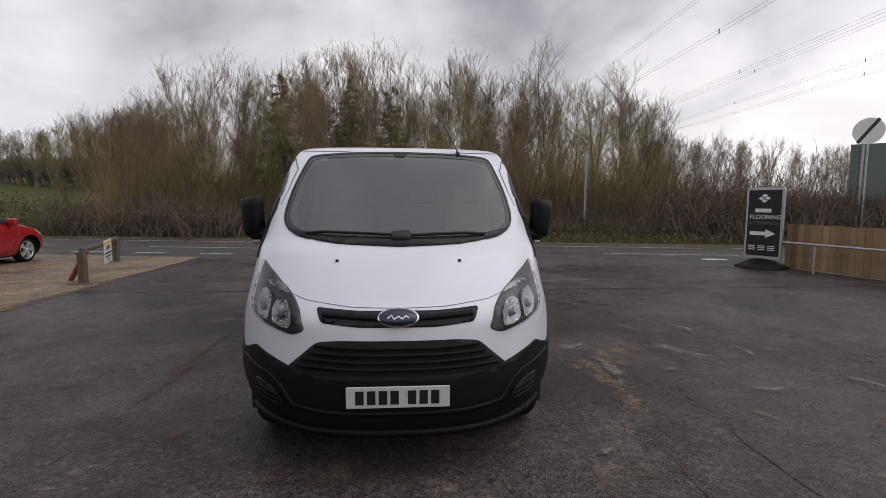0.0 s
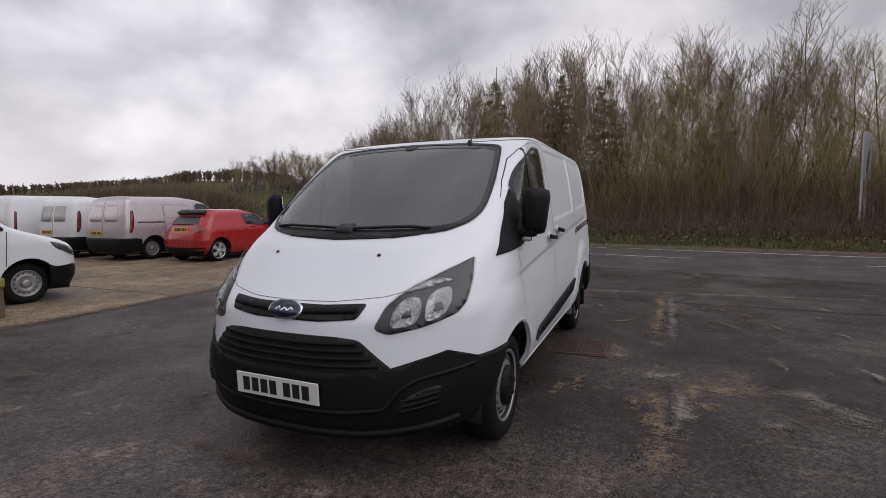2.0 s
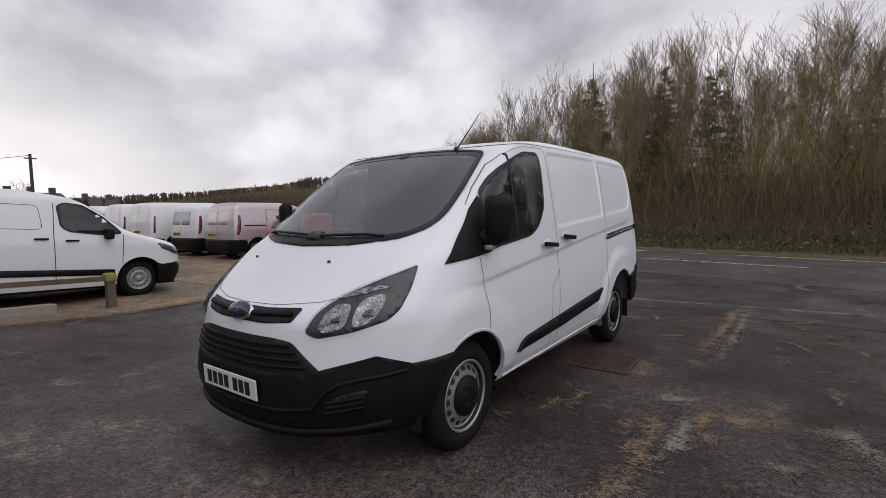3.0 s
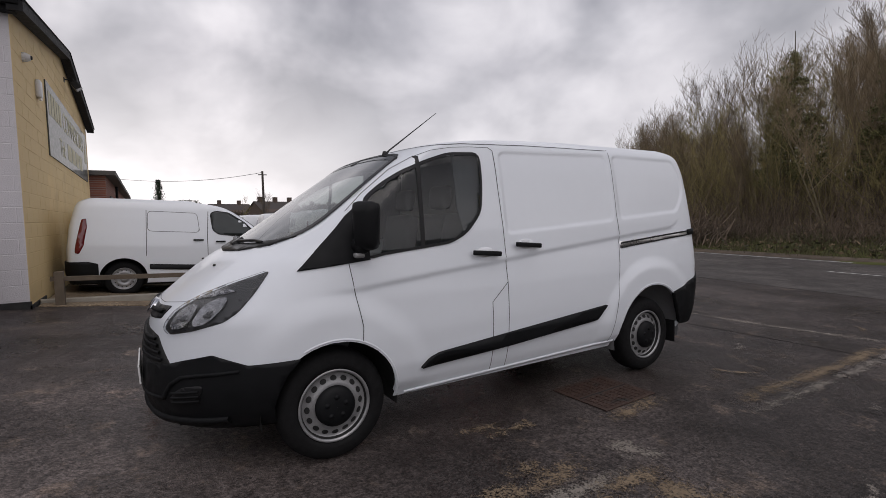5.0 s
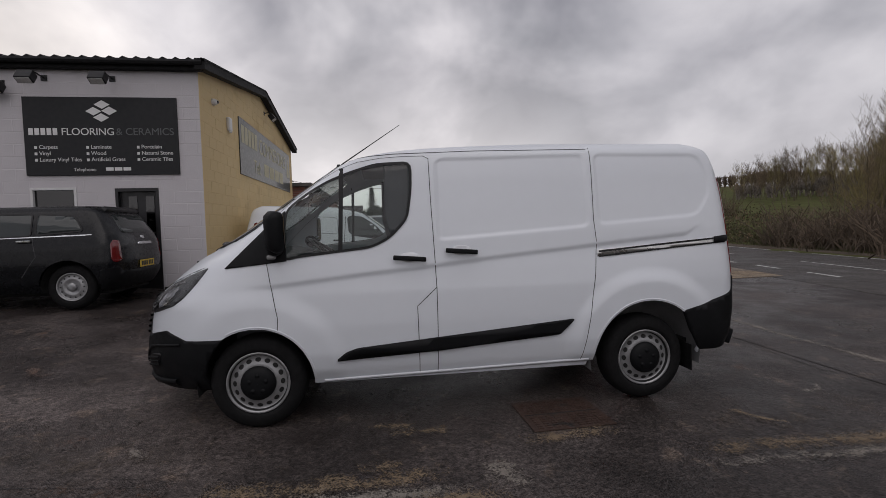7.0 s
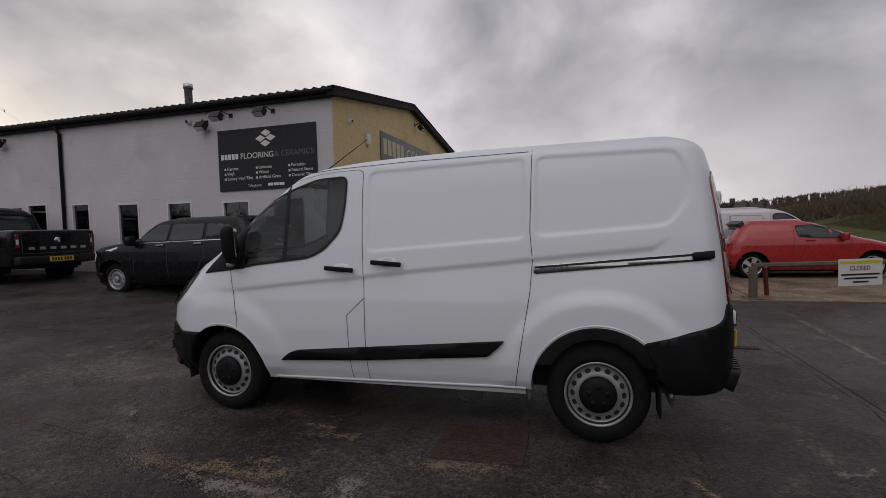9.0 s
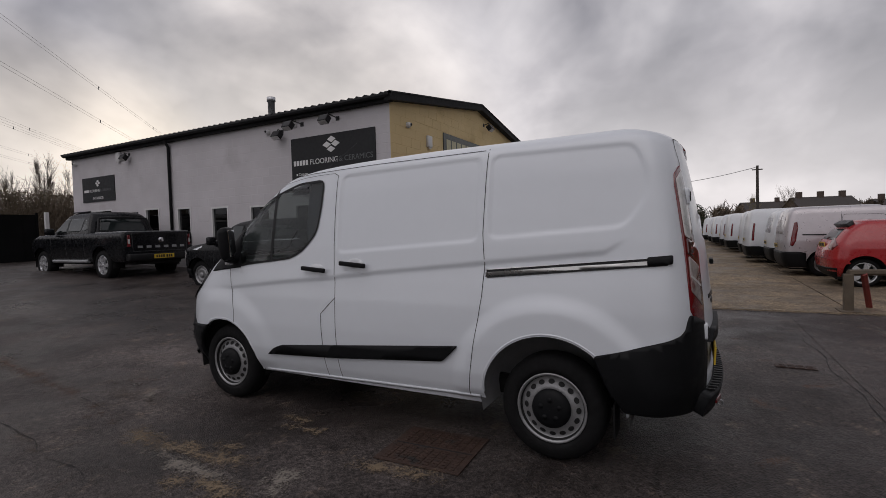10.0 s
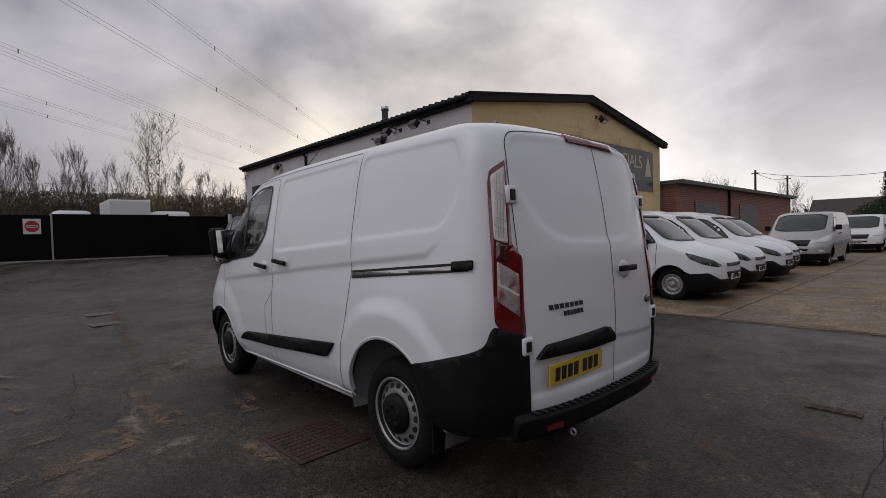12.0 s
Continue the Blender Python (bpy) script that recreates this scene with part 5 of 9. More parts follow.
def board_place(y, z, off=0.0):
    """The same for parts drawn in their x-z plane."""
    return Matrix(((0, -1, 0, BX + off), (1, 0, 0, y), (0, 0, 1, z), (0, 0, 0, 1)))


def make_shop_sign():
    y0, y1, z0, z1 = -5.43, -2.80, 2.50, 3.93
    sign = thing("shop_sign", "charcoal sign board lettered in white on the shop front", "sign")
    part("board", box((BX + 0.004, y0, z0), (BX + 0.035, y1, z1), 0.004), SIGN_BLACK, sign)
    yc = (y0 + y1) / 2
    logo(sign, lambda a, b: board_place(yc + 0.02 + a, 3.67 + b, 0.036), 0.41)
    for k in range(5):
        part("name_bar", box((BX + 0.035, y0 + 0.08 + k * 0.101, 3.235), (BX + 0.039, y0 + 0.155 + k * 0.101, 3.36)), SIGN_WHITE, sign, "white bar in place of a letter")
    words(sign, "FLOORING", 0.185, front_place(y0 + 0.62, 3.235, 0.036), SIGN_WHITE, 0.98)
    words(sign, "& CERAMICS", 0.185, front_place(y0 + 1.55, 3.235, 0.036), SIGN_GREY, 0.98)
    for col, items in enumerate((("Carpets", "Vinyl", "Luxury Vinyl Tiles"), ("Laminate", "Wood", "Artificial Grass"), ("Porcelain", "Natural Stone", "Ceramic Tiles"))):
        for row, item in enumerate(items):
            y, z = y0 + 0.16 + col * 0.87, 2.985 - row * 0.115
            part("list_mark", box((BX + 0.035, y, z), (BX + 0.039, y + 0.045, z + 0.05)), SIGN_WHITE, sign)
            words(sign, item, 0.10, front_place(y + 0.075, z, 0.036), SIGN_WHITE, 0.98)
    words(sign, "Telephone:", 0.085, front_place(yc - 0.52, 2.575, 0.036), SIGN_WHITE)
    for k in range(3):
        part("number_bar", box((BX + 0.035, yc + 0.03 + k * 0.15, 2.578), (BX + 0.039, yc + 0.16 + k * 0.15, 2.64)), SIGN_WHITE, sign)
    return sign


make_shop_sign()


def make_entrance_sign():
    y0, y1, z0, z1 = -15.5, -13.5, 2.85, 3.70
    sign = thing("entrance_sign", "small charcoal entrance sign board with white lettering", "sign")
    part("board", box((BX + 0.004, y0, z0), (BX + 0.03, y1, z1), 0.004), SIGN_BLACK, sign)
    logo(sign, lambda a, b: board_place(-14.5 + a, 3.48 + b, 0.031), 0.24)
    part("name_bar", box((BX + 0.03, y0 + 0.12, 3.19), (BX + 0.034, y0 + 0.42, 3.28)), SIGN_WHITE, sign)
    words(sign, "FLOORING", 0.13, front_place(y0 + 0.46, 3.19, 0.031), SIGN_WHITE)
    words(sign, "& CERAMICS", 0.12, front_place(y0 + 1.12, 3.19, 0.031), SIGN_GREY)
    words(sign, "ENTRANCE", 0.13, front_place(-14.86, 2.93, 0.031), SIGN_WHITE)


make_entrance_sign()


def make_gable_sign():
    """The faded dark board on the yellow gable, facing +y."""
    sign = thing("gable_sign", "dark weathered board with cream lettering on the yellow gable", "sign")
    x0, x1, z0, z1 = -7.98, -14.75, 2.78, 4.18
    part("board", box((x1, BY0 + 0.004, z0), (x0, BY0 + 0.03, z1), 0.004), SIGN_GREEN, sign)

    def at(x, z):
        return Matrix(((-1, 0, 0, x), (0, 0, 1, BY0 + 0.031), (0, 1, 0, z), (0, 0, 0, 1)))
    for k in range(5):
        part("name_bar", box((-8.40 - k * 0.33, BY0 + 0.03, 3.58), (-8.15 - k * 0.33, BY0 + 0.034, 4.02)), SIGN_CREAM, sign, "cream bar in place of a letter")
    words(sign, "COMMERCIALS", 0.62, at(-9.95, 3.56), SIGN_CREAM, 0.92)
    words(sign, "Tel:", 0.52, at(-9.3, 2.95), SIGN_CREAM)
    for k in range(4):
        part("number_bar", box((-11.1 - k * 0.75, BY0 + 0.03, 2.97), (-10.5 - k * 0.75, BY0 + 0.034, 3.34)), SIGN_CREAM, sign)
    part("triangle_mark", prism([(-14.6, 3.3), (-14.1, 3.3), (-14.35, 4.05)], BY0 + 0.03, BY0 + 0.034, "y"), SIGN_CREAM, sign)


make_gable_sign()


def make_floodlight(x, y, z, facing, arm=0.25, name="floodlight"):
    """A floodlight on a bracket; facing turns it about z."""
    fl = thing(name, "black outdoor floodlight on a wall bracket", "floodlight", pose(x, y, z, 0, 0, facing), group="floodlights")
    part("bracket", tube([(0, 0, 0.05), (arm * 0.7, 0, 0.09), (arm, 0, 0.0)], 0.014, 6), TRIM_BLACK, fl)
    head = part("lamp_head", box((-0.09, -0.13, -0.09), (0.09, 0.13, 0.06), 0.015), TRIM_BLACK, fl, "black lamp head")
    head.matrix_local = pose(arm, 0, -0.06, 0, 55, 0)
    part("lamp_glass", box((0.088, -0.11, -0.07), (0.096, 0.11, 0.04)), CLEAR_LENS, head)
    part("wall_plate", box((0.0, -0.05, 0.0), (0.02, 0.05, 0.1)), TRIM_BLACK, fl)
    return fl


for y, z, arm in ((-5.05, 4.22, 0.5), (-3.90, 4.22, 0.5), (-5.75, 4.12, 0.2), (-12.6, 4.22, 0.2)):
    make_floodlight(BX, y, z, 0, arm)
make_floodlight(-10.9, BY0, 4.85, 90, 0.25)


def make_camera_box(x, y, z, facing):
    c = thing("security_camera", "small white dome camera fixed to the wall", "security camera", pose(x, y, z, 0, 0, facing), group="wall cameras")
    part("mount", box((0, -0.06, -0.06), (0.04, 0.06, 0.06), 0.01), FRAME_WHITE, c)
    part("dome", lathe([(0.07, 0.0), (0.068, 0.05), (0.045, 0.10), (0.001, 0.12)], 14, "x"), FRAME_WHITE, c, smooth=True)
    part("lens", lathe([(0.032, 0.105), (0.028, 0.125), (0.001, 0.13)], 10, "x"), TRIM_BLACK, c, smooth=True)


make_camera_box(BX, -6.24, 4.22, 0)
make_camera_box(BX, -5.3, 4.28, 0)
make_camera_box(-6.15, BY0, 4.05, 90)
make_camera_box(BX, -15.9, 4.25, 0)


def make_alarm_box(x, y, z, facing):
    a = thing("alarm_box", "white plastic burglar alarm box on the wall", "alarm box", pose(x, y, z, 0, 0, facing), group="alarm boxes")
    part("case", box((0.0, -0.11, -0.15), (0.08, 0.11, 0.15), 0.03), FRAME_WHITE, a, smooth=True)
    part("strobe", box((0.03, -0.05, -0.19), (0.075, 0.05, -0.15), 0.012), CLEAR_LENS, a)


make_alarm_box(-7.15, BY0, 3.80, 90)
make_alarm_box(BX, -13.16, 4.25, 0)


# ---- other vehicles ----
def lamp_pair(sk, parent, name, view, poly, mat, label="", off=0.006, r=0.02):
    for s in (1, -1):
        if view == "L":
            part(name, sk.patch("L" if s > 0 else "O", poly, off, 0.015, 0.08, r=r), mat, parent, label, True)
        else:
            part(name, sk.patch(view, [(s * a, b) for a, b in poly][::s], off, 0.015, 0.08, r=r), mat, parent, label, True)


def make_vehicle(name, label, category, paint, spec, m, group=""):
    """A parked car or van from its skin, its glass, lamps, bumpers and wheels."""
    car = thing(name, label, category, m, group)
    sk = Skin(dz=spec.get("dz", 0.03), dy=0.065, nf=14, nr=10, soft=spec.get("soft", 0.03), flares=spec.get("flares", ()), n=spec.get("n", 2.6), m=spec.get("m", 3.0), **{k: spec[k] for k in ("half", "front", "front_depth", "rear", "rear_depth", "roof")})
    sk.p_axis, sk.q_axis = spec.get("p_axis", 0.5), spec.get("q_axis", spec["wb"])
    wr = spec["wheel"]
    za = wr + 0.01
    cuts = [wheel_cut(0, za, wr + 0.055, 0.4, 0.045), wheel_cut(spec["wb"], za, wr + 0.055, 0.4, 0.045)]
    part("body", sk.body(cuts), paint, car, smooth=True)
    for poly in spec.get("side_glass", ()):
        for v in "LO":
            g = part("side_window", sk.patch(v, poly, 0.004, 0.006, 0.1, r=0.05), DARK_GLASS_SOLID, car, "dark side window", True)
            part("window_seal", sk.band(v, rounded(poly, 0.05), 0.022, 0.007, True, 0.09), TRIM_BLACK, g, smooth=True)
    if "screen" in spec:
        g = part("windscreen", sk.patch("F", spec["screen"], 0.004, 0.006, 0.1, r=0.06), SCREEN_SOLID, car, "windscreen", True)
        part("windscreen_seal", sk.band("F", rounded(spec["screen"], 0.06), 0.03, 0.007, True, 0.09), TRIM_BLACK, g, smooth=True)
    for poly in spec.get("rear_glass", ()):
        part("rear_window", sk.patch("R", poly, 0.005, 0.006, 0.1, r=0.05), spec.get("rear_mat", DARK_GLASS_SOLID), car, "rear window", True)
    for view, poly, mat, nm, off in spec.get("panels", ()):
        part(nm, sk.patch(view, poly, off, off + 0.015, 0.1, r=0.02), mat, car, smooth=True)
    for view, poly, mat, nm in spec.get("lamps", ()):
        lamp_pair(sk, car, nm, view, poly, mat)
    for view, line, width in spec.get("gaps", ()):
        for v in ("LO" if view == "L" else view):
            part("panel_gap", sk.band(v, line, width), SEAM, car)
    for y, z in spec.get("handles", ()):
        for v, s in (("L", 1), ("O", -1)):
            h = part("door_handle", box((-0.014, -0.09, -0.015), (0.014, 0.09, 0.015), 0.008), spec.get("handle_mat", BLACK_PLASTIC), car)
            h.matrix_local = Matrix.Translation(sk.put(v, y, z, 0.022))
    if "mirror" in spec:
        y, z, x = spec["mirror"]
        for s in (1, -1):
            mm = part("wing_mirror", box((-0.09, -0.06, -0.09), (0.09, 0.06, 0.09), 0.035), spec.get("mirror_mat", BLACK_PLASTIC), car, smooth=True)
            mm.matrix_local = pose(s * (x + 0.11), y, z)
            part("mirror_arm", box((-0.16, -0.025, -0.06), (-0.05, 0.025, -0.02), 0.01), BLACK_PLASTIC, mm).matrix_local = pose(0, 0, 0, 0, 0, 0 if s > 0 else 180)
    for y in (0, spec["wb"]):
        wheel_house(car, y, wr + 0.065, spec["track"] + 0.02, 0.26, za)
        for s in (1, -1):
            steel_wheel(car, s * spec["track"], y, wr, 0.19, spec.get("rim", wr * 0.63), spec.get("style", "steel"), "road_wheel")
    lo = spec["half"][0][0]
    part("underbody", box((-spec["track"] + 0.2, spec["front"][0][1] + 0.1, lo - 0.06), (spec["track"] - 0.2, spec["rear"][0][1] - 0.1, lo + 0.08)), UNDER, car)
    if "plate_r" in spec:
        x, z = spec["plate_r"]
        plate_bars(car, Matrix.Translation(sk.put("R", x, z, 0.012)) @ pose(0, 0, 0, 0, 0, 180), PLATE_YELLOW, "rear_number_plate")
    if "plate_f" in spec:
        plate_bars(car, Matrix.Translation(sk.put("F", 0, spec["plate_f"], 0.012)), PLATE_WHITE, "front_number_plate")
    return car


DARK_GLASS_SOLID = material("dark_car_glass", (0.020, 0.026, 0.026), 0.05, vary=0.1, spec=0.6, rough_vary=0.02)
SCREEN_SOLID = material("grey_car_screen", (0.05, 0.058, 0.06), 0.06, vary=0.1, spec=0.6, rough_vary=0.02)
WHITE_GLASS = material("steamed_white_glass", (0.30, 0.31, 0.33), 0.15, vary=0.05)

COMPACT = dict(
    m=4.5,
    wb=2.66, wheel=0.325, track=0.80, plate_f=0.52, plate_r=(0.28, 0.80), mirror=(0.52, 1.13, 0.86), handles=((1.02, 1.02), (1.42, 1.05)),
    half=[(0.24, 0.84), (0.40, 0.89), (0.65, 0.91), (0.95, 0.915), (1.15, 0.89), (1.45, 0.84), (1.68, 0.79), (1.76, 0.75), (1.80, 0.70)],
    front=[(0.24, -0.80), (0.40, -0.87), (0.60, -0.88), (0.78, -0.86), (0.90, -0.79), (0.98, -0.66), (1.05, -0.42), (1.12, -0.12), (1.18, 0.06), (1.32, 0.26), (1.50, 0.50), (1.68, 0.80), (1.76, 1.02), (1.80, 1.4)],
    front_depth=[(0.24, 0.6), (0.7, 0.65), (1.0, 0.5), (1.2, 0.35), (1.6, 0.2), (1.8, 0.25)],
    rear=[(0.24, 3.46), (0.45, 3.54), (0.9, 3.54), (1.3, 3.50), (1.65, 3.42), (1.76, 3.36), (1.80, 3.25)], rear_depth=[(0.24, 0.25), (1.8, 0.2)],
    roof=[(0.93, 0.012), (0.8, 0.024), (0.5, 0.035), (0.25, 0.04)],
    side_glass=([(0.30, 1.14), (0.62, 1.12), (1.05, 1.17), (1.16, 1.25), (1.20, 1.58), (1.10, 1.63), (0.86, 1.60), (0.55, 1.40)],),
    screen=[(-0.70, 1.22), (-0.4, 1.18), (0.4, 1.18), (0.70, 1.22), (0.66, 1.62), (0.5, 1.68), (-0.5, 1.68), (-0.66, 1.62)],
    panels=(("P", [(-50, 0.56), (-34, 0.60), (-24, 0.48), (24, 0.48), (34, 0.60), (50, 0.56), (47, 0.24), (-47, 0.24)], BLACK_PLASTIC, "front_bumper", 0.012),
            ("F", [(-0.40, 0.62), (0.40, 0.62), (0.34, 0.50), (-0.34, 0.50)], TRIM_BLACK, "grille", 0.018),
            ("F", [(-0.38, 0.78), (0.38, 0.78), (0.36, 0.72), (-0.36, 0.72)], TRIM_BLACK, "upper_grille", 0.008),
            ("Q", [(-67, 0.62), (-60, 0.66), (60, 0.66), (67, 0.62), (67, 0.26), (-67, 0.26)], BLACK_PLASTIC, "rear_bumper", 0.03),
            ("L", [(0.42, 0.42), (2.25, 0.50), (2.25, 0.60), (0.42, 0.52)], BLACK_PLASTIC, "side_strip", 0.012), ("O", [(0.42, 0.42), (2.25, 0.50), (2.25, 0.60), (0.42, 0.52)], BLACK_PLASTIC, "side_strip", 0.012)),
    lamps=(("P", [(22, 0.74), (30, 0.84), (46, 0.95), (50, 0.97), (47, 0.86), (38, 0.76), (27, 0.71)], SCREEN_SOLID, "headlight"),
           ("Q", [(51.5, 0.82), (54, 0.80), (57, 0.95), (58, 1.28), (56.5, 1.44), (53.5, 1.42), (52.5, 1.1)], RED_LENS, "tail_light")),
    gaps=(("L", [(0.28, 1.12), (0.30, 0.60)], 0.012), ("L", [(1.24, 1.62), (1.26, 1.1), (1.24, 0.34)], 0.012), ("L", [(2.30, 1.62), (2.30, 0.75)], 0.01), ("R", [(0.0, 1.72), (0.0, 0.68)], 0.014), ("L", rounded([(1.40, 1.20), (2.28, 1.22), (2.28, 1.60), (1.44, 1.58)], 0.08) + [(1.40, 1.24)], 0.008)))

MEDIUM = dict(
    m=5.0,
    wb=3.10, wheel=0.335, track=0.86, plate_f=0.52, plate_r=(0.0, 0.85), mirror=(0.40, 1.35, 0.95), handles=((1.10, 1.12), (1.50, 1.14)),
    half=[(0.26, 0.90), (0.45, 0.95), (0.75, 0.975), (1.10, 0.96), (1.40, 0.92), (1.75, 0.85), (1.87, 0.81), (1.91, 0.76)],
    front=[(0.26, -0.86), (0.45, -0.93), (0.70, -0.92), (0.90, -0.86), (1.02, -0.70), (1.12, -0.48), (1.20, -0.28), (1.40, 0.02), (1.65, 0.40), (1.82, 0.68), (1.88, 0.9), (1.91, 1.3)],
    front_depth=[(0.26, 0.6), (0.9, 0.65), (1.2, 0.45), (1.7, 0.25), (1.91, 0.3)],
    rear=[(0.26, 3.98), (0.6, 4.05), (1.2, 4.02), (1.7, 3.94), (1.87, 3.88), (1.91, 3.78)], rear_depth=[(0.26, 0.25), (1.9, 0.2)],
    roof=[(0.93, 0.012), (0.8, 0.022), (0.5, 0.03), (0.25, 0.035)],
    side_glass=([(0.18, 1.20), (0.60, 1.22), (1.10, 1.28), (1.18, 1.72), (0.72, 1.70), (0.40, 1.46)],),
    screen=[(-0.74, 1.30), (-0.4, 1.24), (0.4, 1.24), (0.74, 1.30), (0.72, 1.74), (0.5, 1.82), (-0.5, 1.82), (-0.72, 1.74)],
    panels=(("P", [(-50, 0.50), (-30, 0.46), (30, 0.46), (50, 0.50), (47, 0.26), (-47, 0.26)], BLACK_PLASTIC, "front_bumper", 0.012),
            ("F", [(-0.48, 0.92), (0.48, 0.92), (0.40, 0.72), (-0.40, 0.72)], TRIM_BLACK, "grille", 0.012),
            ("F", [(-0.42, 0.62), (0.42, 0.62), (0.38, 0.55), (-0.38, 0.55)], TRIM_BLACK, "lower_grille", 0.01),
            ("Q", [(-67, 0.58), (-60, 0.62), (60, 0.62), (67, 0.58), (67, 0.28), (-67, 0.28)], BLACK_PLASTIC, "rear_bumper", 0.035)),
    lamps=(("P", [(24, 0.84), (30, 0.95), (46, 1.08), (50, 1.08), (47, 0.96), (38, 0.85)], CLEAR_LENS, "headlight"), ("P", [(28, 0.50), (34, 0.50), (34, 0.58), (28, 0.58)], CLEAR_LENS, "fog_light"),
           ("Q", [(51, 0.82), (54, 0.82), (54.5, 1.42), (52, 1.45)], RED_LENS, "tail_light")),
    gaps=(("L", [(0.14, 1.2), (0.2, 0.6)], 0.012), ("L", [(1.26, 1.8), (1.28, 0.36)], 0.012), ("L", [(2.45, 1.8), (2.42, 0.4)], 0.012), ("R", [(0.0, 1.85), (0.0, 0.65)], 0.014)))

HATCH = dict(
    wb=2.49, wheel=0.31, track=0.77, plate_r=(0.0, 0.90), mirror=(0.62, 1.02, 0.82), mirror_mat=RED, handles=((1.28, 0.93),), handle_mat=RED, style="five", rim=0.225, soft=0.02,
    half=[(0.22, 0.76), (0.35, 0.83), (0.60, 0.86), (0.85, 0.855), (0.98, 0.82), (1.20, 0.73), (1.34, 0.64), (1.40, 0.58)],
    front=[(0.22, -0.72), (0.35, -0.80), (0.55, -0.80), (0.70, -0.72), (0.80, -0.55), (0.90, -0.22), (0.97, 0.10), (1.05, 0.32), (1.20, 0.66), (1.34, 1.02), (1.40, 1.30)],
    front_depth=[(0.22, 0.55), (0.6, 0.6), (0.9, 0.45), (1.1, 0.3), (1.4, 0.25)],
    rear=[(0.22, 2.98), (0.35, 3.08), (0.60, 3.12), (0.80, 3.08), (0.95, 3.02), (1.20, 2.82), (1.34, 2.66), (1.40, 2.5)], rear_depth=[(0.22, 0.35), (0.8, 0.4), (1.2, 0.25), (1.4, 0.25)],
    roof=[(0.93, 0.015), (0.8, 0.03), (0.5, 0.045), (0.25, 0.05)],
    side_glass=([(0.50, 0.98), (1.00, 0.98), (1.52, 1.02), (1.56, 1.28), (1.20, 1.30), (0.82, 1.20)],),
    screen=[(-0.64, 0.99), (0.64, 0.99), (0.56, 1.30), (-0.56, 1.30)], rear_glass=([(-0.52, 1.02), (0.52, 1.02), (0.46, 1.25), (-0.46, 1.25)],),
    panels=(("Q", [(-60, 0.42), (60, 0.42), (56, 0.22), (-56, 0.22)], BLACK_PLASTIC, "rear_valance", 0.01), ("F", [(-0.42, 0.52), (0.42, 0.52), (0.36, 0.30), (-0.36, 0.30)], TRIM_BLACK, "grille", 0.01),
            ("R", [(-0.50, 1.29), (0.50, 1.29), (0.46, 1.36), (-0.46, 1.36)], TRIM_BLACK, "spoiler", 0.09)),
    lamps=(("Q", [(42, 0.84), (52, 0.80), (60, 0.92), (50, 1.06), (44, 1.05)], RED_LENS, "tail_light"), ("P", [(26, 0.60), (40, 0.72), (50, 0.82), (46, 0.70), (34, 0.58)], CLEAR_LENS, "headlight")),
    gaps=(("L", [(0.46, 0.96), (0.50, 0.35)], 0.01), ("L", [(1.60, 1.28), (1.62, 0.7), (1.50, 0.35)], 0.01), ("R", [(-0.60, 0.98), (-0.55, 0.62), (0.55, 0.62), (0.60, 0.98)], 0.01)))

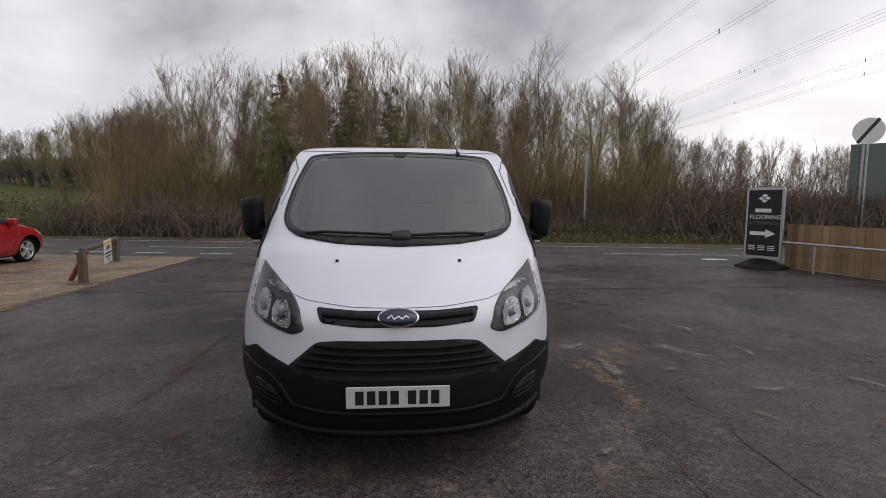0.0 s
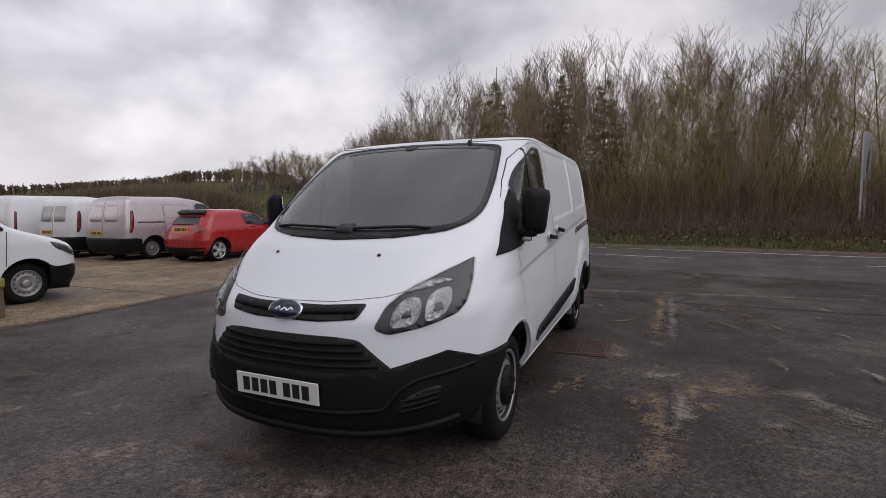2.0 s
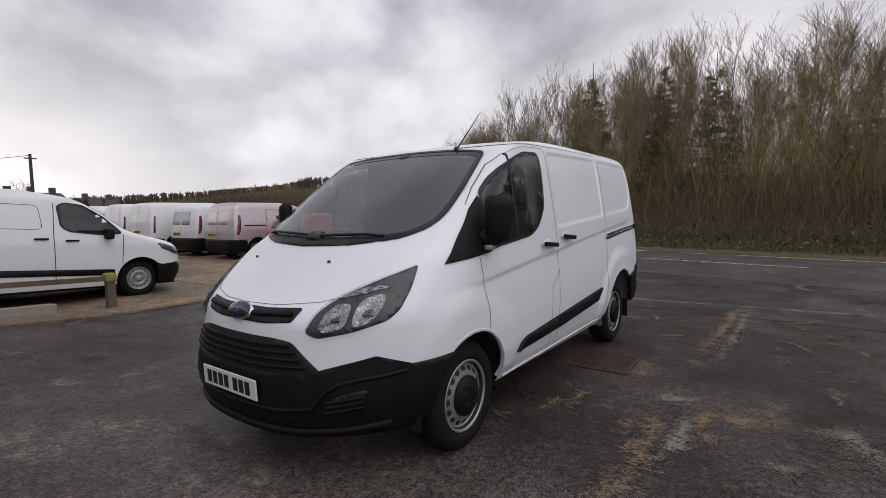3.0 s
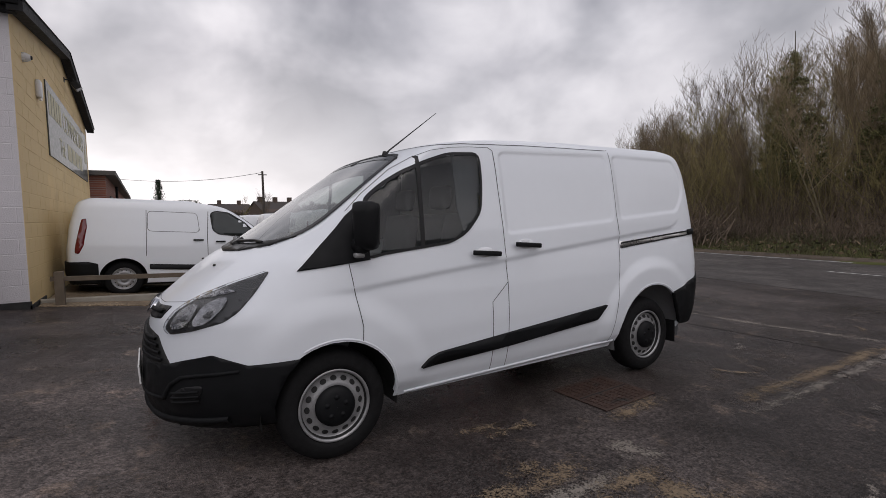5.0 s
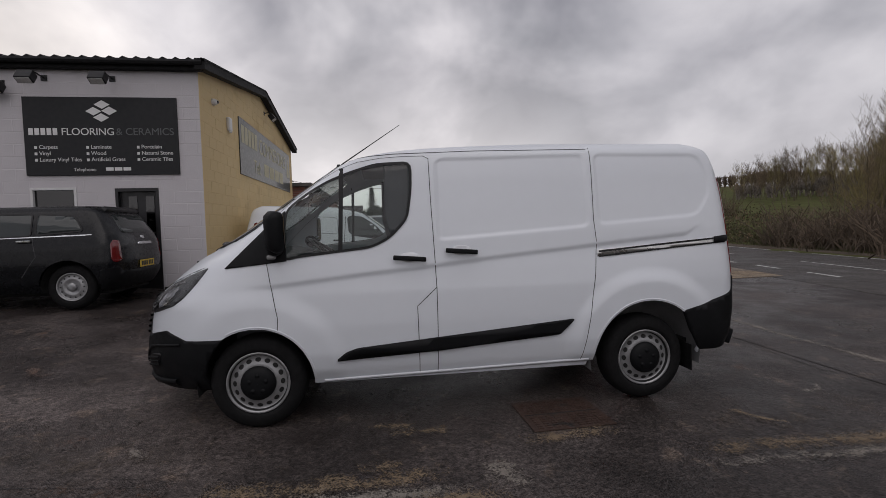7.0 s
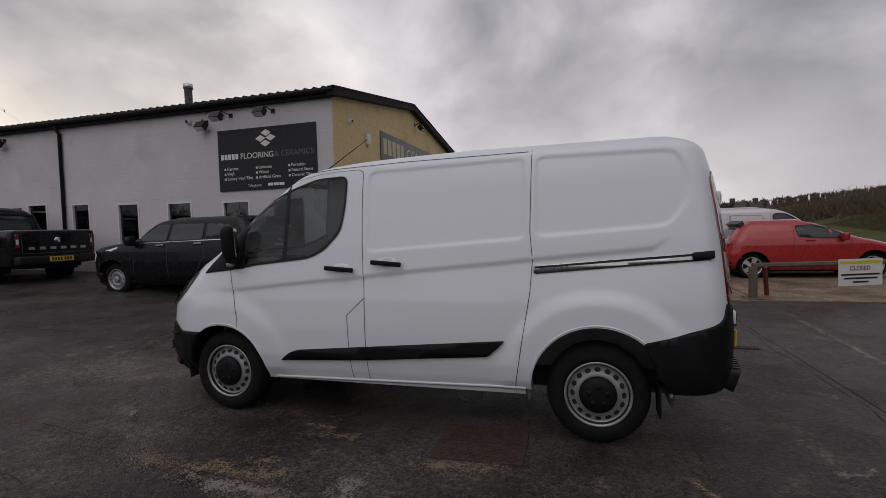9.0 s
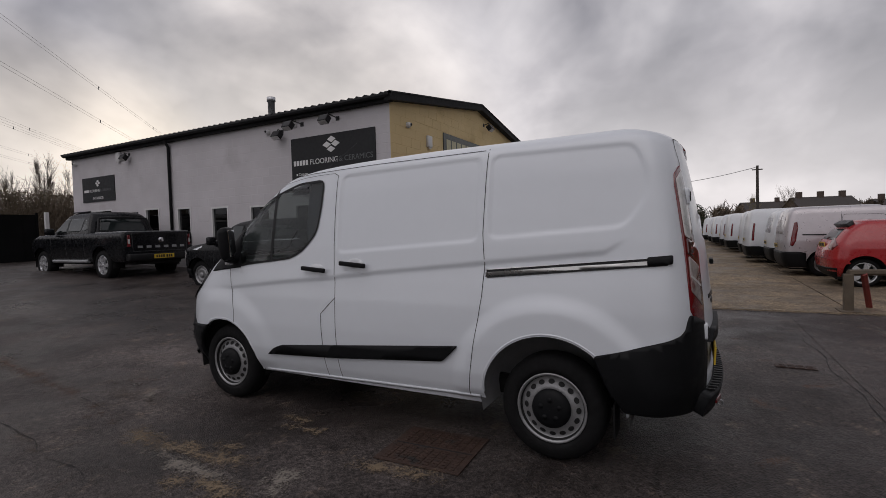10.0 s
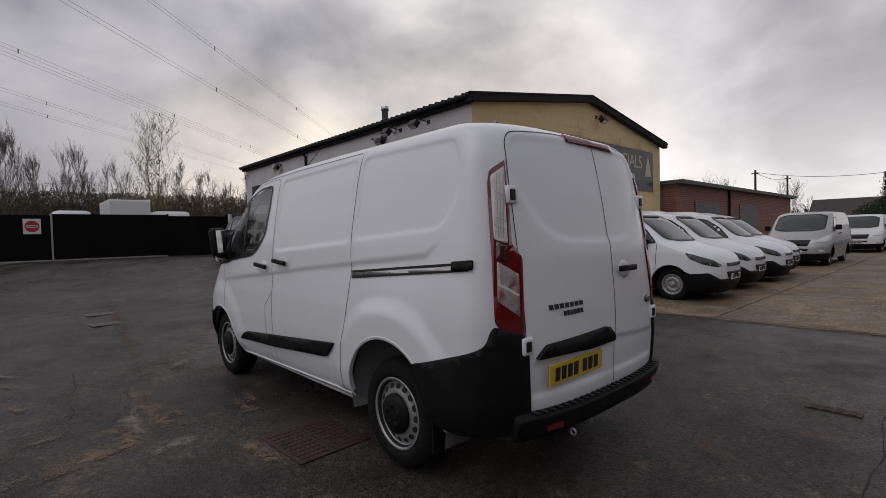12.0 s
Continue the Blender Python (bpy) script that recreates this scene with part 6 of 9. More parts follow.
CROSS = dict(
    wb=2.595, wheel=0.335, track=0.80, plate_r=(0.0, 0.62), mirror=(0.55, 1.10, 0.84), mirror_mat=DARK_CAR, handles=((1.18, 1.0), (2.05, 1.02)), handle_mat=CHROME, soft=0.02,
    half=[(0.26, 0.80), (0.40, 0.87), (0.65, 0.90), (0.92, 0.885), (1.04, 0.85), (1.30, 0.76), (1.46, 0.68), (1.52, 0.62)],
    front=[(0.26, -0.70), (0.45, -0.76), (0.75, -0.76), (0.92, -0.70), (0.99, -0.56), (1.04, -0.20), (1.08, 0.20), (1.12, 0.40), (1.26, 0.58), (1.42, 0.80), (1.49, 0.95), (1.53, 1.3)],
    front_depth=[(0.26, 0.6), (0.7, 0.6), (1.0, 0.45), (1.2, 0.3), (1.52, 0.25)],
    rear=[(0.26, 3.18), (0.45, 3.29), (0.70, 3.31), (0.95, 3.29), (1.10, 3.24), (1.35, 3.09), (1.48, 3.0), (1.52, 2.88)], rear_depth=[(0.26, 0.28), (0.9, 0.28), (1.3, 0.2), (1.52, 0.22)],
    roof=[(0.93, 0.012), (0.8, 0.02), (0.5, 0.028), (0.25, 0.03)],
    side_glass=([(0.62, 1.07), (1.30, 1.08), (1.32, 1.42), (1.0, 1.42), (0.80, 1.28)], [(1.36, 1.08), (2.12, 1.10), (2.10, 1.42), (1.38, 1.42)], [(2.18, 1.11), (2.80, 1.16), (2.66, 1.38), (2.16, 1.42)]),
    screen=[(-0.68, 1.09), (0.68, 1.09), (0.60, 1.42), (-0.60, 1.42)], rear_glass=([(-0.55, 1.12), (0.55, 1.12), (0.49, 1.40), (-0.49, 1.40)],),
    panels=(("L", [(0.42, 1.035), (2.92, 1.09), (2.92, 1.108), (0.42, 1.053)], CHROME, "belt_strip", 0.006), ("O", [(0.42, 1.035), (2.92, 1.09), (2.92, 1.108), (0.42, 1.053)], CHROME, "belt_strip", 0.006), ("Q", [(-64, 0.58), (-50, 0.62), (-46, 0.54), (46, 0.54), (50, 0.62), (64, 0.58), (64, 0.28), (-64, 0.28)], BLACK_PLASTIC, "rear_bumper", 0.012), ("P", [(-50, 0.48), (50, 0.48), (47, 0.26), (-47, 0.26)], BLACK_PLASTIC, "front_bumper", 0.012),
            ("F", [(-0.42, 0.74), (0.42, 0.74), (0.36, 0.56), (-0.36, 0.56)], CHROME, "grille", 0.01),
            ("R", [(-0.24, 0.93), (0.24, 0.93), (0.22, 0.97), (-0.22, 0.97)], CHROME, "tailgate_handle", 0.02), ("R", [(-0.05, 1.02), (0.05, 1.02), (0.05, 1.07), (-0.05, 1.07)], CHROME, "round_badge", 0.012),
            ("R", [(-0.54, 1.45), (0.54, 1.45), (0.50, 1.49), (-0.50, 1.49)], TRIM_BLACK, "roof_spoiler", 0.05)),
    lamps=(("Q", [(47, 0.70), (54, 0.68), (56, 0.74), (56, 0.96), (53, 1.02), (48, 1.0)], RED_LENS, "tail_light"), ("P", [(30, 0.72), (36, 0.66), (42, 0.72), (44, 0.84), (38, 0.90), (31, 0.84)], CLEAR_LENS, "headlight"),
           ("L", [(-0.16, 0.92), (0.16, 1.00), (0.10, 0.90)], CHROME, "wing_vent")),
    gaps=(("L", [(0.58, 1.06), (0.52, 0.4)], 0.01), ("L", [(1.34, 1.06), (1.34, 0.36)], 0.01), ("L", [(2.14, 1.1), (2.2, 0.8), (2.0, 0.5)], 0.01), ("L", [(0.40, 1.045), (1.4, 1.055), (2.9, 1.10)], 0.014)))


def yaw_pose(x, y, heading, z=None):
    """Stands a vehicle, whose nose points along -y, at the place of its front axle; heading in degrees: 180 looks to +y."""
    return pose(x, y, ground_z(x, y) if z is None else z, 0, 0, heading)


# the row backed up to the yellow gable
base = make_vehicle("compact_van", "white compact van with black bumpers and side strip", "van", WHITE, COMPACT, pose(-7.90, 1.33, 0.0, 2.4, 0, 180), "vans along the yard")
for x, y, h in ((-10.05, 1.25, 180), (-12.15, 1.35, 181), (-14.2, 1.1, 180)):
    copy_thing(base, pose(x, y, 0.0, 2.4, 0, h))
# the row that faces the road, tails to the aisle
silver = make_vehicle("silver_van", "silver compact van parked beside a red car", "van", SILVER, dict(COMPACT, rear_glass=([(0.06, 1.12), (0.62, 1.12), (0.58, 1.58), (0.06, 1.58)], [(-0.06, 1.12), (-0.62, 1.12), (-0.58, 1.58), (-0.06, 1.58)][::-1]), rear_mat=SILVER, panels=COMPACT["panels"] + tuple((v, [(2.34, 1.075), (3.12, 1.085), (3.12, 1.115), (2.34, 1.105)], TRIM_BLACK, "slide_rail", 0.008) for v in "LO")), pose(-12.5, 9.3, 0.0, 0, 0, 180), "vans along the yard")
white2 = make_vehicle("rear_van", "white compact van parked with its tail to the aisle", "van", WHITE_DULL, dict(COMPACT, rear_glass=([(0.06, 1.12), (0.62, 1.12), (0.58, 1.58), (0.06, 1.58)], [(-0.06, 1.12), (-0.62, 1.12), (-0.58, 1.58), (-0.06, 1.58)][::-1]), rear_mat=WHITE_GLASS), pose(-14.9, 9.3, 0.0, 0, 0, 180), "vans along the yard")
medium = make_vehicle("medium_van", "white medium van parked with its tail to the aisle", "van", WHITE_DULL, MEDIUM, pose(-17.3, 9.35, 0.0, 0, 0, 180), "vans along the yard")
for k in range(9):
    x = -19.8 - 2.45 * k
    copy_thing(white2 if k % 3 == 1 else medium, pose(x, 9.5 - 0.14 * (k + 1), 0.0, 0, 0, 180 + (k % 3 - 1) * 1.5))
make_vehicle("red_hatchback", "bright red three-door hatchback van with alloy wheels", "car", RED, HATCH, pose(-10.1, 9.35, 0.0, 0, 0, 181))
make_vehicle("silver_people_van", "silver grey van facing along the aisle", "van", GREY_CAR, MEDIUM, pose(-18.6, 1.2, 0.0, 0, 0, 90))
make_vehicle("grey_medium_van", "pale grey van standing far down the aisle", "van", WHITE_DULL, MEDIUM, pose(-29.5, 1.6, 0.0, 0, 0, 90))
make_vehicle("far_white_van", "white van at the end of the aisle", "van", WHITE_DULL, dict(MEDIUM, half=[(z * 1.0 if z < 1.3 else z + (z - 1.3) * 0.7, w) for z, w in MEDIUM["half"]]), pose(-43.5, 3.2, 0.0, 0, 0, 90))
make_vehicle("dark_crossover", "dark grey five-door car with chrome belt line", "car", DARK_CAR, CROSS, yaw_pose(-4.05, -6.25, 2, 0.30))


def make_pickup():
    """The dark double-cab pickup by the entrance."""
    p = thing("pickup_truck", "dark grey double-cab pickup with alloy wheels", "pickup", pose(-3.95, -13.0, 0.47, 0, 0, -1))
    low = Skin(half=[(0.46, 0.84), (0.60, 0.90), (0.90, 0.925), (1.12, 0.92), (1.20, 0.89)], front=[(0.46, -0.80), (0.70, -0.88), (1.0, -0.84), (1.12, -0.70), (1.20, -0.40)], front_depth=[(0.46, 0.5), (1.2, 0.4)],
               rear=[(0.46, 4.30), (0.6, 4.33), (1.20, 4.33)], rear_depth=[(0.46, 0.14), (1.2, 0.12)], roof=[(0.9, 0.01), (0.5, 0.015)], dz=0.05, dy=0.1, nf=12, nr=8, flares=((0, 0.6, 0.5, 0.3, 0.03), (3.22, 0.6, 0.5, 0.3, 0.03)))
    low.q_axis, low.p_axis = 3.6, 0.5
    wr = 0.385
    part("body", low.body([wheel_cut(0, wr + 0.02, wr + 0.08, 0.4, 0.045), wheel_cut(3.22, wr + 0.02, wr + 0.08, 0.4, 0.045)]), DARK_CAR, p, smooth=True)
    cab = Skin(half=[(1.16, 0.87), (1.24, 0.86), (1.55, 0.76), (1.74, 0.68), (1.79, 0.60)], front=[(1.16, 0.25), (1.24, 0.38), (1.55, 0.80), (1.74, 1.05), (1.79, 1.35)], front_depth=[(1.16, 0.4), (1.79, 0.25)],
               rear=[(1.16, 2.66), (1.24, 2.64), (1.55, 2.52), (1.74, 2.42), (1.79, 2.28)], rear_depth=[(1.16, 0.12), (1.79, 0.12)], roof=[(0.9, 0.012), (0.6, 0.025), (0.3, 0.03)], dz=0.05, dy=0.1, nf=12, nr=8, soft=0.02)
    part("cab", cab.body([]), DARK_CAR, p, smooth=True)
    for v in "LO":
        for poly in ([(0.72, 1.26), (1.40, 1.27), (1.40, 1.64), (1.16, 1.64)], [(1.46, 1.27), (2.12, 1.28), (2.16, 1.62), (1.46, 1.64)], [(2.20, 1.29), (2.48, 1.31), (2.32, 1.58), (2.22, 1.60)]):
            part("side_window", cab.patch(v, poly, 0.005, 0.008, 0.1, r=0.04), DARK_GLASS_SOLID, p, "dark side window", True)
        for line in ([(0.60, 1.18), (0.62, 0.55)], [(1.43, 1.18), (1.45, 0.55)], [(2.40, 1.18), (2.42, 0.55)]):
            part("panel_gap", low.band(v, line, 0.012), SEAM, p)
        part("roof_rail", tube([(0.62 if v == "L" else -0.62, 1.3, 1.815), (0.62 if v == "L" else -0.62, 2.2, 1.815)], 0.018), TRIM_BLACK, p)
        s = 1 if v == "L" else -1
        part("tail_light", low.patch("Q", [(s * a, z) for a, z in ((47, 0.84), (50, 0.84), (50, 1.14), (47, 1.14))][::s], 0.01, 0.02, 0.06, r=0.01), RED_LENS, p, "red tail light", True)
        part("tail_lens", low.patch("Q", [(s * a, z) for a, z in ((47.6, 0.92), (49.6, 0.92), (49.6, 1.03), (47.6, 1.03))][::s], 0.014, 0.01, 0.06), CLEAR_LENS, p)
        part("side_step", tube([(s * 0.88, 0.65, 0.48), (s * 0.88, 2.55, 0.48)], 0.045), METAL_GREY, p)
        part("sports_bar", tube([(s * 0.72, 2.72, 1.2), (s * 0.62, 2.60, 1.62), (0, 2.58, 1.66)], 0.035), TRIM_BLACK, p)
        mm = part("wing_mirror", box((-0.11, -0.06, -0.09), (0.11, 0.06, 0.09), 0.035), DARK_CAR, p, smooth=True)
        mm.matrix_local = pose(s * 1.0, 0.78, 1.30)
        for y in (0, 3.22):
            steel_wheel(p, s * 0.88, y, wr, 0.24, 0.25, "six", "road_wheel")
    part("rear_window", cab.patch("R", [(-0.60, 1.27), (0.60, 1.27), (0.52, 1.60), (-0.52, 1.60)], 0.006, 0.008, 0.1, r=0.04), DARK_GLASS_SOLID, p, "rear window", True)
    part("windscreen", cab.patch("F", [(-0.68, 1.25), (0.68, 1.25), (0.60, 1.68), (-0.60, 1.68)], 0.006, 0.008, 0.1, r=0.05), SCREEN_SOLID, p, "windscreen", True)
    part("load_cover", box((-0.80, 2.75, 1.21), (0.80, 4.26, 1.235), 0.01), METAL_GREY, p, "silver load cover")
    part("tailgate_gap", low.band("R", [(-0.72, 1.18), (-0.70, 0.72), (0.70, 0.72), (0.72, 1.18)], 0.014), SEAM, p)
    part("rear_bumper", box((-0.86, 4.26, 0.48), (0.86, 4.44, 0.66), 0.03), TRIM_BLACK, p, smooth=True)
    for k in range(6):
        part("tailgate_bar", box((-0.62 + k * 0.22, 4.335, 0.80), (-0.50 + k * 0.22, 4.342, 0.86)), METAL_GREY, p)
    part("oval_badge", lathe([(0.07, 0), (0.06, 0.012), (0.001, 0.014)], 16, "y", (0, 4.335, 1.0)), CHROME, p, smooth=True)
    plate_bars(p, pose(0.0, 4.445, 0.58, 0, 0, 180), PLATE_YELLOW, "rear_number_plate")
    for y in (0, 3.22):
        wheel_house(p, y, wr + 0.09, 0.88, 0.3, wr + 0.02)
    part("underbody", box((-0.6, -0.6, 0.38), (0.6, 4.2, 0.6)), UNDER, p)


make_pickup()

# ---- concrete sales yard, lines and worn joints ----
def make_concrete():
    """Cast slabs with open joints, each slab a piece of its own."""
    root = thing("pavement_concrete", "damp brown concrete sales yard cast in slabs", "pavement", kind="structure")
    xs = [-5.55, -9.2, -13.2, -17.2, -22.0, -28.0, -34.0, -42.0, -50.0]
    ys = [-2.35, 2.62, 5.9, 9.6, 13.0]
    rnd = random.Random(5)
    for a, b in zip(xs, xs[1:]):
        for c, d in zip(ys, ys[1:]):
            bm = bmesh.new()
            nx, ny = max(2, int((a - b) / 0.8)), max(2, int((d - c) / 0.8))
            lift = 0.012 + rnd.uniform(0, 0.006)
            rows = []
            for j in range(ny + 1):
                y = c + 0.012 + (d - c - 0.024) * j / ny
                rows.append([])
                for i in range(nx + 1):
                    x = b + 0.012 + (a - b - 0.024) * i / nx
                    yy = min(y, road_near_edge(x) + 0.3)
                    rows[-1].append(bm.verts.new((x, yy, ground_z(x, yy) + lift + 0.002 * noise.noise((x, yy, 3)))))
            for u, v in zip(rows, rows[1:]):
                for i in range(nx):
                    bm.faces.new((u[i], u[i + 1], v[i + 1], v[i]))
            edge = rows[0] + [r[-1] for r in rows[1:]] + rows[-1][-2::-1] + [r[0] for r in rows[-2:0:-1]]
            low = [bm.verts.new(v.co - Vector((0, 0, 0.03))) for v in edge]
            for i in range(len(edge)):
                bm.faces.new((edge[i], low[i], low[(i + 1) % len(edge)], edge[(i + 1) % len(edge)]))
            part("slab", bm, CONCRETE, root)


make_concrete()
JOINT = material("dark_joint_soil", (0.03, 0.026, 0.02), 0.9, vary=0.3, scale=10)
bed = sheet(graded([(-50.0, -5.58, 1.2)]), graded([(-2.35, 13.0, 1.2)]), lambda x, y: ground_z(x, y) - 0.002, JOINT, "ground_bed")
tagged(bed, "dark earth in the joints between concrete slabs", "ground", kind="structure")


def worn_material(name, tone, second, bite):
    """Old paint or dust that is left in ragged flakes: dense at the heart of the ribbon, gone at its edges."""
    m = bpy.data.materials.new(name)
    m.use_nodes = True
    nt = m.node_tree
    N, L = nt.nodes.new, nt.links.new
    p, out = nt.nodes["Principled BSDF"], nt.nodes["Material Output"]
    tc, uv, sep = N("ShaderNodeTexCoord"), N("ShaderNodeUVMap"), N("ShaderNodeSeparateXYZ")
    uv.uv_map = "across"
    L(uv.outputs[0], sep.inputs[0])

    def tex(scale, detail, rough):
        n = N("ShaderNodeTexNoise")
        n.inputs["Scale"].default_value, n.inputs["Detail"].default_value, n.inputs["Roughness"].default_value = scale, detail, rough
        L(tc.outputs["Object"], n.inputs["Vector"])
        return n.outputs["Fac"]

    def calc(op, a, b):
        n = N("ShaderNodeMath")
        n.operation = op
        for k, v in enumerate((a, b)):
            if isinstance(v, (int, float)):
                n.inputs[k].default_value = v
            else:
                L(v, n.inputs[k])
        return n.outputs[0]
    # the ribbon's v runs from 0 through 1 at the heart to 0
    left = calc("ADD", calc("MULTIPLY", tex(4.2, 5, 0.6), 0.65), calc("ADD", calc("MULTIPLY", tex(13, 6, 0.65), 0.55), calc("MULTIPLY", tex(64, 8, 0.85), 1.7)))
    left = calc("ADD", left, calc("MULTIPLY", sep.outputs["Y"], 0.24))
    cover = N("ShaderNodeMapRange")
    cover.interpolation_type = "SMOOTHSTEP"
    for k, v in enumerate((bite + 0.20, bite + 0.30, 0.0, 0.85)):
        cover.inputs[k + 1].default_value = v
    L(left, cover.inputs[0])
    tint = N("ShaderNodeMix")
    tint.data_type = "RGBA"
    L(tex(9, 6, 0.6), tint.inputs[0])
    tint.inputs[6].default_value, tint.inputs[7].default_value = (*second, 1), (*tone, 1)
    L(tint.outputs[2], p.inputs["Base Color"])
    p.inputs["Roughness"].default_value = 0.75
    p.inputs["Specular IOR Level"].default_value = 0.2
    bump = N("ShaderNodeBump")
    bump.inputs["Strength"].default_value, bump.inputs["Distance"].default_value = 0.4, 0.004
    L(tex(60, 5, 0.6), bump.inputs["Height"])
    L(bump.outputs[0], p.inputs["Normal"])
    clear, both = N("ShaderNodeBsdfTransparent"), N("ShaderNodeMixShader")
    L(cover.outputs[0], both.inputs[0])
    L(clear.outputs[0], both.inputs[1])
    L(p.outputs[0], both.inputs[2])
    L(both.outputs[0], out.inputs["Surface"])
    MATS[name] = m
    return m


WORN = {"yellow": worn_material("worn_yellow_flakes", (0.29, 0.22, 0.145), (0.14, 0.105, 0.072), 1.375), "white": worn_material("worn_white_flakes", (0.31, 0.28, 0.245), (0.15, 0.132, 0.115), 1.385),
        "red": worn_material("worn_red_brown_dust", (0.15, 0.095, 0.070), (0.09, 0.062, 0.050), 1.43), "faint": worn_material("faint_pale_dust", (0.13, 0.105, 0.085), (0.08, 0.066, 0.056), 1.53)}


def worn_trail(name, label, lines, width, tone, seed, z_off=0.0045):
    """Ragged ribbons of wear along one or more lines, laid just over the tarmac."""
    bm = bmesh.new()
    uv = bm.loops.layers.uv.new("across")
    rows = []
    for i, p, line, lift in ((i, p, line, n * 0.00025) for n, line in enumerate(resample([(*p, 0) for p in pts], 0.08, False) for pts in lines) for i, p in enumerate(line)):
        d = (line[min(i + 1, len(line) - 1)] - line[max(i - 1, 0)]).normalized()
        shift = 0.35 * width * noise.noise(Vector((p.x * 1.7, p.y * 1.7, seed)))
        fade = min(1.0, 4.0 * min(i, len(line) - 1 - i) / max(4, len(line)))
        row = []
        for k in (-2, -1, 0, 1, 2):
            x, y = p.x - d.y * (shift + k * width * 0.6), p.y + d.x * (shift + k * width * 0.6)
            row.append((bm.verts.new((x, y, ground_z(x, y) + z_off + lift)), (p.length, (1 - abs(k) / 2) * (0.3 + 0.7 * fade))))
        rows.append((i, row))
    for (i, u), (j, v) in zip(rows, rows[1:]):
        for k in range(4 if j else 0):
            quad = (u[k], v[k], v[k + 1], u[k + 1])
            f = bm.faces.new([q[0] for q in quad])
            for loop, q in zip(f.loops, quad):
                loop[uv].uv = q[1]
    return tagged(link(name, bm, WORN[tone]), label, "worn patch", kind="stuff")


CRACK = material("dark_crack", (0.016, 0.014, 0.014), 0.8)


def crack(name, pts, width, seed):
    rnd = random.Random(seed)
    bm = bmesh.new()
    prev = None
    for p in resample([(*p, 0) for p in pts], 0.07, False):
        o = Vector((noise.noise(p * 2.3 + Vector((seed, 0, 0))), noise.noise(p * 2.3 + Vector((0, seed, 9))), 0)) * 0.06
        w = width * rnd.uniform(0.1, 0.75)
        x, y = p.x + o.x, p.y + o.y
        d = Vector((pts[-1][0] - pts[0][0], pts[-1][1] - pts[0][1], 0)).normalized()
        row = [bm.verts.new((x - d.y * w, y + d.x * w, ground_z(x, y) + 0.0035)), bm.verts.new((x + d.y * w, y - d.x * w, ground_z(x, y) + 0.0035))]
        if prev:
            bm.faces.new((prev[0], prev[1], row[1], row[0]))
        prev = row
    return tagged(link(name, bm, CRACK), "thin dark crack in the tarmac", "crack", kind="stuff")


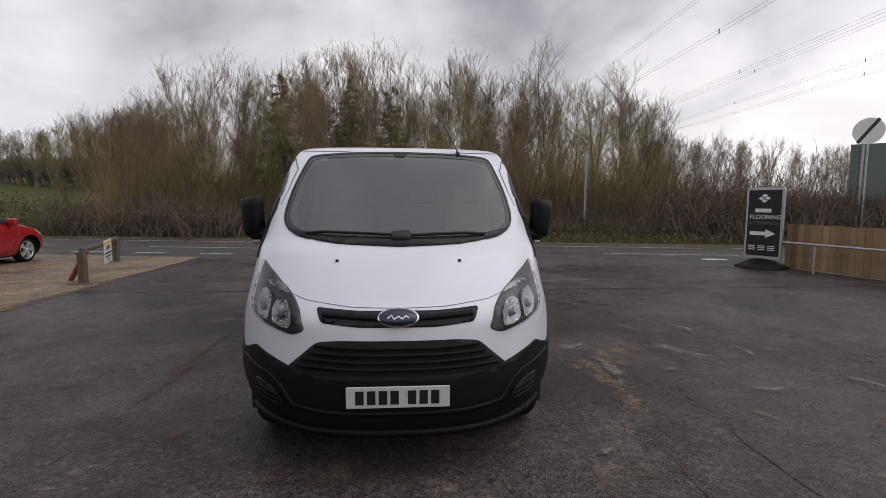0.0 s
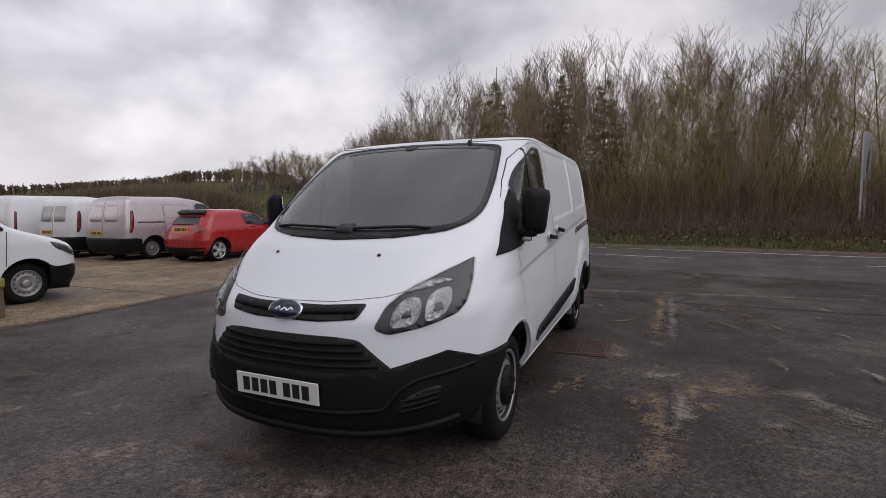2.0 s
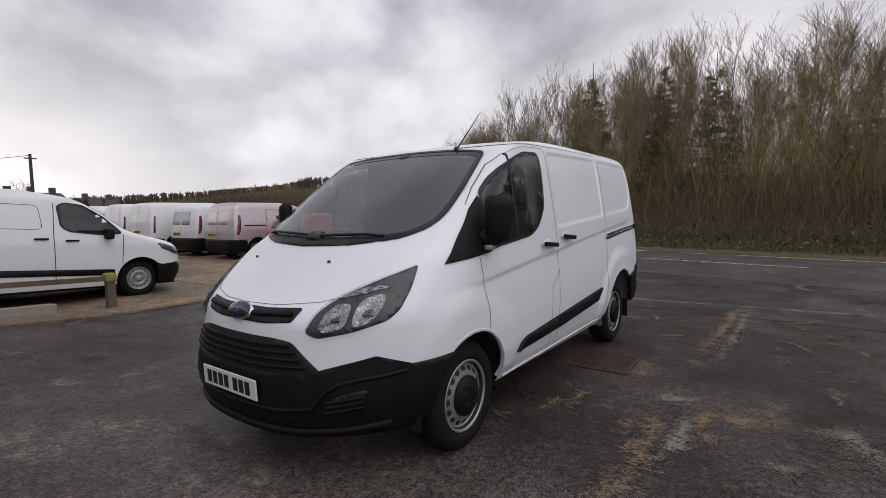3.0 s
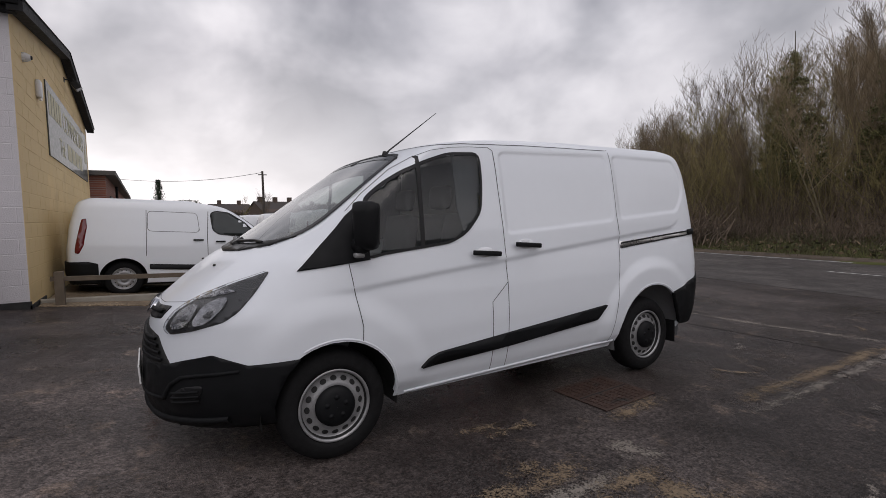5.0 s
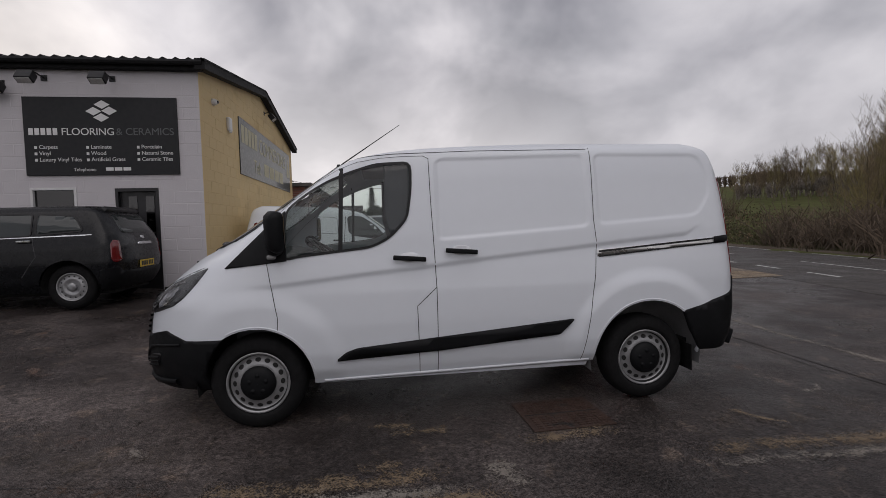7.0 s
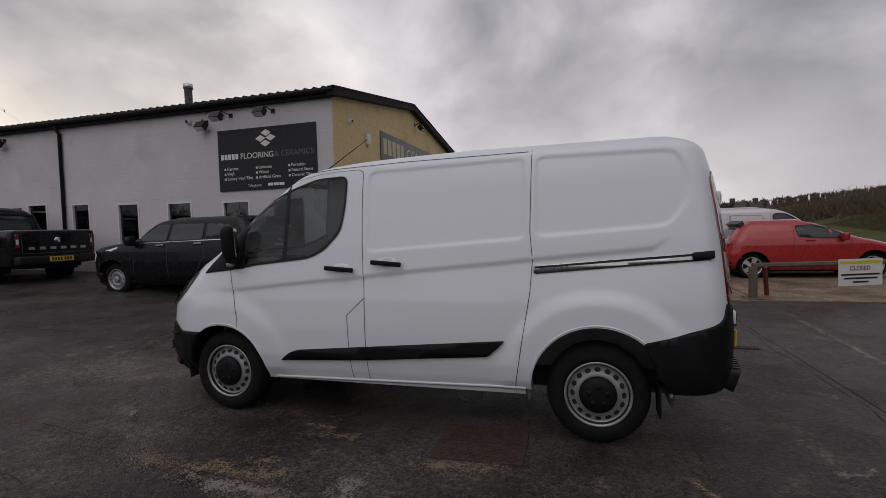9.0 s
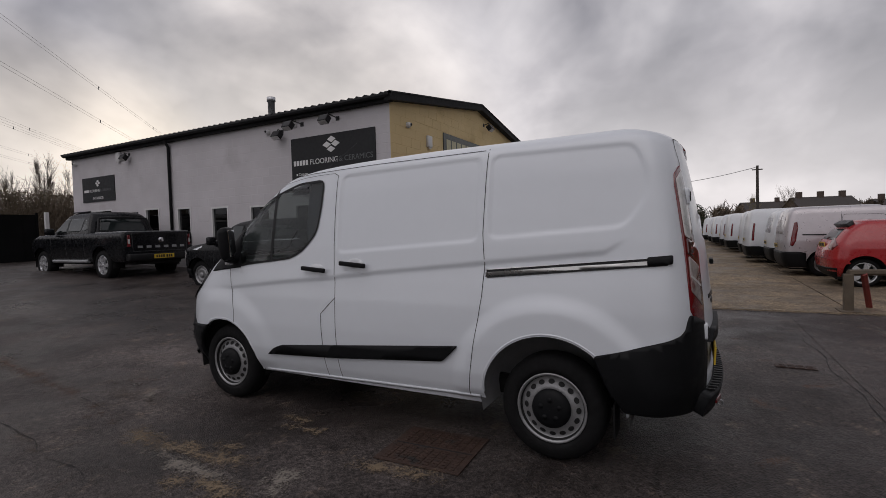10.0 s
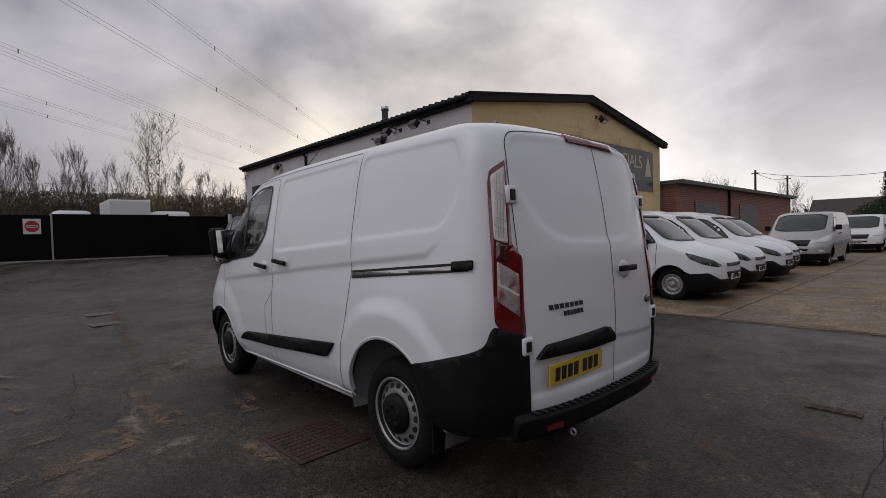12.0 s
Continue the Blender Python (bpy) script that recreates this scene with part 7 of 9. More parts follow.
z_off, taken = 0.0045, []
for label, tone, width, pts in (
        ("red-brown dusty joint running towards the gates", "red", 0.075, [(0.95, -8.6), (1.20, -5.0), (1.45, -2.2), (1.60, -1.1), (1.70, -0.4), (1.77, 0.2)]),
        ("flaking yellow paint along an old joint", "yellow", 0.075, [(1.73, -0.25), (1.79, 0.2), (1.79, 0.6), (1.78, 0.9), (1.75, 1.25)]),
        ("flaking white paint beside the joint", "white", 0.06, [(1.84, 0.36), (1.91, 0.75), (1.97, 1.38)]),
        ("pale flakes at the joint's end", "white", 0.07, [(1.66, 1.52), (1.80, 1.53), (2.02, 1.62)]),
        ("yellow wear below a crack", "yellow", 0.09, [(2.10, 1.30), (2.30, 1.42), (2.52, 1.50)]),
        ("pale wear below a crack", "white", 0.10, [(2.55, 1.46), (2.80, 1.48), (2.98, 1.22), (3.02, 0.85)]),
        ("pale flakes beside a crack", "faint", 0.09, [(2.32, 0.35), (2.26, -0.1), (2.20, -0.6), (2.16, -1.1)]),
        ("red-brown wear along a worn wheel line", "yellow", 0.055, [(1.78, 2.75), (1.80, 3.4), (1.83, 4.5), (1.88, 5.75)]),
        ("pale wear along a worn wheel line", "white", 0.04, [(1.93, 2.65), (1.97, 3.5), (1.99, 4.6), (1.98, 5.8)]),
        ("pale joint across the yard", "white", 0.05, [(-5.2, 5.88), (-2.84, 5.77), (-0.4, 5.62), (0.76, 5.65), (2.5, 5.85), (3.95, 6.07), (5.34, 6.31)]),
        ("pale wear near the road", "white", 0.05, [(2.70, 10.0), (2.64, 9.0), (2.57, 8.1), (2.94, 7.9), (3.3, 7.95)]),
        ("pale wear near the road", "faint", 0.16, [(0.8, 8.3), (1.2, 7.9), (1.1, 7.2), (0.9, 6.6)]),
        ("short yellow streak beside the sill", "yellow", 0.035, [(1.02, 0.76), (1.05, 0.95), (1.07, 1.16)]),
        ("short yellow streak beside the sill", "yellow", 0.035, [(1.19, 0.90), (1.18, 1.08), (1.17, 1.30)]),
        ("scattered yellow flakes in the yard", "yellow", 0.05, [(1.66, 0.72), (1.61, 0.98)]),
        ("scattered yellow flakes in the yard", "yellow", 0.06, [(2.06, 1.02), (2.03, 1.28), (2.02, 1.55)]),
        ("scattered yellow flakes in the yard", "yellow", 0.07, [(2.18, 0.92), (2.02, 1.05)]),
        ("scattered pale flakes in the yard", "white", 0.07, [(2.60, 0.76), (2.38, 0.82)]),
        ("scattered pale flakes in the yard", "faint", 0.30, [(2.4, 0.2), (2.7, 1.0), (2.6, 2.0)]),
        ("scattered pale flakes in the yard", "faint", 0.35, [(1.3, 0.1), (1.35, -1.0), (1.0, -2.0)]),
        ("scattered pale flakes in the yard", "faint", 0.35, [(1.2, 2.7), (1.5, 3.6), (1.1, 4.8)]),
        ("scattered pale flakes in the yard", "faint", 0.40, [(2.6, 3.2), (2.9, 4.6), (2.5, 5.6)]),
        ("yellow flakes beside the manhole", "yellow", 0.05, [(1.42, 1.75), (1.45, 2.1), (1.40, 2.45)]),
        ("red-brown dust along the repair's edge", "red", 0.06, [(-1.93, 0.3), (-1.96, 0.9), (-2.02, 1.6), (-1.95, 2.2)]),
        ("faint dust ahead of the van", "red", 0.06, [(-0.95, -0.88), (-0.45, -0.92), (0.1, -0.96)]),
        ("faint dust by the shop", "faint", 0.08, [(0.30, -2.6), (0.62, -2.0), (0.72, -1.65), (0.60, -1.55)]),
        ("faint pale scuffs in the yard", "faint", 0.45, [(3.4, -1.2), (4.6, 0.8), (4.8, 3.0)]),
        ("faint pale scuffs in the yard", "faint", 0.40, [(4.2, 4.6), (5.6, 5.6), (7.0, 6.0)]),
        ("faint pale scuffs in the yard", "faint", 0.40, [(-3.4, -2.4), (-4.0, 0.6), (-3.4, 3.0)]),
        ("pale dusty edge between tarmac and concrete", "yellow", 0.07, [(-5.5, -1.0), (-5.5, 3.0), (-5.55, 8.0)])):
    if width < 0.25:
        taken += [(q.x, q.y, width) for q in resample([(*p, 0) for p in pts], 0.15, False)]
    worn_trail("worn_patch", label, [pts], width * 1.55, tone, len(pts) * 3.7 + pts[0][0] * 5.1 + pts[0][1], z_off)
    z_off += 0.0003
rnd = random.Random(41)
for tone, label, n, width, (x0, x1, y0, y1) in (("yellow", "many small yellow-brown flakes over the yard", 26, 0.035, (0.9, 3.3, -2.2, 6.2)), ("white", "many small pale flakes over the yard", 22, 0.035, (1.0, 4.2, -2.0, 5.5)),
                                                ("red", "many small red-brown scuffs over the yard", 70, 0.09, (-3.5, 3.2, -3.2, 5.8)), ("faint", "faint dusty scuffs over the yard", 40, 0.20, (-4.6, 6.5, -6.0, 7.0))):
    lines = []
    for k in range(n):
        x, y, a = rnd.uniform(x0, x1), rnd.uniform(y0, y1), rnd.choice((1.5708, 1.5708, 1.5708, 0.1)) + rnd.gauss(0, 0.2)
        if -0.9 < x < 0.95 and -0.9 < y < 3.8:
            continue
        l = rnd.uniform(0.12, 0.45) * (1 + 3 * width)
        if any(math.hypot(x + 0.5 * l * math.cos(a) - u, y + 0.5 * l * math.sin(a) - v) < 0.5 * l + 1.2 * width + 1.6 * w for u, v, w in taken):
            continue
        taken.append((x + 0.5 * l * math.cos(a), y + 0.5 * l * math.sin(a), width))
        lines.append([(x, y), (x + 0.5 * l * math.cos(a), y + 0.5 * l * math.sin(a)), (x + l * math.cos(a + 0.3), y + l * math.sin(a + 0.3))])
    worn_trail("worn_flakes", label, lines, width, tone, n * 1.7, z_off)
    z_off += 0.012
for k, (pts, w) in enumerate((([(-1.93, 2.9), (-2.02, 1.5), (-1.93, 0.46), (-1.92, -0.58), (-2.2, -0.62), (-3.4, -0.72)], 0.007), ([(2.06, 1.37), (2.30, 1.52), (2.60, 1.60), (2.86, 1.56), (2.92, 1.1), (2.75, 0.9)], 0.009), ([(2.30, 0.35), (2.24, -0.2), (2.17, -0.6), (2.14, -1.2)], 0.009),
                              ([(1.55, -1.2), (1.68, -0.2), (1.80, 0.5)], 0.006), ([(-3.5, 4.9), (-1.0, 4.95), (0.6, 4.9)], 0.007), ([(-5.4, -3.0), (-2.0, -4.8), (1.6, -5.6), (5.0, -6.2)], 0.006), ([(2.6, -5.0), (2.3, -9.0), (2.8, -14.0)], 0.006))):
    crack("tarmac_crack", pts, w, k + 20)


def make_grating(x, y, sx, sy, turn, mat, name, label, bars):
    g = thing(name, label, "drain cover", pose(x, y, ground_z(x, y) + 0.004, 0, 0, turn))
    part("frame", prism([(-sx / 2, -sy / 2), (sx / 2, -sy / 2), (sx / 2, sy / 2), (-sx / 2, sy / 2)], 0.0, 0.006, "z"), mat, g)
    for half in (-1, 1):
        for k in range(bars):
            for j in range(6):
                cx = half * sx / 4 - sx * 0.2 + sx * 0.4 * (j + 0.5) / 6
                cy = -sy * 0.44 + sy * 0.88 * (k + 0.5) / bars
                part("raised_stud", box((cx - sx * 0.024, cy - sy * 0.30 / bars, 0.006), (cx + sx * 0.024, cy + sy * 0.30 / bars, 0.0105)), mat, g)
    part("middle_gap", box((-0.006, -sy * 0.47, 0.006), (0.006, sy * 0.47, 0.0075)), CRACK, g)
    return g


RUST = material("rusty_iron", (0.060, 0.036, 0.028), 0.6, metal=0.2, vary=0.3, scale=12, grain=90, bump=0.4, second=(0.03, 0.026, 0.024), second_scale=7)
GRATE_GREY = material("worn_grey_iron", (0.17, 0.16, 0.15), 0.55, metal=0.4, vary=0.3, scale=14, grain=80, bump=0.3)
make_grating(1.07, 2.17, 0.53, 0.60, 2, RUST, "manhole_cover", "rusty square iron manhole cover in the tarmac", 9)
make_grating(1.46, -4.05, 0.40, 0.34, 5, GRATE_GREY, "drain_grate", "small grey iron drain grate in the yard", 6)
make_grating(1.40, -5.20, 0.40, 0.34, 5, GRATE_GREY, "drain_grate", "small grey iron drain grate in the yard", 6)
make_grating(-1.98, 4.6, 0.12, 0.34, 0, RUST, "drain_slot", "small worn iron cover in the tarmac", 4)


def road_line(name, label, off, x0, x1, dash, gap, width):
    bm = bmesh.new()
    x = x0
    while x < x1:
        n = max(1, int(dash / 1.0))
        rows = []
        for k in range(n + 1):
            xx = x + dash * k / n
            y = road_far_edge(xx) + off
            rows.append((bm.verts.new((xx, y - width / 2, 0.0125)), bm.verts.new((xx, y + width / 2, 0.0125))))
        for u, v in zip(rows, rows[1:]):
            bm.faces.new((u[0], v[0], v[1], u[1]))
        x += dash + gap
    tagged(link(name, bm, PAINT_LINE), label, "road marking", kind="structure")


road_line("trim_far_line", "worn white edge line along the verge", -0.32, -100, 80, 6.0, 0.0, 0.10)
road_line("trim_centre_line", "worn white centre dashes", -2.8, -90, 70, 4.0, 3.4, 0.085)
road_line("trim_near_line", "worn white dashes across the yard mouth", -4.7, -40, -4.2, 1.0, 1.0, 0.12)
oval = bmesh.new()
oval.faces.new([oval.verts.new((8.7 + 0.38 * math.cos(q), 9.42 + 0.20 * math.sin(q), 0.0165)) for q in (2 * math.pi * k / 20 for k in range(20))])
tagged(link("trim_oval_mark", oval, PAINT_LINE), "worn white oval mark at the yard mouth", "road marking", kind="structure")
VERGE_SOIL = material("muddy_verge_soil", (0.075, 0.056, 0.040), 0.9, vary=0.4, scale=3, grain=30, bump=0.8)
soil = bmesh.new()
for k in range(150):
    x = -90 + k * 1.0
    p = [(x, road_far_edge(x) - 0.03 + 0.08 * noise.noise(Vector((x * 0.9, 1, 0)))), (x + 1.0, road_far_edge(x + 1.0) - 0.03 + 0.08 * noise.noise(Vector((x * 0.9 + 0.9, 1, 0))))]
    q = [(a, b + 0.34) for a, b in p]
    rise = [0.05 + 0.04 * noise.noise(Vector((v * 0.7, 5, 0))) for v in (x, x + 1.0)]
    v = [soil.verts.new(c) for c in ((*p[0], 0.004), (*p[1], 0.004), (p[1][0], p[1][1] + 0.08, rise[1]), (p[0][0], p[0][1] + 0.08, rise[0]), (*q[1], 0.10), (*q[0], 0.10))]
    soil.faces.new((v[0], v[1], v[2], v[3]))
    soil.faces.new((v[3], v[2], v[4], v[5]))
tagged(link("soil_edge", soil, VERGE_SOIL), "low muddy soil edge along the grass verge", "soil", kind="stuff")

# ---- barriers, boards and fences ----
WOOD = material("weathered_wood", (0.11, 0.085, 0.06), 0.8, vary=0.25, scale=5, grain=70, bump=0.4)
RED_WOOD = material("faded_red_paint", (0.20, 0.035, 0.028), 0.7, vary=0.25, scale=5)
FENCE_WOOD = material("tan_fence_wood", (0.26, 0.175, 0.095), 0.75, vary=0.2, scale=4, grain=60, bump=0.3, per_object=0.22)
BLACK_BOARD = material("black_gate_sheet", (0.006, 0.006, 0.0065), 0.85, vary=0.25, scale=0.8, spec=0.1)


def make_barrier():
    b = thing("yard_barrier", "low wooden barrier rail with a red brace", "barrier", pose(0.35, 0.2, 0))
    part("rail", tube([(-6.17, 5.65, 0.62), (-6.85, 7.4, 0.60), (-7.6, 9.2, 0.60)], 0.05, 6), WOOD, b)
    part("post", box((-6.23, 5.59, 0.0), (-6.11, 5.71, 0.60), 0.01), WOOD, b)
    part("post", box((-7.66, 9.14, 0.0), (-7.54, 9.26, 0.58), 0.01), WOOD, b)
    part("brace", tube([(-6.63, 6.02, 0.02), (-6.21, 5.85, 0.60)], 0.045, 6), RED_WOOD, b, "faded red brace")
    part("foot", box((-6.37, 5.52, 0.0), (-5.97, 5.80, 0.03)), WOOD, b)
    s = thing("closed_sign", "white notice board hung on the barrier", "sign", pose(-6.56, 7.8, 0.45, 0, 0, 112))
    part("board", box((-0.45, -0.05, -0.27), (0.45, -0.035, 0.23), 0.004), PLATE_WHITE, s)

    def at(x, z):
        return Matrix(((1, 0, 0, x), (0, 0, -1, -0.052), (0, 1, 0, z), (0, 0, 0, 1)))
    words(s, "CLOSED", 0.115, at(-0.23, 0.02), RED_WOOD)
    part("name_bar", box((-0.42, -0.055, 0.145), (0.42, -0.05, 0.195)), STICKER, s)
    for k, (a, z) in enumerate(((0.40, -0.06), (0.34, -0.13), (0.16, -0.20))):
        part("text_bar", box((-a, -0.055, z - 0.015), (a, -0.05, z + 0.015)), INK, s)


make_barrier()


def make_low_rail():
    b = thing("low_rail_fence", "low weathered timber rail beside the parked vans", "fence")
    z = ground_z
    part("post", box((-6.28, 0.52, 0.0), (-6.16, 0.64, 0.52), 0.01), WOOD, b)
    part("post", box((-5.75, -2.15, 0.1), (-5.63, -2.03, 0.75), 0.01), WOOD, b)
    part("rail", tube([(-6.22, 0.62, 0.47), (-5.70, -2.2, 0.64)], 0.05, 4), WOOD, b)
    part("rag", box((-6.30, 0.50, 0.42), (-6.14, 0.66, 0.56), 0.03), material("lichen_yellow_cloth", (0.22, 0.22, 0.05), 0.9, vary=0.2), b, "yellow cloth over the post", True)
    k = thing("kerb_timber", "pale timber baulk lying at the yard edge", "timber")
    part("baulk", box((-0.08, -1.15, 0.0), (0.08, 1.15, 0.14), 0.012), material("pale_timber", (0.30, 0.28, 0.24), 0.8, vary=0.15), k)
    k.matrix_world = pose(-6.15, -1.25, 0.10, -3.5, 0, 10)


make_low_rail()


def make_pavement_sign():
    """The swinging forecourt board on its dark base."""
    b = thing("forecourt_sign", "grey framed swing sign with a dark printed panel", "sign", pose(8.8, 7.75, 0.0, 0, 0, -64))
    part("base", lathe([(0.001, 0.24), (0.22, 0.22), (0.46, 0.10), (0.58, 0.03), (0.58, 0.0)], 24, "z"), BLACK_PLASTIC, b, smooth=True)
    fr = rounded([(-0.42, 0.22), (0.42, 0.22), (0.42, 1.97), (-0.42, 1.97)], 0.07)
    part("frame", prism(fr, -0.035, 0.035, "y"), METAL_GREY, b, "grey frame")
    pn = part("panel", box((-0.37, -0.045, 0.30), (0.37, -0.034, 1.90)), SIGN_BLACK, b, "dark printed panel")
    part("panel_back", box((-0.37, 0.034, 0.30), (0.37, 0.045, 1.90)), SIGN_BLACK, b)

    def at(x, z):
        return Matrix(((1, 0, 0, x), (0, 0, -1, -0.046), (0, 1, 0, z), (0, 0, 0, 1)))

    def flat(a, c):
        return Matrix.Translation((a, -0.047, 1.70 + c))
    logo(b, flat, 0.22)
    part("name_bar", box((-0.20, -0.05, 1.36), (0.16, -0.044, 1.45)), SIGN_WHITE, b)
    words(b, "FLOORING", 0.145, at(-0.33, 1.20), SIGN_WHITE)
    words(b, "& CERAMICS", 0.12, at(-0.34, 1.06), SIGN_GREY)
    part("arrow", prism([(-0.30, 0.80), (0.06, 0.80), (0.06, 0.74), (0.28, 0.845), (0.06, 0.95), (0.06, 0.89), (-0.30, 0.89)], -0.05, -0.044, "y"), SIGN_WHITE, b, "white arrow")
    for k in range(3):
        for j in range(3):
            part("text_bar", box((-0.32 + k * 0.22, -0.05, 0.44 + j * 0.045), (-0.16 + k * 0.22, -0.044, 0.46 + j * 0.045)), SIGN_WHITE, b)
    for x in (-0.2, 0.2):
        part("spring", tube([(x, 0, 0.08), (x, 0, 0.24)], 0.03), METAL_GREY, b)


make_pavement_sign()


def make_board_fence():
    """The close-board fence and tube rail on the right of the yard mouth."""
    f = thing("board_fence", "tan close-board timber fence beside the yard mouth", "fence")
    p0, p1 = Vector((9.40, 7.75, 0)), Vector((11.2, -1.5, 0))
    d = (p1 - p0).normalized()
    n = int((p1 - p0).length / 0.145)
    rnd = random.Random(2)
    for k in range(n):
        c = p0 + d * (0.145 * (k + 0.5))
        b = part("board", box((-0.068, -0.011, 0.02), (0.068, 0.011, 1.07 + rnd.uniform(-0.015, 0.015)), 0.003), FENCE_WOOD, f)
        b.matrix_local = pose(c.x, c.y, 0, 0, rnd.uniform(-0.6, 0.6), math.degrees(math.atan2(d.y, d.x)))
    for z in (0.3, 0.85):
        part("rail", tube([p0 + Vector((0.05, 0.03, z)), p1 + Vector((0.05, 0.03, z))], 0.04, 4), FENCE_WOOD, f)
    r = thing("tube_rail", "galvanised tube rail in front of a timber fence", "rail")
    q0, q1 = Vector((8.98, 7.5, 0)), Vector((10.4, -1.5, 0))
    part("rail", tube([q0 + Vector((0, 0, 0.66)), q1 + Vector((0, 0, 0.66))], 0.025), METAL_GREY, r)
    for t in (0.1, 0.4, 0.7, 0.98):
        c = q0.lerp(q1, t)
        part("post", tube([c, c + Vector((0, 0, 0.66))], 0.022), METAL_GREY, r)


make_board_fence()


def make_gates():
    """The black sheeted gates and fence at the yard's far end."""
    y, zb, zt = -19.5, 0.72, 2.66
    g = thing("sheeted_gates", "tall black sheeted gates closing the yard", "gate")
    xs = [-5.6, -3.0, 1.15, 5.4, 9.6, 13.5]
    for k, (a, b) in enumerate(zip(xs, xs[1:])):
        panel = part("gate_panel", box((a + 0.03, y - 0.03, zb + 0.08), (b - 0.03, y, zt - 0.05 + 0.05 * (k % 2)), 0.005), BLACK_BOARD, g, "black sheet panel")
        for q in range(int((b - a) / 0.9)):
            xx = a + 0.45 + q * 0.9
            part("seam", box((xx - 0.008, y, zb + 0.1), (xx + 0.008, y + 0.008, zt - 0.08)), BLACK_BOARD, panel)
        part("bottom_rail", box((a + 0.05, y + 0.0, zb + 0.05), (b - 0.05, y + 0.03, zb + 0.10)), METAL_GREY if k in (1, 2) else BLACK_BOARD, g)
    for x in xs:
        part("gate_post", box((x - 0.03, y - 0.06, zb - 0.2), (x + 0.03, y + 0.04, zt + 0.04)), METAL_GREY if x == 1.15 else BLACK_BOARD, g)
    s = thing("no_entry_sign", "white square sign with a red no-entry disc", "sign", pose(1.75, y + 0.02, 2.16))
    part("board", box((-0.27, 0.0, -0.30), (0.27, 0.012, 0.30), 0.003), PLATE_WHITE, s)
    part("disc", lathe([(0.001, 0.016), (0.225, 0.016), (0.225, 0.01)], 28, "y"), RED_SIGN, s)
    part("bar", box((-0.175, 0.014, -0.045), (0.175, 0.02, 0.045)), PLATE_WHITE, s)
    for k in range(4):
        part("text_bar", box((-0.16 + k * 0.085, 0.019, -0.02), (-0.10 + k * 0.085, 0.023, 0.02)), INK, s)
    w = thing("white_gate_post", "short white post at the shop corner", "post", pose(-5.05, -17.4, 0.7))
    part("post", box((-0.06, -0.06, 0), (0.06, 0.06, 1.9), 0.02), FRAME_WHITE, w)


RED_SIGN = material("red_sign_face", (0.40, 0.02, 0.02), 0.4, vary=0.1)
make_gates()

# vehicle tops behind the gates
for k, (x, y, w, l, h) in enumerate(((-2.2, -24.8, 1.8, 3.0, 3.60), (0.1, -25.5, 1.5, 4.0, 3.04), (3.9, -25.5, 1.7, 4.0, 3.0), (-4.3, -26.5, 1.9, 4.6, 3.10), (7.2, -24.5, 2.0, 5.0, 3.55))):
    v = thing("box_van" if k == 0 else "parked_van_roof", "white van body standing behind the black gates", "van", pose(x, y, 0.9))
    part("body", box((-w / 2, -l / 2, 0.3), (w / 2, l / 2, h - 0.9), 0.06 if k == 0 else 0.25), WHITE_DULL, v, smooth=k > 0)
    part("underbody", box((-w / 2 + 0.1, -l / 2, 0), (w / 2 - 0.1, l / 2, 0.3)), UNDER, v)
make_vehicle("edge_van", "silver van parked by the gates", "van", SILVER, COMPACT, pose(6.6, -12.5, 0.45, 0, 0, 150))


def make_brick_shed():
    """The low brick building beyond the yellow gable."""
    BRICK = brick_material()
    b = thing("brick_building", "low red brick outbuilding with a sheet roof", "building")
    z0, z1 = 0.2, 3.1
    part("wall", box((-33, -7.0, z0 - 0.5), (-15.9, -2.0, z1)), BRICK, b, "red brick wall")
    part("roof", prism([(-33.3, z1), (-33.3, z1 + 0.14), (-15.7, z1 + 0.14), (-15.7, z1)], -7.3, -1.7, "y"), material("grey_sheet_roof", (0.10, 0.095, 0.09), 0.7, vary=0.15), b)
    for x in (-19.0, -24.5):
        part("shutter_door", box((x - 1.4, -1.99, z0), (x + 1.4, -1.95, 2.5)), material("grey_shutter", (0.12, 0.12, 0.12), 0.6, vary=0.1), b)
    part("downpipe", tube([(-21.6, -1.94, z1), (-21.6, -1.94, 0.1)], 0.05), ROOF_BLACK, b)


def brick_material():
    m = material("red_brick", (0.19, 0.065, 0.04), 0.85, vary=0.2)
    nt = m.node_tree
    br, tc = nt.nodes.new("ShaderNodeTexBrick"), nt.nodes.new("ShaderNodeTexCoord")
    br.inputs["Color1"].default_value, br.inputs["Color2"].default_value, br.inputs["Mortar"].default_value = (0.27, 0.10, 0.066, 1), (0.19, 0.072, 0.052, 1), (0.27, 0.23, 0.20, 1)
    br.inputs["Scale"].default_value, br.inputs["Brick Width"].default_value, br.inputs["Row Height"].default_value, br.inputs["Mortar Size"].default_value = 1.0, 0.225, 0.075, 0.008
    mp = nt.nodes.new("ShaderNodeMapping")
    mp.inputs["Rotation"].default_value = (radians(90), 0, 0)
    nt.links.new(tc.outputs["Object"], mp.inputs[0])
    nt.links.new(mp.outputs[0], br.inputs["Vector"])
    nt.links.new(br.outputs["Color"], nt.nodes["Principled BSDF"].inputs["Base Color"])
    return m


make_brick_shed()


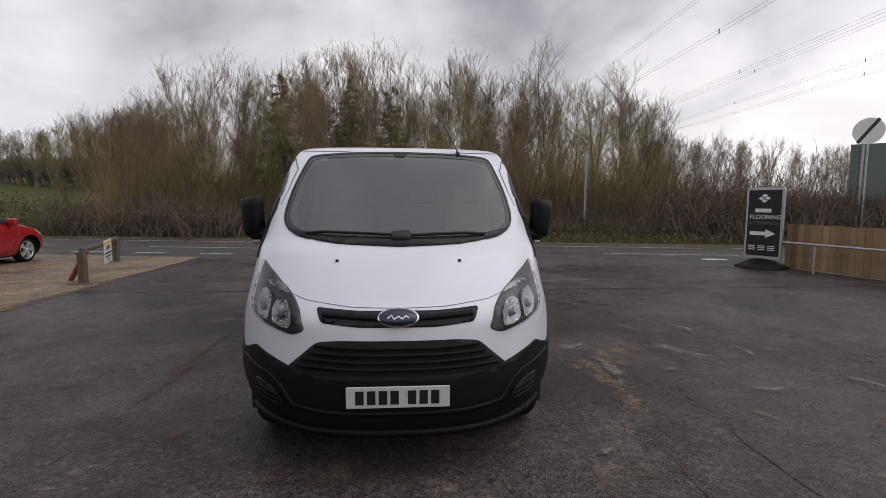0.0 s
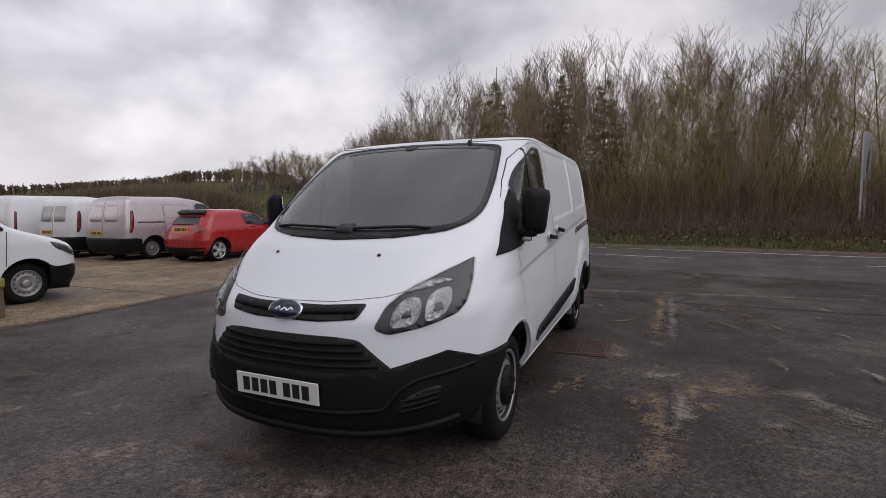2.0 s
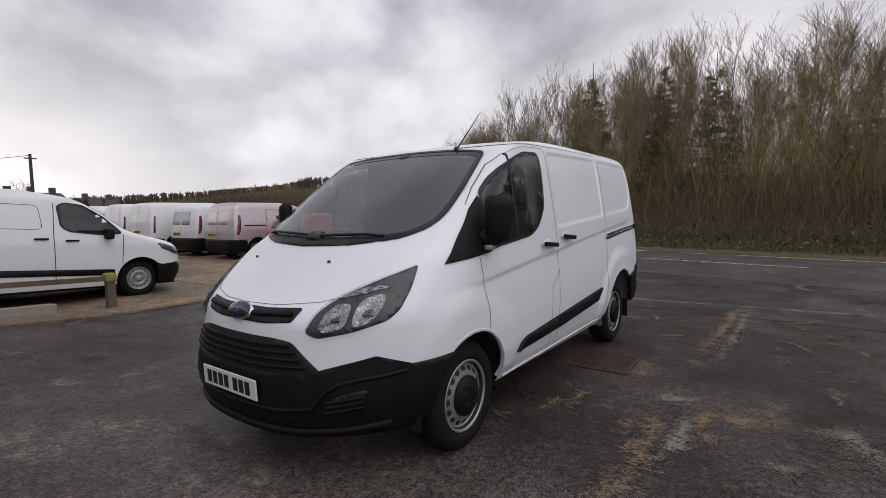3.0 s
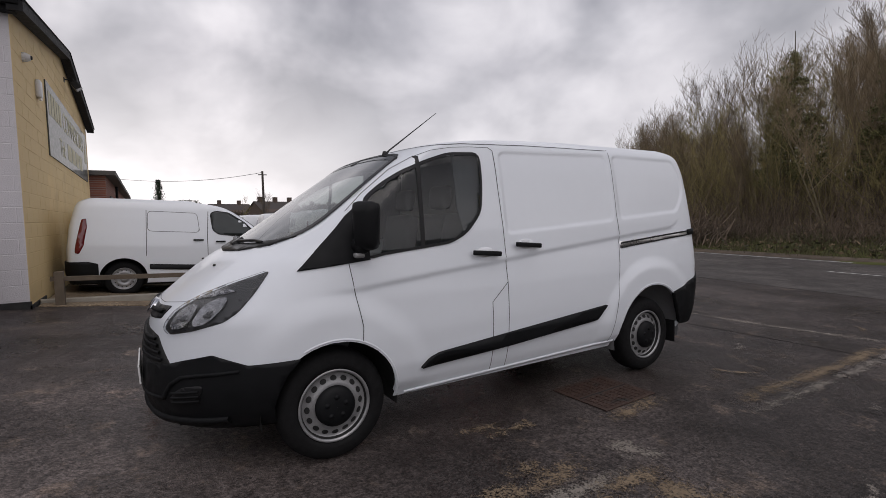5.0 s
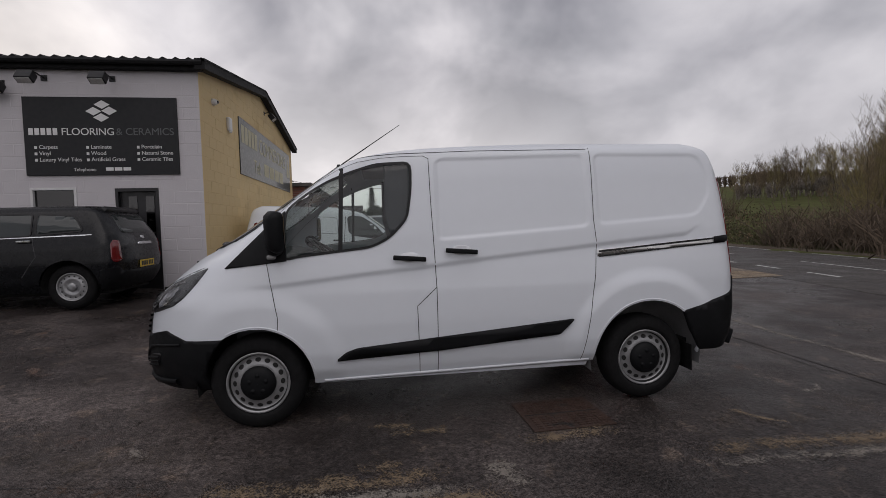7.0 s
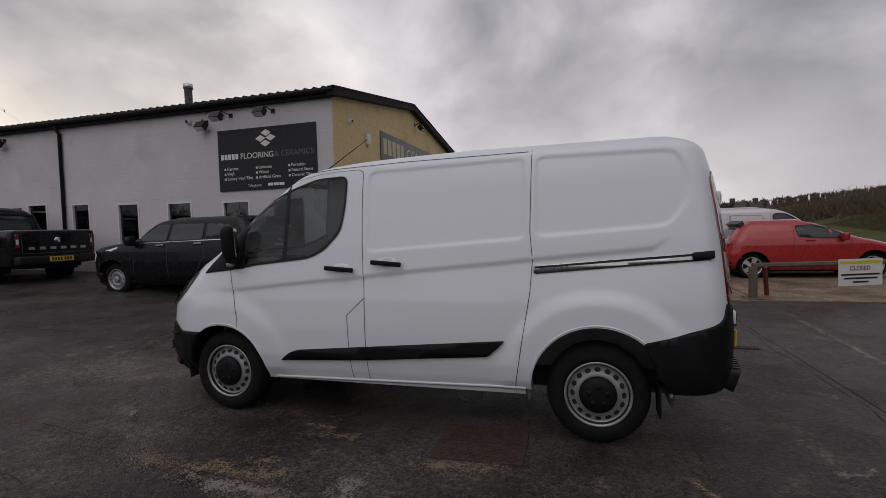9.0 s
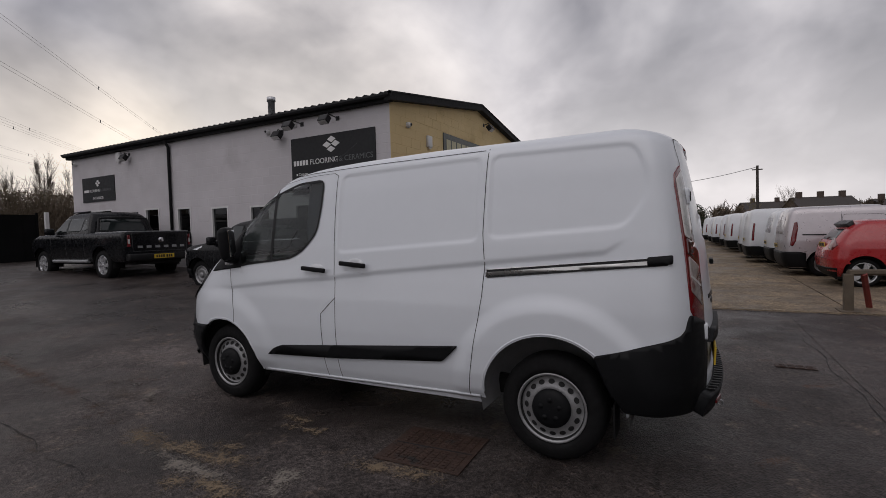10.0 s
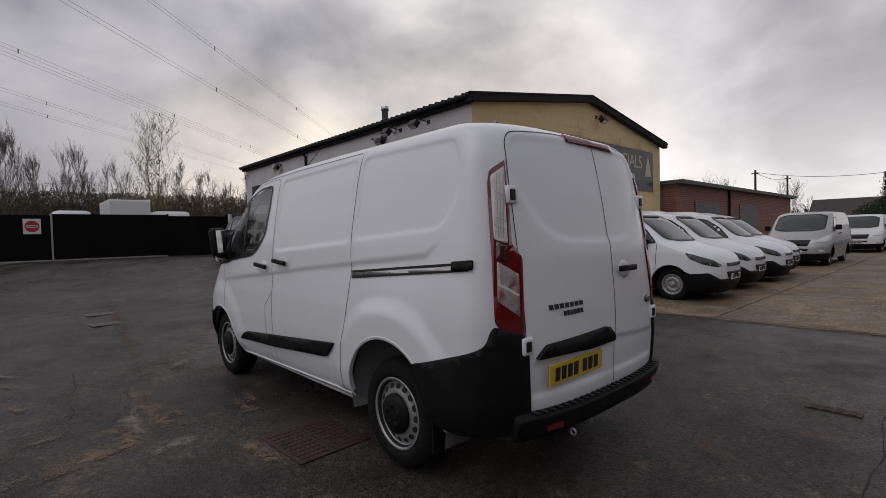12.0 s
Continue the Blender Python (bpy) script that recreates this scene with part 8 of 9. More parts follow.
def make_house(x, y, w, d, h, ridge, turn, chimneys, z=0.0):
    wall = MATS.get("far_house_wall") or material("far_house_wall", (0.085, 0.062, 0.052), 0.9, vary=0.15)
    roof = MATS.get("far_house_roof") or material("far_house_roof", (0.060, 0.052, 0.050), 0.9, vary=0.15)
    b = thing("house", "distant brick house with a tiled roof and chimneys", "house", pose(x, y, z, 0, 0, turn), group="distant houses")
    part("wall", prism([(-d / 2, 0), (-d / 2, h), (0, ridge), (d / 2, h), (d / 2, 0)], -w / 2, w / 2, "x"), wall, b)
    for s in (1, -1):
        part("roof", prism([(s * (d / 2 + 0.3), h - 0.25), (0, ridge + 0.15), (0, ridge), (s * (d / 2 + 0.3), h - 0.4)], -w / 2 - 0.2, w / 2 + 0.2, "x"), roof, b)
    for c in chimneys:
        part("chimney", box((c - 0.45, -0.4, ridge - 0.8), (c + 0.45, 0.4, ridge + 1.2)), wall, b)
    for k in range(int(w / 2.5)):
        xx = -w / 2 + 1.2 + k * 2.5
        for zz in (1.0, 3.6) if h > 4.9 else (1.0,):
            win = part("window", box((xx, -d / 2 - 0.02, zz), (xx + 1.0, -d / 2 + 0.02, zz + 1.2)), DARK_GLASS_SOLID, b)


make_house(-118, 26, 11, 8, 3.8, 6.2, -70, (-4, 0, 4))
make_house(-132, 42, 12, 8, 3.6, 5.6, -60, (-3, 4))
make_house(-140, 58, 14, 8, 3.6, 5.4, -60, (-5, 5))
make_house(-75, -4.7, 6.6, 6.0, 2.6, 4.6, 90, ())
make_house(-150, 20, 12, 8, 4.4, 6.8, -70, (-3, 3))


# ---- poles, signs and wires ----
POLE_WOOD = material("tarred_pole", (0.05, 0.042, 0.035), 0.85, vary=0.2)
WIRE = material("grey_wire", (0.08, 0.08, 0.085), 0.6)


def make_pole(x, y, h, r=0.13):
    p = thing("telegraph_pole", "dark wooden telegraph pole with a cross piece", "telegraph pole", pose(x, y, 0), group="telegraph poles")
    part("pole", tube([(0, 0, -0.3), (0, 0, h)], [r, r * 0.7], 8), POLE_WOOD, p)
    part("arm", box((-0.04, -0.35, h - 0.35), (0.04, 0.35, h - 0.27)), POLE_WOOD, p)


make_pole(-41, 8.0, 5.9)
make_pole(-50, -8.2, 6.8)
make_pole(-64, -8.6, 7.2)


def make_wire(a, b, sag, r, name="overhead_wire", n=24):
    a, b = Vector(a), Vector(b)
    pts = [a.lerp(b, k / n) - Vector((0, 0, sag * 4 * (k / n) * (1 - k / n))) for k in range(n + 1)]
    w = thing(name, "overhead line strung high across the sky", "wire", group="overhead lines")
    part("cable", tube(pts, r, 5), WIRE, w)
    return w


make_wire((-41, 8.0, 5.8), (-50, -8.2, 6.6), 1.0, 0.02)
make_wire((-50, -8.2, 6.6), (-64, -8.6, 7.0), 0.4, 0.02)


def make_road_sign(x, y):
    s = thing("road_sign", "tall grey road sign seen edge on beside the verge", "road sign", pose(x, y, 0.3, 0, 0, 64))
    for dx in (-0.35, 0.35):
        part("post", tube([(dx, 0, 0), (dx, 0, 3.5)], 0.038), METAL_GREY, s)
    part("board", box((-0.75, -0.06, 1.95), (0.75, -0.04, 3.55), 0.01), METAL_GREY, s, "grey back of the board")
    part("face", box((-0.72, -0.066, 1.98), (0.72, -0.061, 3.52)), METAL_GREY, s)
    part("arrow_mark", prism([(-0.1, 2.2), (0.1, 2.2), (0.3, 3.0), (0.1, 2.95), (-0.1, 2.6)], -0.07, -0.066, "y"), INK, s)


make_road_sign(8.3, 18.2)


def make_limit_sign():
    """The derestriction disc in front of a large sign seen from behind."""
    big = thing("direction_sign", "large grey-green road sign seen from behind", "road sign", pose(19.84, 14.86, -0.62, 0, 0, -42))
    part("board", box((-1.4, 0, 2.4), (2.6, 0.04, 4.75), 0.02), material("sign_back_green", (0.10, 0.13, 0.12), 0.5, vary=0.1), big)
    for x in (-1.0, 0.6, 2.0):
        part("post", tube([(x, -0.06, 0), (x, -0.06, 4.7)], 0.06), METAL_GREY, big)
    d = thing("limit_disc", "round white sign with a black diagonal bar", "road sign", pose(17.77, 14.04, -0.69, 0, 0, -62))
    part("post", tube([(0, 0, 0), (0, 0, 5.0)], 0.04), METAL_GREY, d)
    part("disc", lathe([(0.001, -0.05), (0.5, -0.05), (0.5, -0.03), (0.001, -0.03)], 32, "y", (0, 0, 5.1)), PLATE_WHITE, d)
    part("diagonal", prism([(-0.36, 4.71), (-0.27, 4.63), (0.36, 5.49), (0.27, 5.57)], -0.058, -0.05, "y"), INK, d)


make_limit_sign()


# ---- trees, hedges and distance ----
BARK = material("grey_green_bark", (0.125, 0.105, 0.066), 0.9, vary=0.3, scale=3, grain=40, per_object=0.3)
TWIG = material("brown_twigs", (0.165, 0.126, 0.080), 0.9, vary=0.25, scale=0.6, per_object=0.3)
OLIVE_TWIG = material("mossy_olive_twigs", (0.200, 0.168, 0.070), 0.9, vary=0.25, scale=0.6, per_object=0.25)
DARK_TWIG = material("dark_hedge_twigs", (0.115, 0.086, 0.062), 0.95, vary=0.3, scale=0.5, island=0.3)
BRAMBLE = material("bramble_leaves", (0.062, 0.060, 0.028), 0.8, vary=0.3, scale=0.7, island=0.45)
DEAD_LEAF = material("dead_leaf_litter", (0.12, 0.085, 0.052), 0.9, vary=0.3, scale=0.7, island=0.4)
IVY = material("dark_evergreen_leaves", (0.022, 0.036, 0.016), 0.7, vary=0.3, scale=1.0, island=0.4)
CONIFER = material("olive_conifer_needles", (0.115, 0.118, 0.048), 0.9, vary=0.3, scale=1.0, island=0.35)
GATE_TWIG = material("dark_grey_twigs", (0.075, 0.060, 0.048), 0.95, vary=0.2, scale=0.5, per_object=0.2)
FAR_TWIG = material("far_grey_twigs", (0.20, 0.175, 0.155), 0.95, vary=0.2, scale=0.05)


def segments_mesh(name, segs, mat):
    """Tapered three-sided sticks. segs: rows of start, end, two radii."""
    a = np.array([s[0] for s in segs], float)
    b = np.array([s[1] for s in segs], float)
    ra = np.array([s[2] for s in segs])[:, None]
    rb = np.array([s[3] for s in segs])[:, None]
    d = b - a
    d /= np.linalg.norm(d, axis=1, keepdims=True) + 1e-9
    ref = np.where(np.abs(d[:, 2:3]) > 0.9, np.array([[1.0, 0, 0]]), np.array([[0, 0, 1.0]]))
    u = np.cross(d, ref)
    u /= np.linalg.norm(u, axis=1, keepdims=True)
    v = np.cross(d, u)
    rings = []
    for p, r in ((a, ra), (b, rb)):
        for k in range(3):
            q = 2 * math.pi * k / 3
            rings.append(p + r * (math.cos(q) * u + math.sin(q) * v))
    verts = np.stack(rings, 1).reshape(-1, 3)
    base = np.arange(len(segs))[:, None] * 6
    faces = np.concatenate([base + np.array([[k, (k + 1) % 3, 3 + (k + 1) % 3, 3 + k]]) for k in range(3)])
    me = bpy.data.meshes.new(name)
    me.from_pydata(verts.tolist(), [], faces.tolist())
    me.materials.append(mat)
    return me


def leaves_mesh(name, places, size, mat, seed):
    """Many small uneven leaf faces round the places."""
    rnd = np.random.RandomState(seed)
    p = np.asarray(places, float)
    n = len(p)
    u, v = rnd.normal(size=(n, 3)), rnd.normal(size=(n, 3))
    s = size * rnd.uniform(0.5, 1.3, (n, 1))
    u = u / np.linalg.norm(u, axis=1, keepdims=True) * s
    v = v / np.linalg.norm(v, axis=1, keepdims=True) * s * 0.6
    verts = np.stack([p - u, p + v, p + u, p - v], 1).reshape(-1, 3)
    faces = (np.arange(n)[:, None] * 4 + np.arange(4)).tolist()
    me = bpy.data.meshes.new(name)
    me.from_pydata(verts.tolist(), [], faces)
    me.materials.append(mat)
    return me


def grow(rnd, segs, start, direction, length, radius, depth, tips, spread=0.5, lift=0.25, kids=(3, 5), min_r=0.005):
    """A limb that bends a little, and its side shoots."""
    n = 4 if depth > 1 else (3 if depth else 2)
    p, d, r = Vector(start), Vector(direction).normalized(), radius
    nodes = []
    for k in range(n):
        d = (d + Vector((rnd.gauss(0, 0.03), rnd.gauss(0, 0.03), rnd.gauss(0, 0.02) + lift * 0.16))).normalized()
        q = p + d * (length / n)
        r2 = max(min_r, r * (0.80 if k < n - 1 else 0.55))
        segs.append((tuple(p), tuple(q), r, r2))
        nodes.append((q.copy(), d.copy(), r2))
        p, r = q, r2
    tips.append(tuple(p))
    if depth <= 0:
        return
    for q, dq, rq in nodes[(0 if depth < 3 else 1):]:
        for _ in range(rnd.randint(*kids)):
            side = Vector((rnd.gauss(0, 1), rnd.gauss(0, 1), rnd.gauss(0, 0.25) + lift + 0.25)).normalized()
            dd = (dq * (1 - spread) + side * spread).normalized()
            grow(rnd, segs, q, dd, length * rnd.uniform(0.30, 0.62), max(min_r, rq * 0.55), depth - 1, tips, spread, lift, kids, min_r)


def bare_tree(seed, height, stems, spread, lift, twig, kids=(1, 3), lean=0.12):
    """Meshes of one leafless tree: stems, and the twigs of its crown."""
    rnd = random.Random(seed)
    wood, crown, tips = [], [], []
    for s in range(stems):
        p = Vector((rnd.gauss(0, 0.02), rnd.gauss(0, 0.02), -0.1))
        d = Vector((rnd.gauss(0, lean * 1.3), rnd.gauss(0, lean * 1.3), 1)).normalized()
        h = height * rnd.uniform(0.8, 1.0)
        r = 0.055 * rnd.uniform(0.7, 1.3) * height / 10 * (1.6 if stems == 1 else 1)
        n = 9
        for k in range(n):
            d = (d + Vector((rnd.gauss(0, 0.05), rnd.gauss(0, 0.05), 0.06))).normalized()
            q = p + d * (h / n)
            r2 = max(0.012, r * 0.86)
            wood.append((tuple(p), tuple(q), r, r2))
            if k >= 2:
                for _ in range(rnd.randint(1, 3)):
                    side = Vector((rnd.gauss(0, 1), rnd.gauss(0, 1), lift + rnd.gauss(0, 0.25))).normalized()
                    grow(rnd, crown, q, (d * (1 - spread) + side * spread), h * rnd.uniform(0.15, 0.34) * (1.15 - 0.06 * k), r2 * 0.55, 2, tips, spread, lift, kids, 0.0055)
            p, r = q, r2
        grow(rnd, crown, p, d, h * 0.14, r, 2, tips, spread, lift, kids, 0.0055)
    return segments_mesh("trunk", wood, BARK), segments_mesh("crown", crown, twig), tips


def plant(meshes, name, label, x, y, z, turn, scale, group, lean=0.0):
    t = thing(name, label, "tree", Matrix.Translation((x, y, z)) @ pose(0, 0, 0, lean, 0, turn) @ Matrix.Scale(scale, 4), group)
    for part_name, me in zip(("trunk", "crown", "ivy"), meshes):
        if me:
            o = new(part_name, me)
            o.parent = t
    return t


KINDS = []
for k in range(7):
    tr, cr, tips = bare_tree(40 + k, 10.0, (3, 2, 4, 1, 3, 2, 2)[k], (0.52, 0.56, 0.5, 0.6, 0.54, 0.5, 0.56)[k], (0.5, 0.45, 0.6, 0.35, 0.5, 0.55, 0.45)[k], OLIVE_TWIG if k % 2 else TWIG)
    KINDS.append((tr, cr))
rnd = random.Random(77)
SKYLINE = [(-31, 8.0), (-28, 9.2), (-24, 11.8), (-18, 13.3), (-12, 14.8), (-7, 16.0), (0, 16.6), (6, 15.0), (10, 14.6), (15, 15.8), (20, 14.4), (24, 13.2), (27, 11.2), (29, 8.5)]


def wood_top(x, y):
    """How high the wood may reach here, seen from the yard."""
    a = math.degrees(math.atan2(x - 0.1, y + 3.4))
    r = math.hypot(x - 0.1, y + 3.4)
    if a < SKYLINE[0][0] or a > SKYLINE[-1][0]:
        return 0.0
    e = np.interp(a, [p[0] for p in SKYLINE], [p[1] for p in SKYLINE])
    return min(13.0, 1.5 + r * math.tan(radians(float(e))))


count = 0
for row in range(6):
    for i in range(34):
        x = -22 + i * 1.25 + rnd.uniform(-0.6, 0.6)
        y = road_far_edge(x) + 5.4 + row * 2.6 + rnd.uniform(-1.0, 1.0)
        top = wood_top(x, y)
        if top < 3.0 or rnd.random() < (0.12 if row < 2 else 0.34):
            continue
        h = min(top, 12.5) * (rnd.uniform(0.74, 1.0) if row > 1 else rnd.uniform(0.55, 0.92))
        plant(KINDS[rnd.randint(0, 6)], "bare_tree", "leafless young tree in a roadside wood", x, y, land(x, y), rnd.uniform(0, 360), (h - 0.4) / 10.3, "roadside wood", rnd.uniform(-3, 3))
        count += 1
# the wood runs on along the road to the left
for i in range(46):
    x = -20 - i * 1.5 + rnd.uniform(-0.8, 0.8)
    y = road_far_edge(x) + 9 + rnd.uniform(-2.0, 7.0) + max(0, (i - 6)) * 0.5
    h = rnd.uniform(1.6, 2.6)
    if i < 14 and rnd.random() < 0.8:
        continue
    plant(KINDS[rnd.randint(0, 6)], "bare_tree", "leafless small tree beyond the road", x, y, land(x, y), rnd.uniform(0, 360), h / 10.3, "roadside wood")
# the tall thin tree at the wood's right end
plant(KINDS[3], "bare_tree", "tall thin leafless tree at the edge of the wood", 14.6, 26.8, land(14.6, 26.8), 40, 0.93, "roadside wood")


def conifer(seed, h):
    rnd2 = random.Random(seed)
    segs, pts = [((0, 0, 0), (0, 0, h), 0.12, 0.02)], []
    for k in range(170):
        z = h * (0.22 + 0.76 * (1 - math.sqrt(rnd2.random())))
        a, l = rnd2.uniform(0, 6.283), (h - z) * 0.20 + 0.25
        end = (l * math.cos(a), l * math.sin(a), z - 0.1 + rnd2.uniform(-0.1, 0.25))
        segs.append(((0, 0, z), end, 0.02, 0.006))
        for q in range(80):
            f = rnd2.random() ** 0.6
            pts.append((end[0] * f + rnd2.gauss(0, 0.08), end[1] * f + rnd2.gauss(0, 0.08), z + (end[2] - z) * f + rnd2.gauss(0, 0.07)))
    return segments_mesh("trunk", segs, BARK), leaves_mesh("crown", pts, 0.065, CONIFER, seed)


CON = conifer(5, 11.0)
for x, y, h in ((-6.5, 23.6, 8.7), (-2.9, 23.4, 8.5), (-0.7, 23.6, 8.1), (-4.9, 33.0, 8.8), (4.6, 23.0, 6.6), (-8.2, 30.5, 7.4)):
    plant(CON, "conifer_tree", "olive green conifer among bare trees", x, y, land(x, y), 50 * x, h / 11.0, "conifers in the wood")


def thicket(name, label, places, heights, mat, seed, shoots=3, r=0.011, bend=0.35, kind="stuff"):
    """A mass of thin bent shoots."""
    rnd2 = random.Random(seed)
    segs = []
    for (x, y, z), h in zip(places, heights):
        for _ in range(shoots):
            p = Vector((x + rnd2.gauss(0, 0.25), y + rnd2.gauss(0, 0.25), z))
            d = Vector((rnd2.gauss(0, bend), rnd2.gauss(0, bend), 1)).normalized()
            l = h * rnd2.uniform(0.4, 1.0)
            rr = r * rnd2.uniform(0.6, 1.4)
            for k in range(3):
                d = (d + Vector((rnd2.gauss(0, 0.25), rnd2.gauss(0, 0.25), rnd2.gauss(0, 0.18)))).normalized()
                q = p + d * l / 3
                segs.append((tuple(p), tuple(q), rr, rr * 0.7))
                if k and rnd2.random() < 0.8:
                    e = q + Vector((rnd2.gauss(0, 0.3), rnd2.gauss(0, 0.3), rnd2.gauss(0.15, 0.2))) * h * 0.3
                    segs.append((tuple(q), tuple(e), rr * 0.6, rr * 0.3))
                p, rr = q, rr * 0.7
    return tagged(new(name, segments_mesh(name, segs, mat)), label, "undergrowth", kind=kind)


# undergrowth along the verge and under the wood
spots, hts = [], []
for k in range(5200):
    x = rnd.uniform(-15, 26)
    d = 2.3 + rnd.random() ** 1.6 * 12
    y = road_far_edge(x) + d
    spots.append((x, y, land(x, y)))
    hts.append(rnd.uniform(0.5, 1.3) if d < 4 else rnd.uniform(1.2, 3.4))
thicket("undergrowth", "dense brown leafless undergrowth below the wood", spots, hts, DARK_TWIG, 8)
spots, hts = [], []
for k in range(6500):
    x = rnd.uniform(-18, 20)
    d = rnd.uniform(6, 18)
    y = road_far_edge(x) + d
    if wood_top(x, y) < 3:
        continue
    spots.append((x, y, land(x, y)))
    hts.append(min(rnd.uniform(2.6, 6.8), wood_top(x, y) * 0.75))
thicket("undergrowth", "tall pale whippy saplings in the wood", spots, hts, OLIVE_TWIG, 9, 2, 0.014, 0.16)
pts = []
for k in range(26000):
    x = rnd.uniform(-34, 32)
    d = 0.9 + rnd.random() ** 1.3 * 9
    y = road_far_edge(x) + d
    clump = 0.55 + 0.45 * noise.noise((x * 0.5, y * 0.5, 2.0))
    pts.append((x, y, land(x, y) + rnd.random() ** 2 * (0.25 + 0.13 * d) * clump + 0.02))
o = new("bramble_bank", leaves_mesh("bramble_bank", pts[:15000], 0.075, DEAD_LEAF, 3))
tagged(o, "brown dead leaves and bramble on the verge bank", "undergrowth", kind="stuff")
o = new("bramble_bank", leaves_mesh("bramble_bank", pts[15000:], 0.07, BRAMBLE, 4))
tagged(o, "dull green bramble leaves on the verge bank", "undergrowth", kind="stuff")
# dark matting of stems behind, so that the wood stands dense
spots, hts = [], []
for k in range(5000):
    x = rnd.uniform(-14, 22)
    y = road_far_edge(x) + rnd.uniform(7, 20)
    spots.append((x, y, land(x, y)))
    hts.append(rnd.uniform(1.8, 4.4))
thicket("undergrowth", "deep tangle of dark stems behind the verge", spots, hts, DARK_TWIG, 10, 3, 0.022, 0.5)

# verge grass
blades = []
for k in range(24000):
    x = rnd.uniform(-40, 32)
    d = 0.15 + rnd.random() ** 1.4 * 3.2
    y = road_far_edge(x) + d
    z = land(x, y) + 0.03
    h = rnd.uniform(0.05, 0.16) + 0.05 * d
    blades.append(((x, y, z), (x + rnd.gauss(0, 0.05), y + rnd.gauss(0, 0.05), z + h), 0.010, 0.002))
VERGE_GRASS = material("verge_grass", (0.066, 0.062, 0.026), 0.85, vary=0.3, scale=0.5, island=0.35)
tagged(new("verge_grass", segments_mesh("verge_grass", blades, VERGE_GRASS)), "rough green and straw verge grass", "grass", kind="stuff")


def hedge_line(label, pts, h, thick, n, mat, seed, r=0.03):
    rnd2 = random.Random(seed)
    spots, hts = [], []
    for k in range(n):
        t = rnd2.random() * (len(pts) - 1)
        i = int(t)
        a, b = Vector(pts[i]), Vector(pts[min(i + 1, len(pts) - 1)])
        p = a.lerp(b, t - i)
        x, y = p.x + rnd2.gauss(0, thick), p.y + rnd2.gauss(0, thick)
        spots.append((x, y, land(x, y)))
        hts.append(h * rnd2.uniform(0.7, 1.1))
    return thicket("hedge", label, spots, hts, mat, seed, 3, r, 0.4)


hedge_line("sparse brown leafless hedge beside the road and field", [(x, road_far_edge(x) + 1.3) for x in (-15.0, -12.0, -9.5, -7.0)], 2.1, 0.45, 240, DARK_TWIG, 36)
hedge_line("brown leafless hedge beyond the sales yard", [(-52, 16), (-48, 26), (-40, 28), (-30, 25)], 2.2, 1.6, 2600, TWIG, 31)
hedge_line("dark leafless hedge at the end of the yard", [(-54, 16), (-56, 2), (-60, -14)], 2.6, 1.2, 1500, DARK_TWIG, 32)
hedge_line("dark overgrown hedge right of the yard mouth", [(13, 17.5), (18, 15.8), (26, 13.0), (40, 10)], 2.0, 1.4, 3000, DARK_TWIG, 33)
hedge_line("thick dark hedge bank behind the gates", [(-22, -40), (-8, -42), (6, -42), (26, -38)], 5.6, 1.8, 5200, DARK_TWIG, 34, 0.03)
HEDGE_LEAF = material("olive_brown_hedge_leaves", (0.088, 0.070, 0.038), 0.9, vary=0.3, scale=0.3, island=0.4)
pts = [(rnd.uniform(-24, 28), -41.5 + rnd.gauss(0, 1.2), 0.8 + rnd.random() ** 0.75 * 4.6) for k in range(72000)]
tagged(new("hedge_leaves", leaves_mesh("hedge_leaves", pts, 0.095, HEDGE_LEAF, 12)), "dark evergreen leaves on the bank behind the gates", "hedge", kind="stuff")
# bare trees over the gates
UPRIGHT = [bare_tree(60 + k, 10.0, (1, 2, 1)[k], 0.42, 0.75, GATE_TWIG, (2, 3), 0.05)[:2] for k in range(3)]
for k in range(46):
    x = -24 + k * 1.02 + rnd.uniform(-0.4, 0.4)
    h = (6.4 + 0.07 * (x + 24)) * rnd.uniform(0.72, 1.05)
    plant(UPRIGHT[rnd.randint(0, 2)], "bare_tree", "upright leafless tree behind the black gates", x, rnd.uniform(-50, -44), 0.9, rnd.uniform(0, 360), h * 1.1 / 10.3, "trees behind the gates")
lone = [(rnd.gauss(0, 0.8), rnd.gauss(0, 0.8), rnd.uniform(2.8, 7.6)) for k in range(750)]
ivy_leaf = material("sparse_yellow_leaves", (0.12, 0.13, 0.04), 0.8, island=0.3)
plant((*KINDS[1], leaves_mesh("ivy", lone, 0.085, ivy_leaf, 21)), "birch_tree", "slim tree with a few yellow-green leaves", -5.2, -33, 0.95, 20, 0.84, "trees behind the gates")

# ivy-clad tree and garden greenery at the end of the aisle
pts = []
for k in range(26000):
    a, q = rnd.uniform(0, 6.283), rnd.random()
    zc = rnd.random()
    w = 3.3 * (0.55 + 0.6 * math.sin(math.pi * (0.15 + 0.75 * zc))) * (0.75 + 0.3 * math.sin(3 * a + 5 * zc))
    pts.append((w * math.cos(a) * math.sqrt(q), w * math.sin(a) * math.sqrt(q), 0.4 + zc * (2.9 + 0.5 * math.sin(2 * a)))) 
ever = thing("evergreen_tree", "dense dark evergreen tree at the end of the yard", "tree", pose(-52, 1.4, 0))
part("trunk", tube([(0, 0, 0), (0.1, 0, 1.6), (0.2, 0.1, 2.9)], [0.2, 0.14, 0.05]), BARK, ever)
new("crown", leaves_mesh("crown", pts, 0.085, IVY, 14)).parent = ever
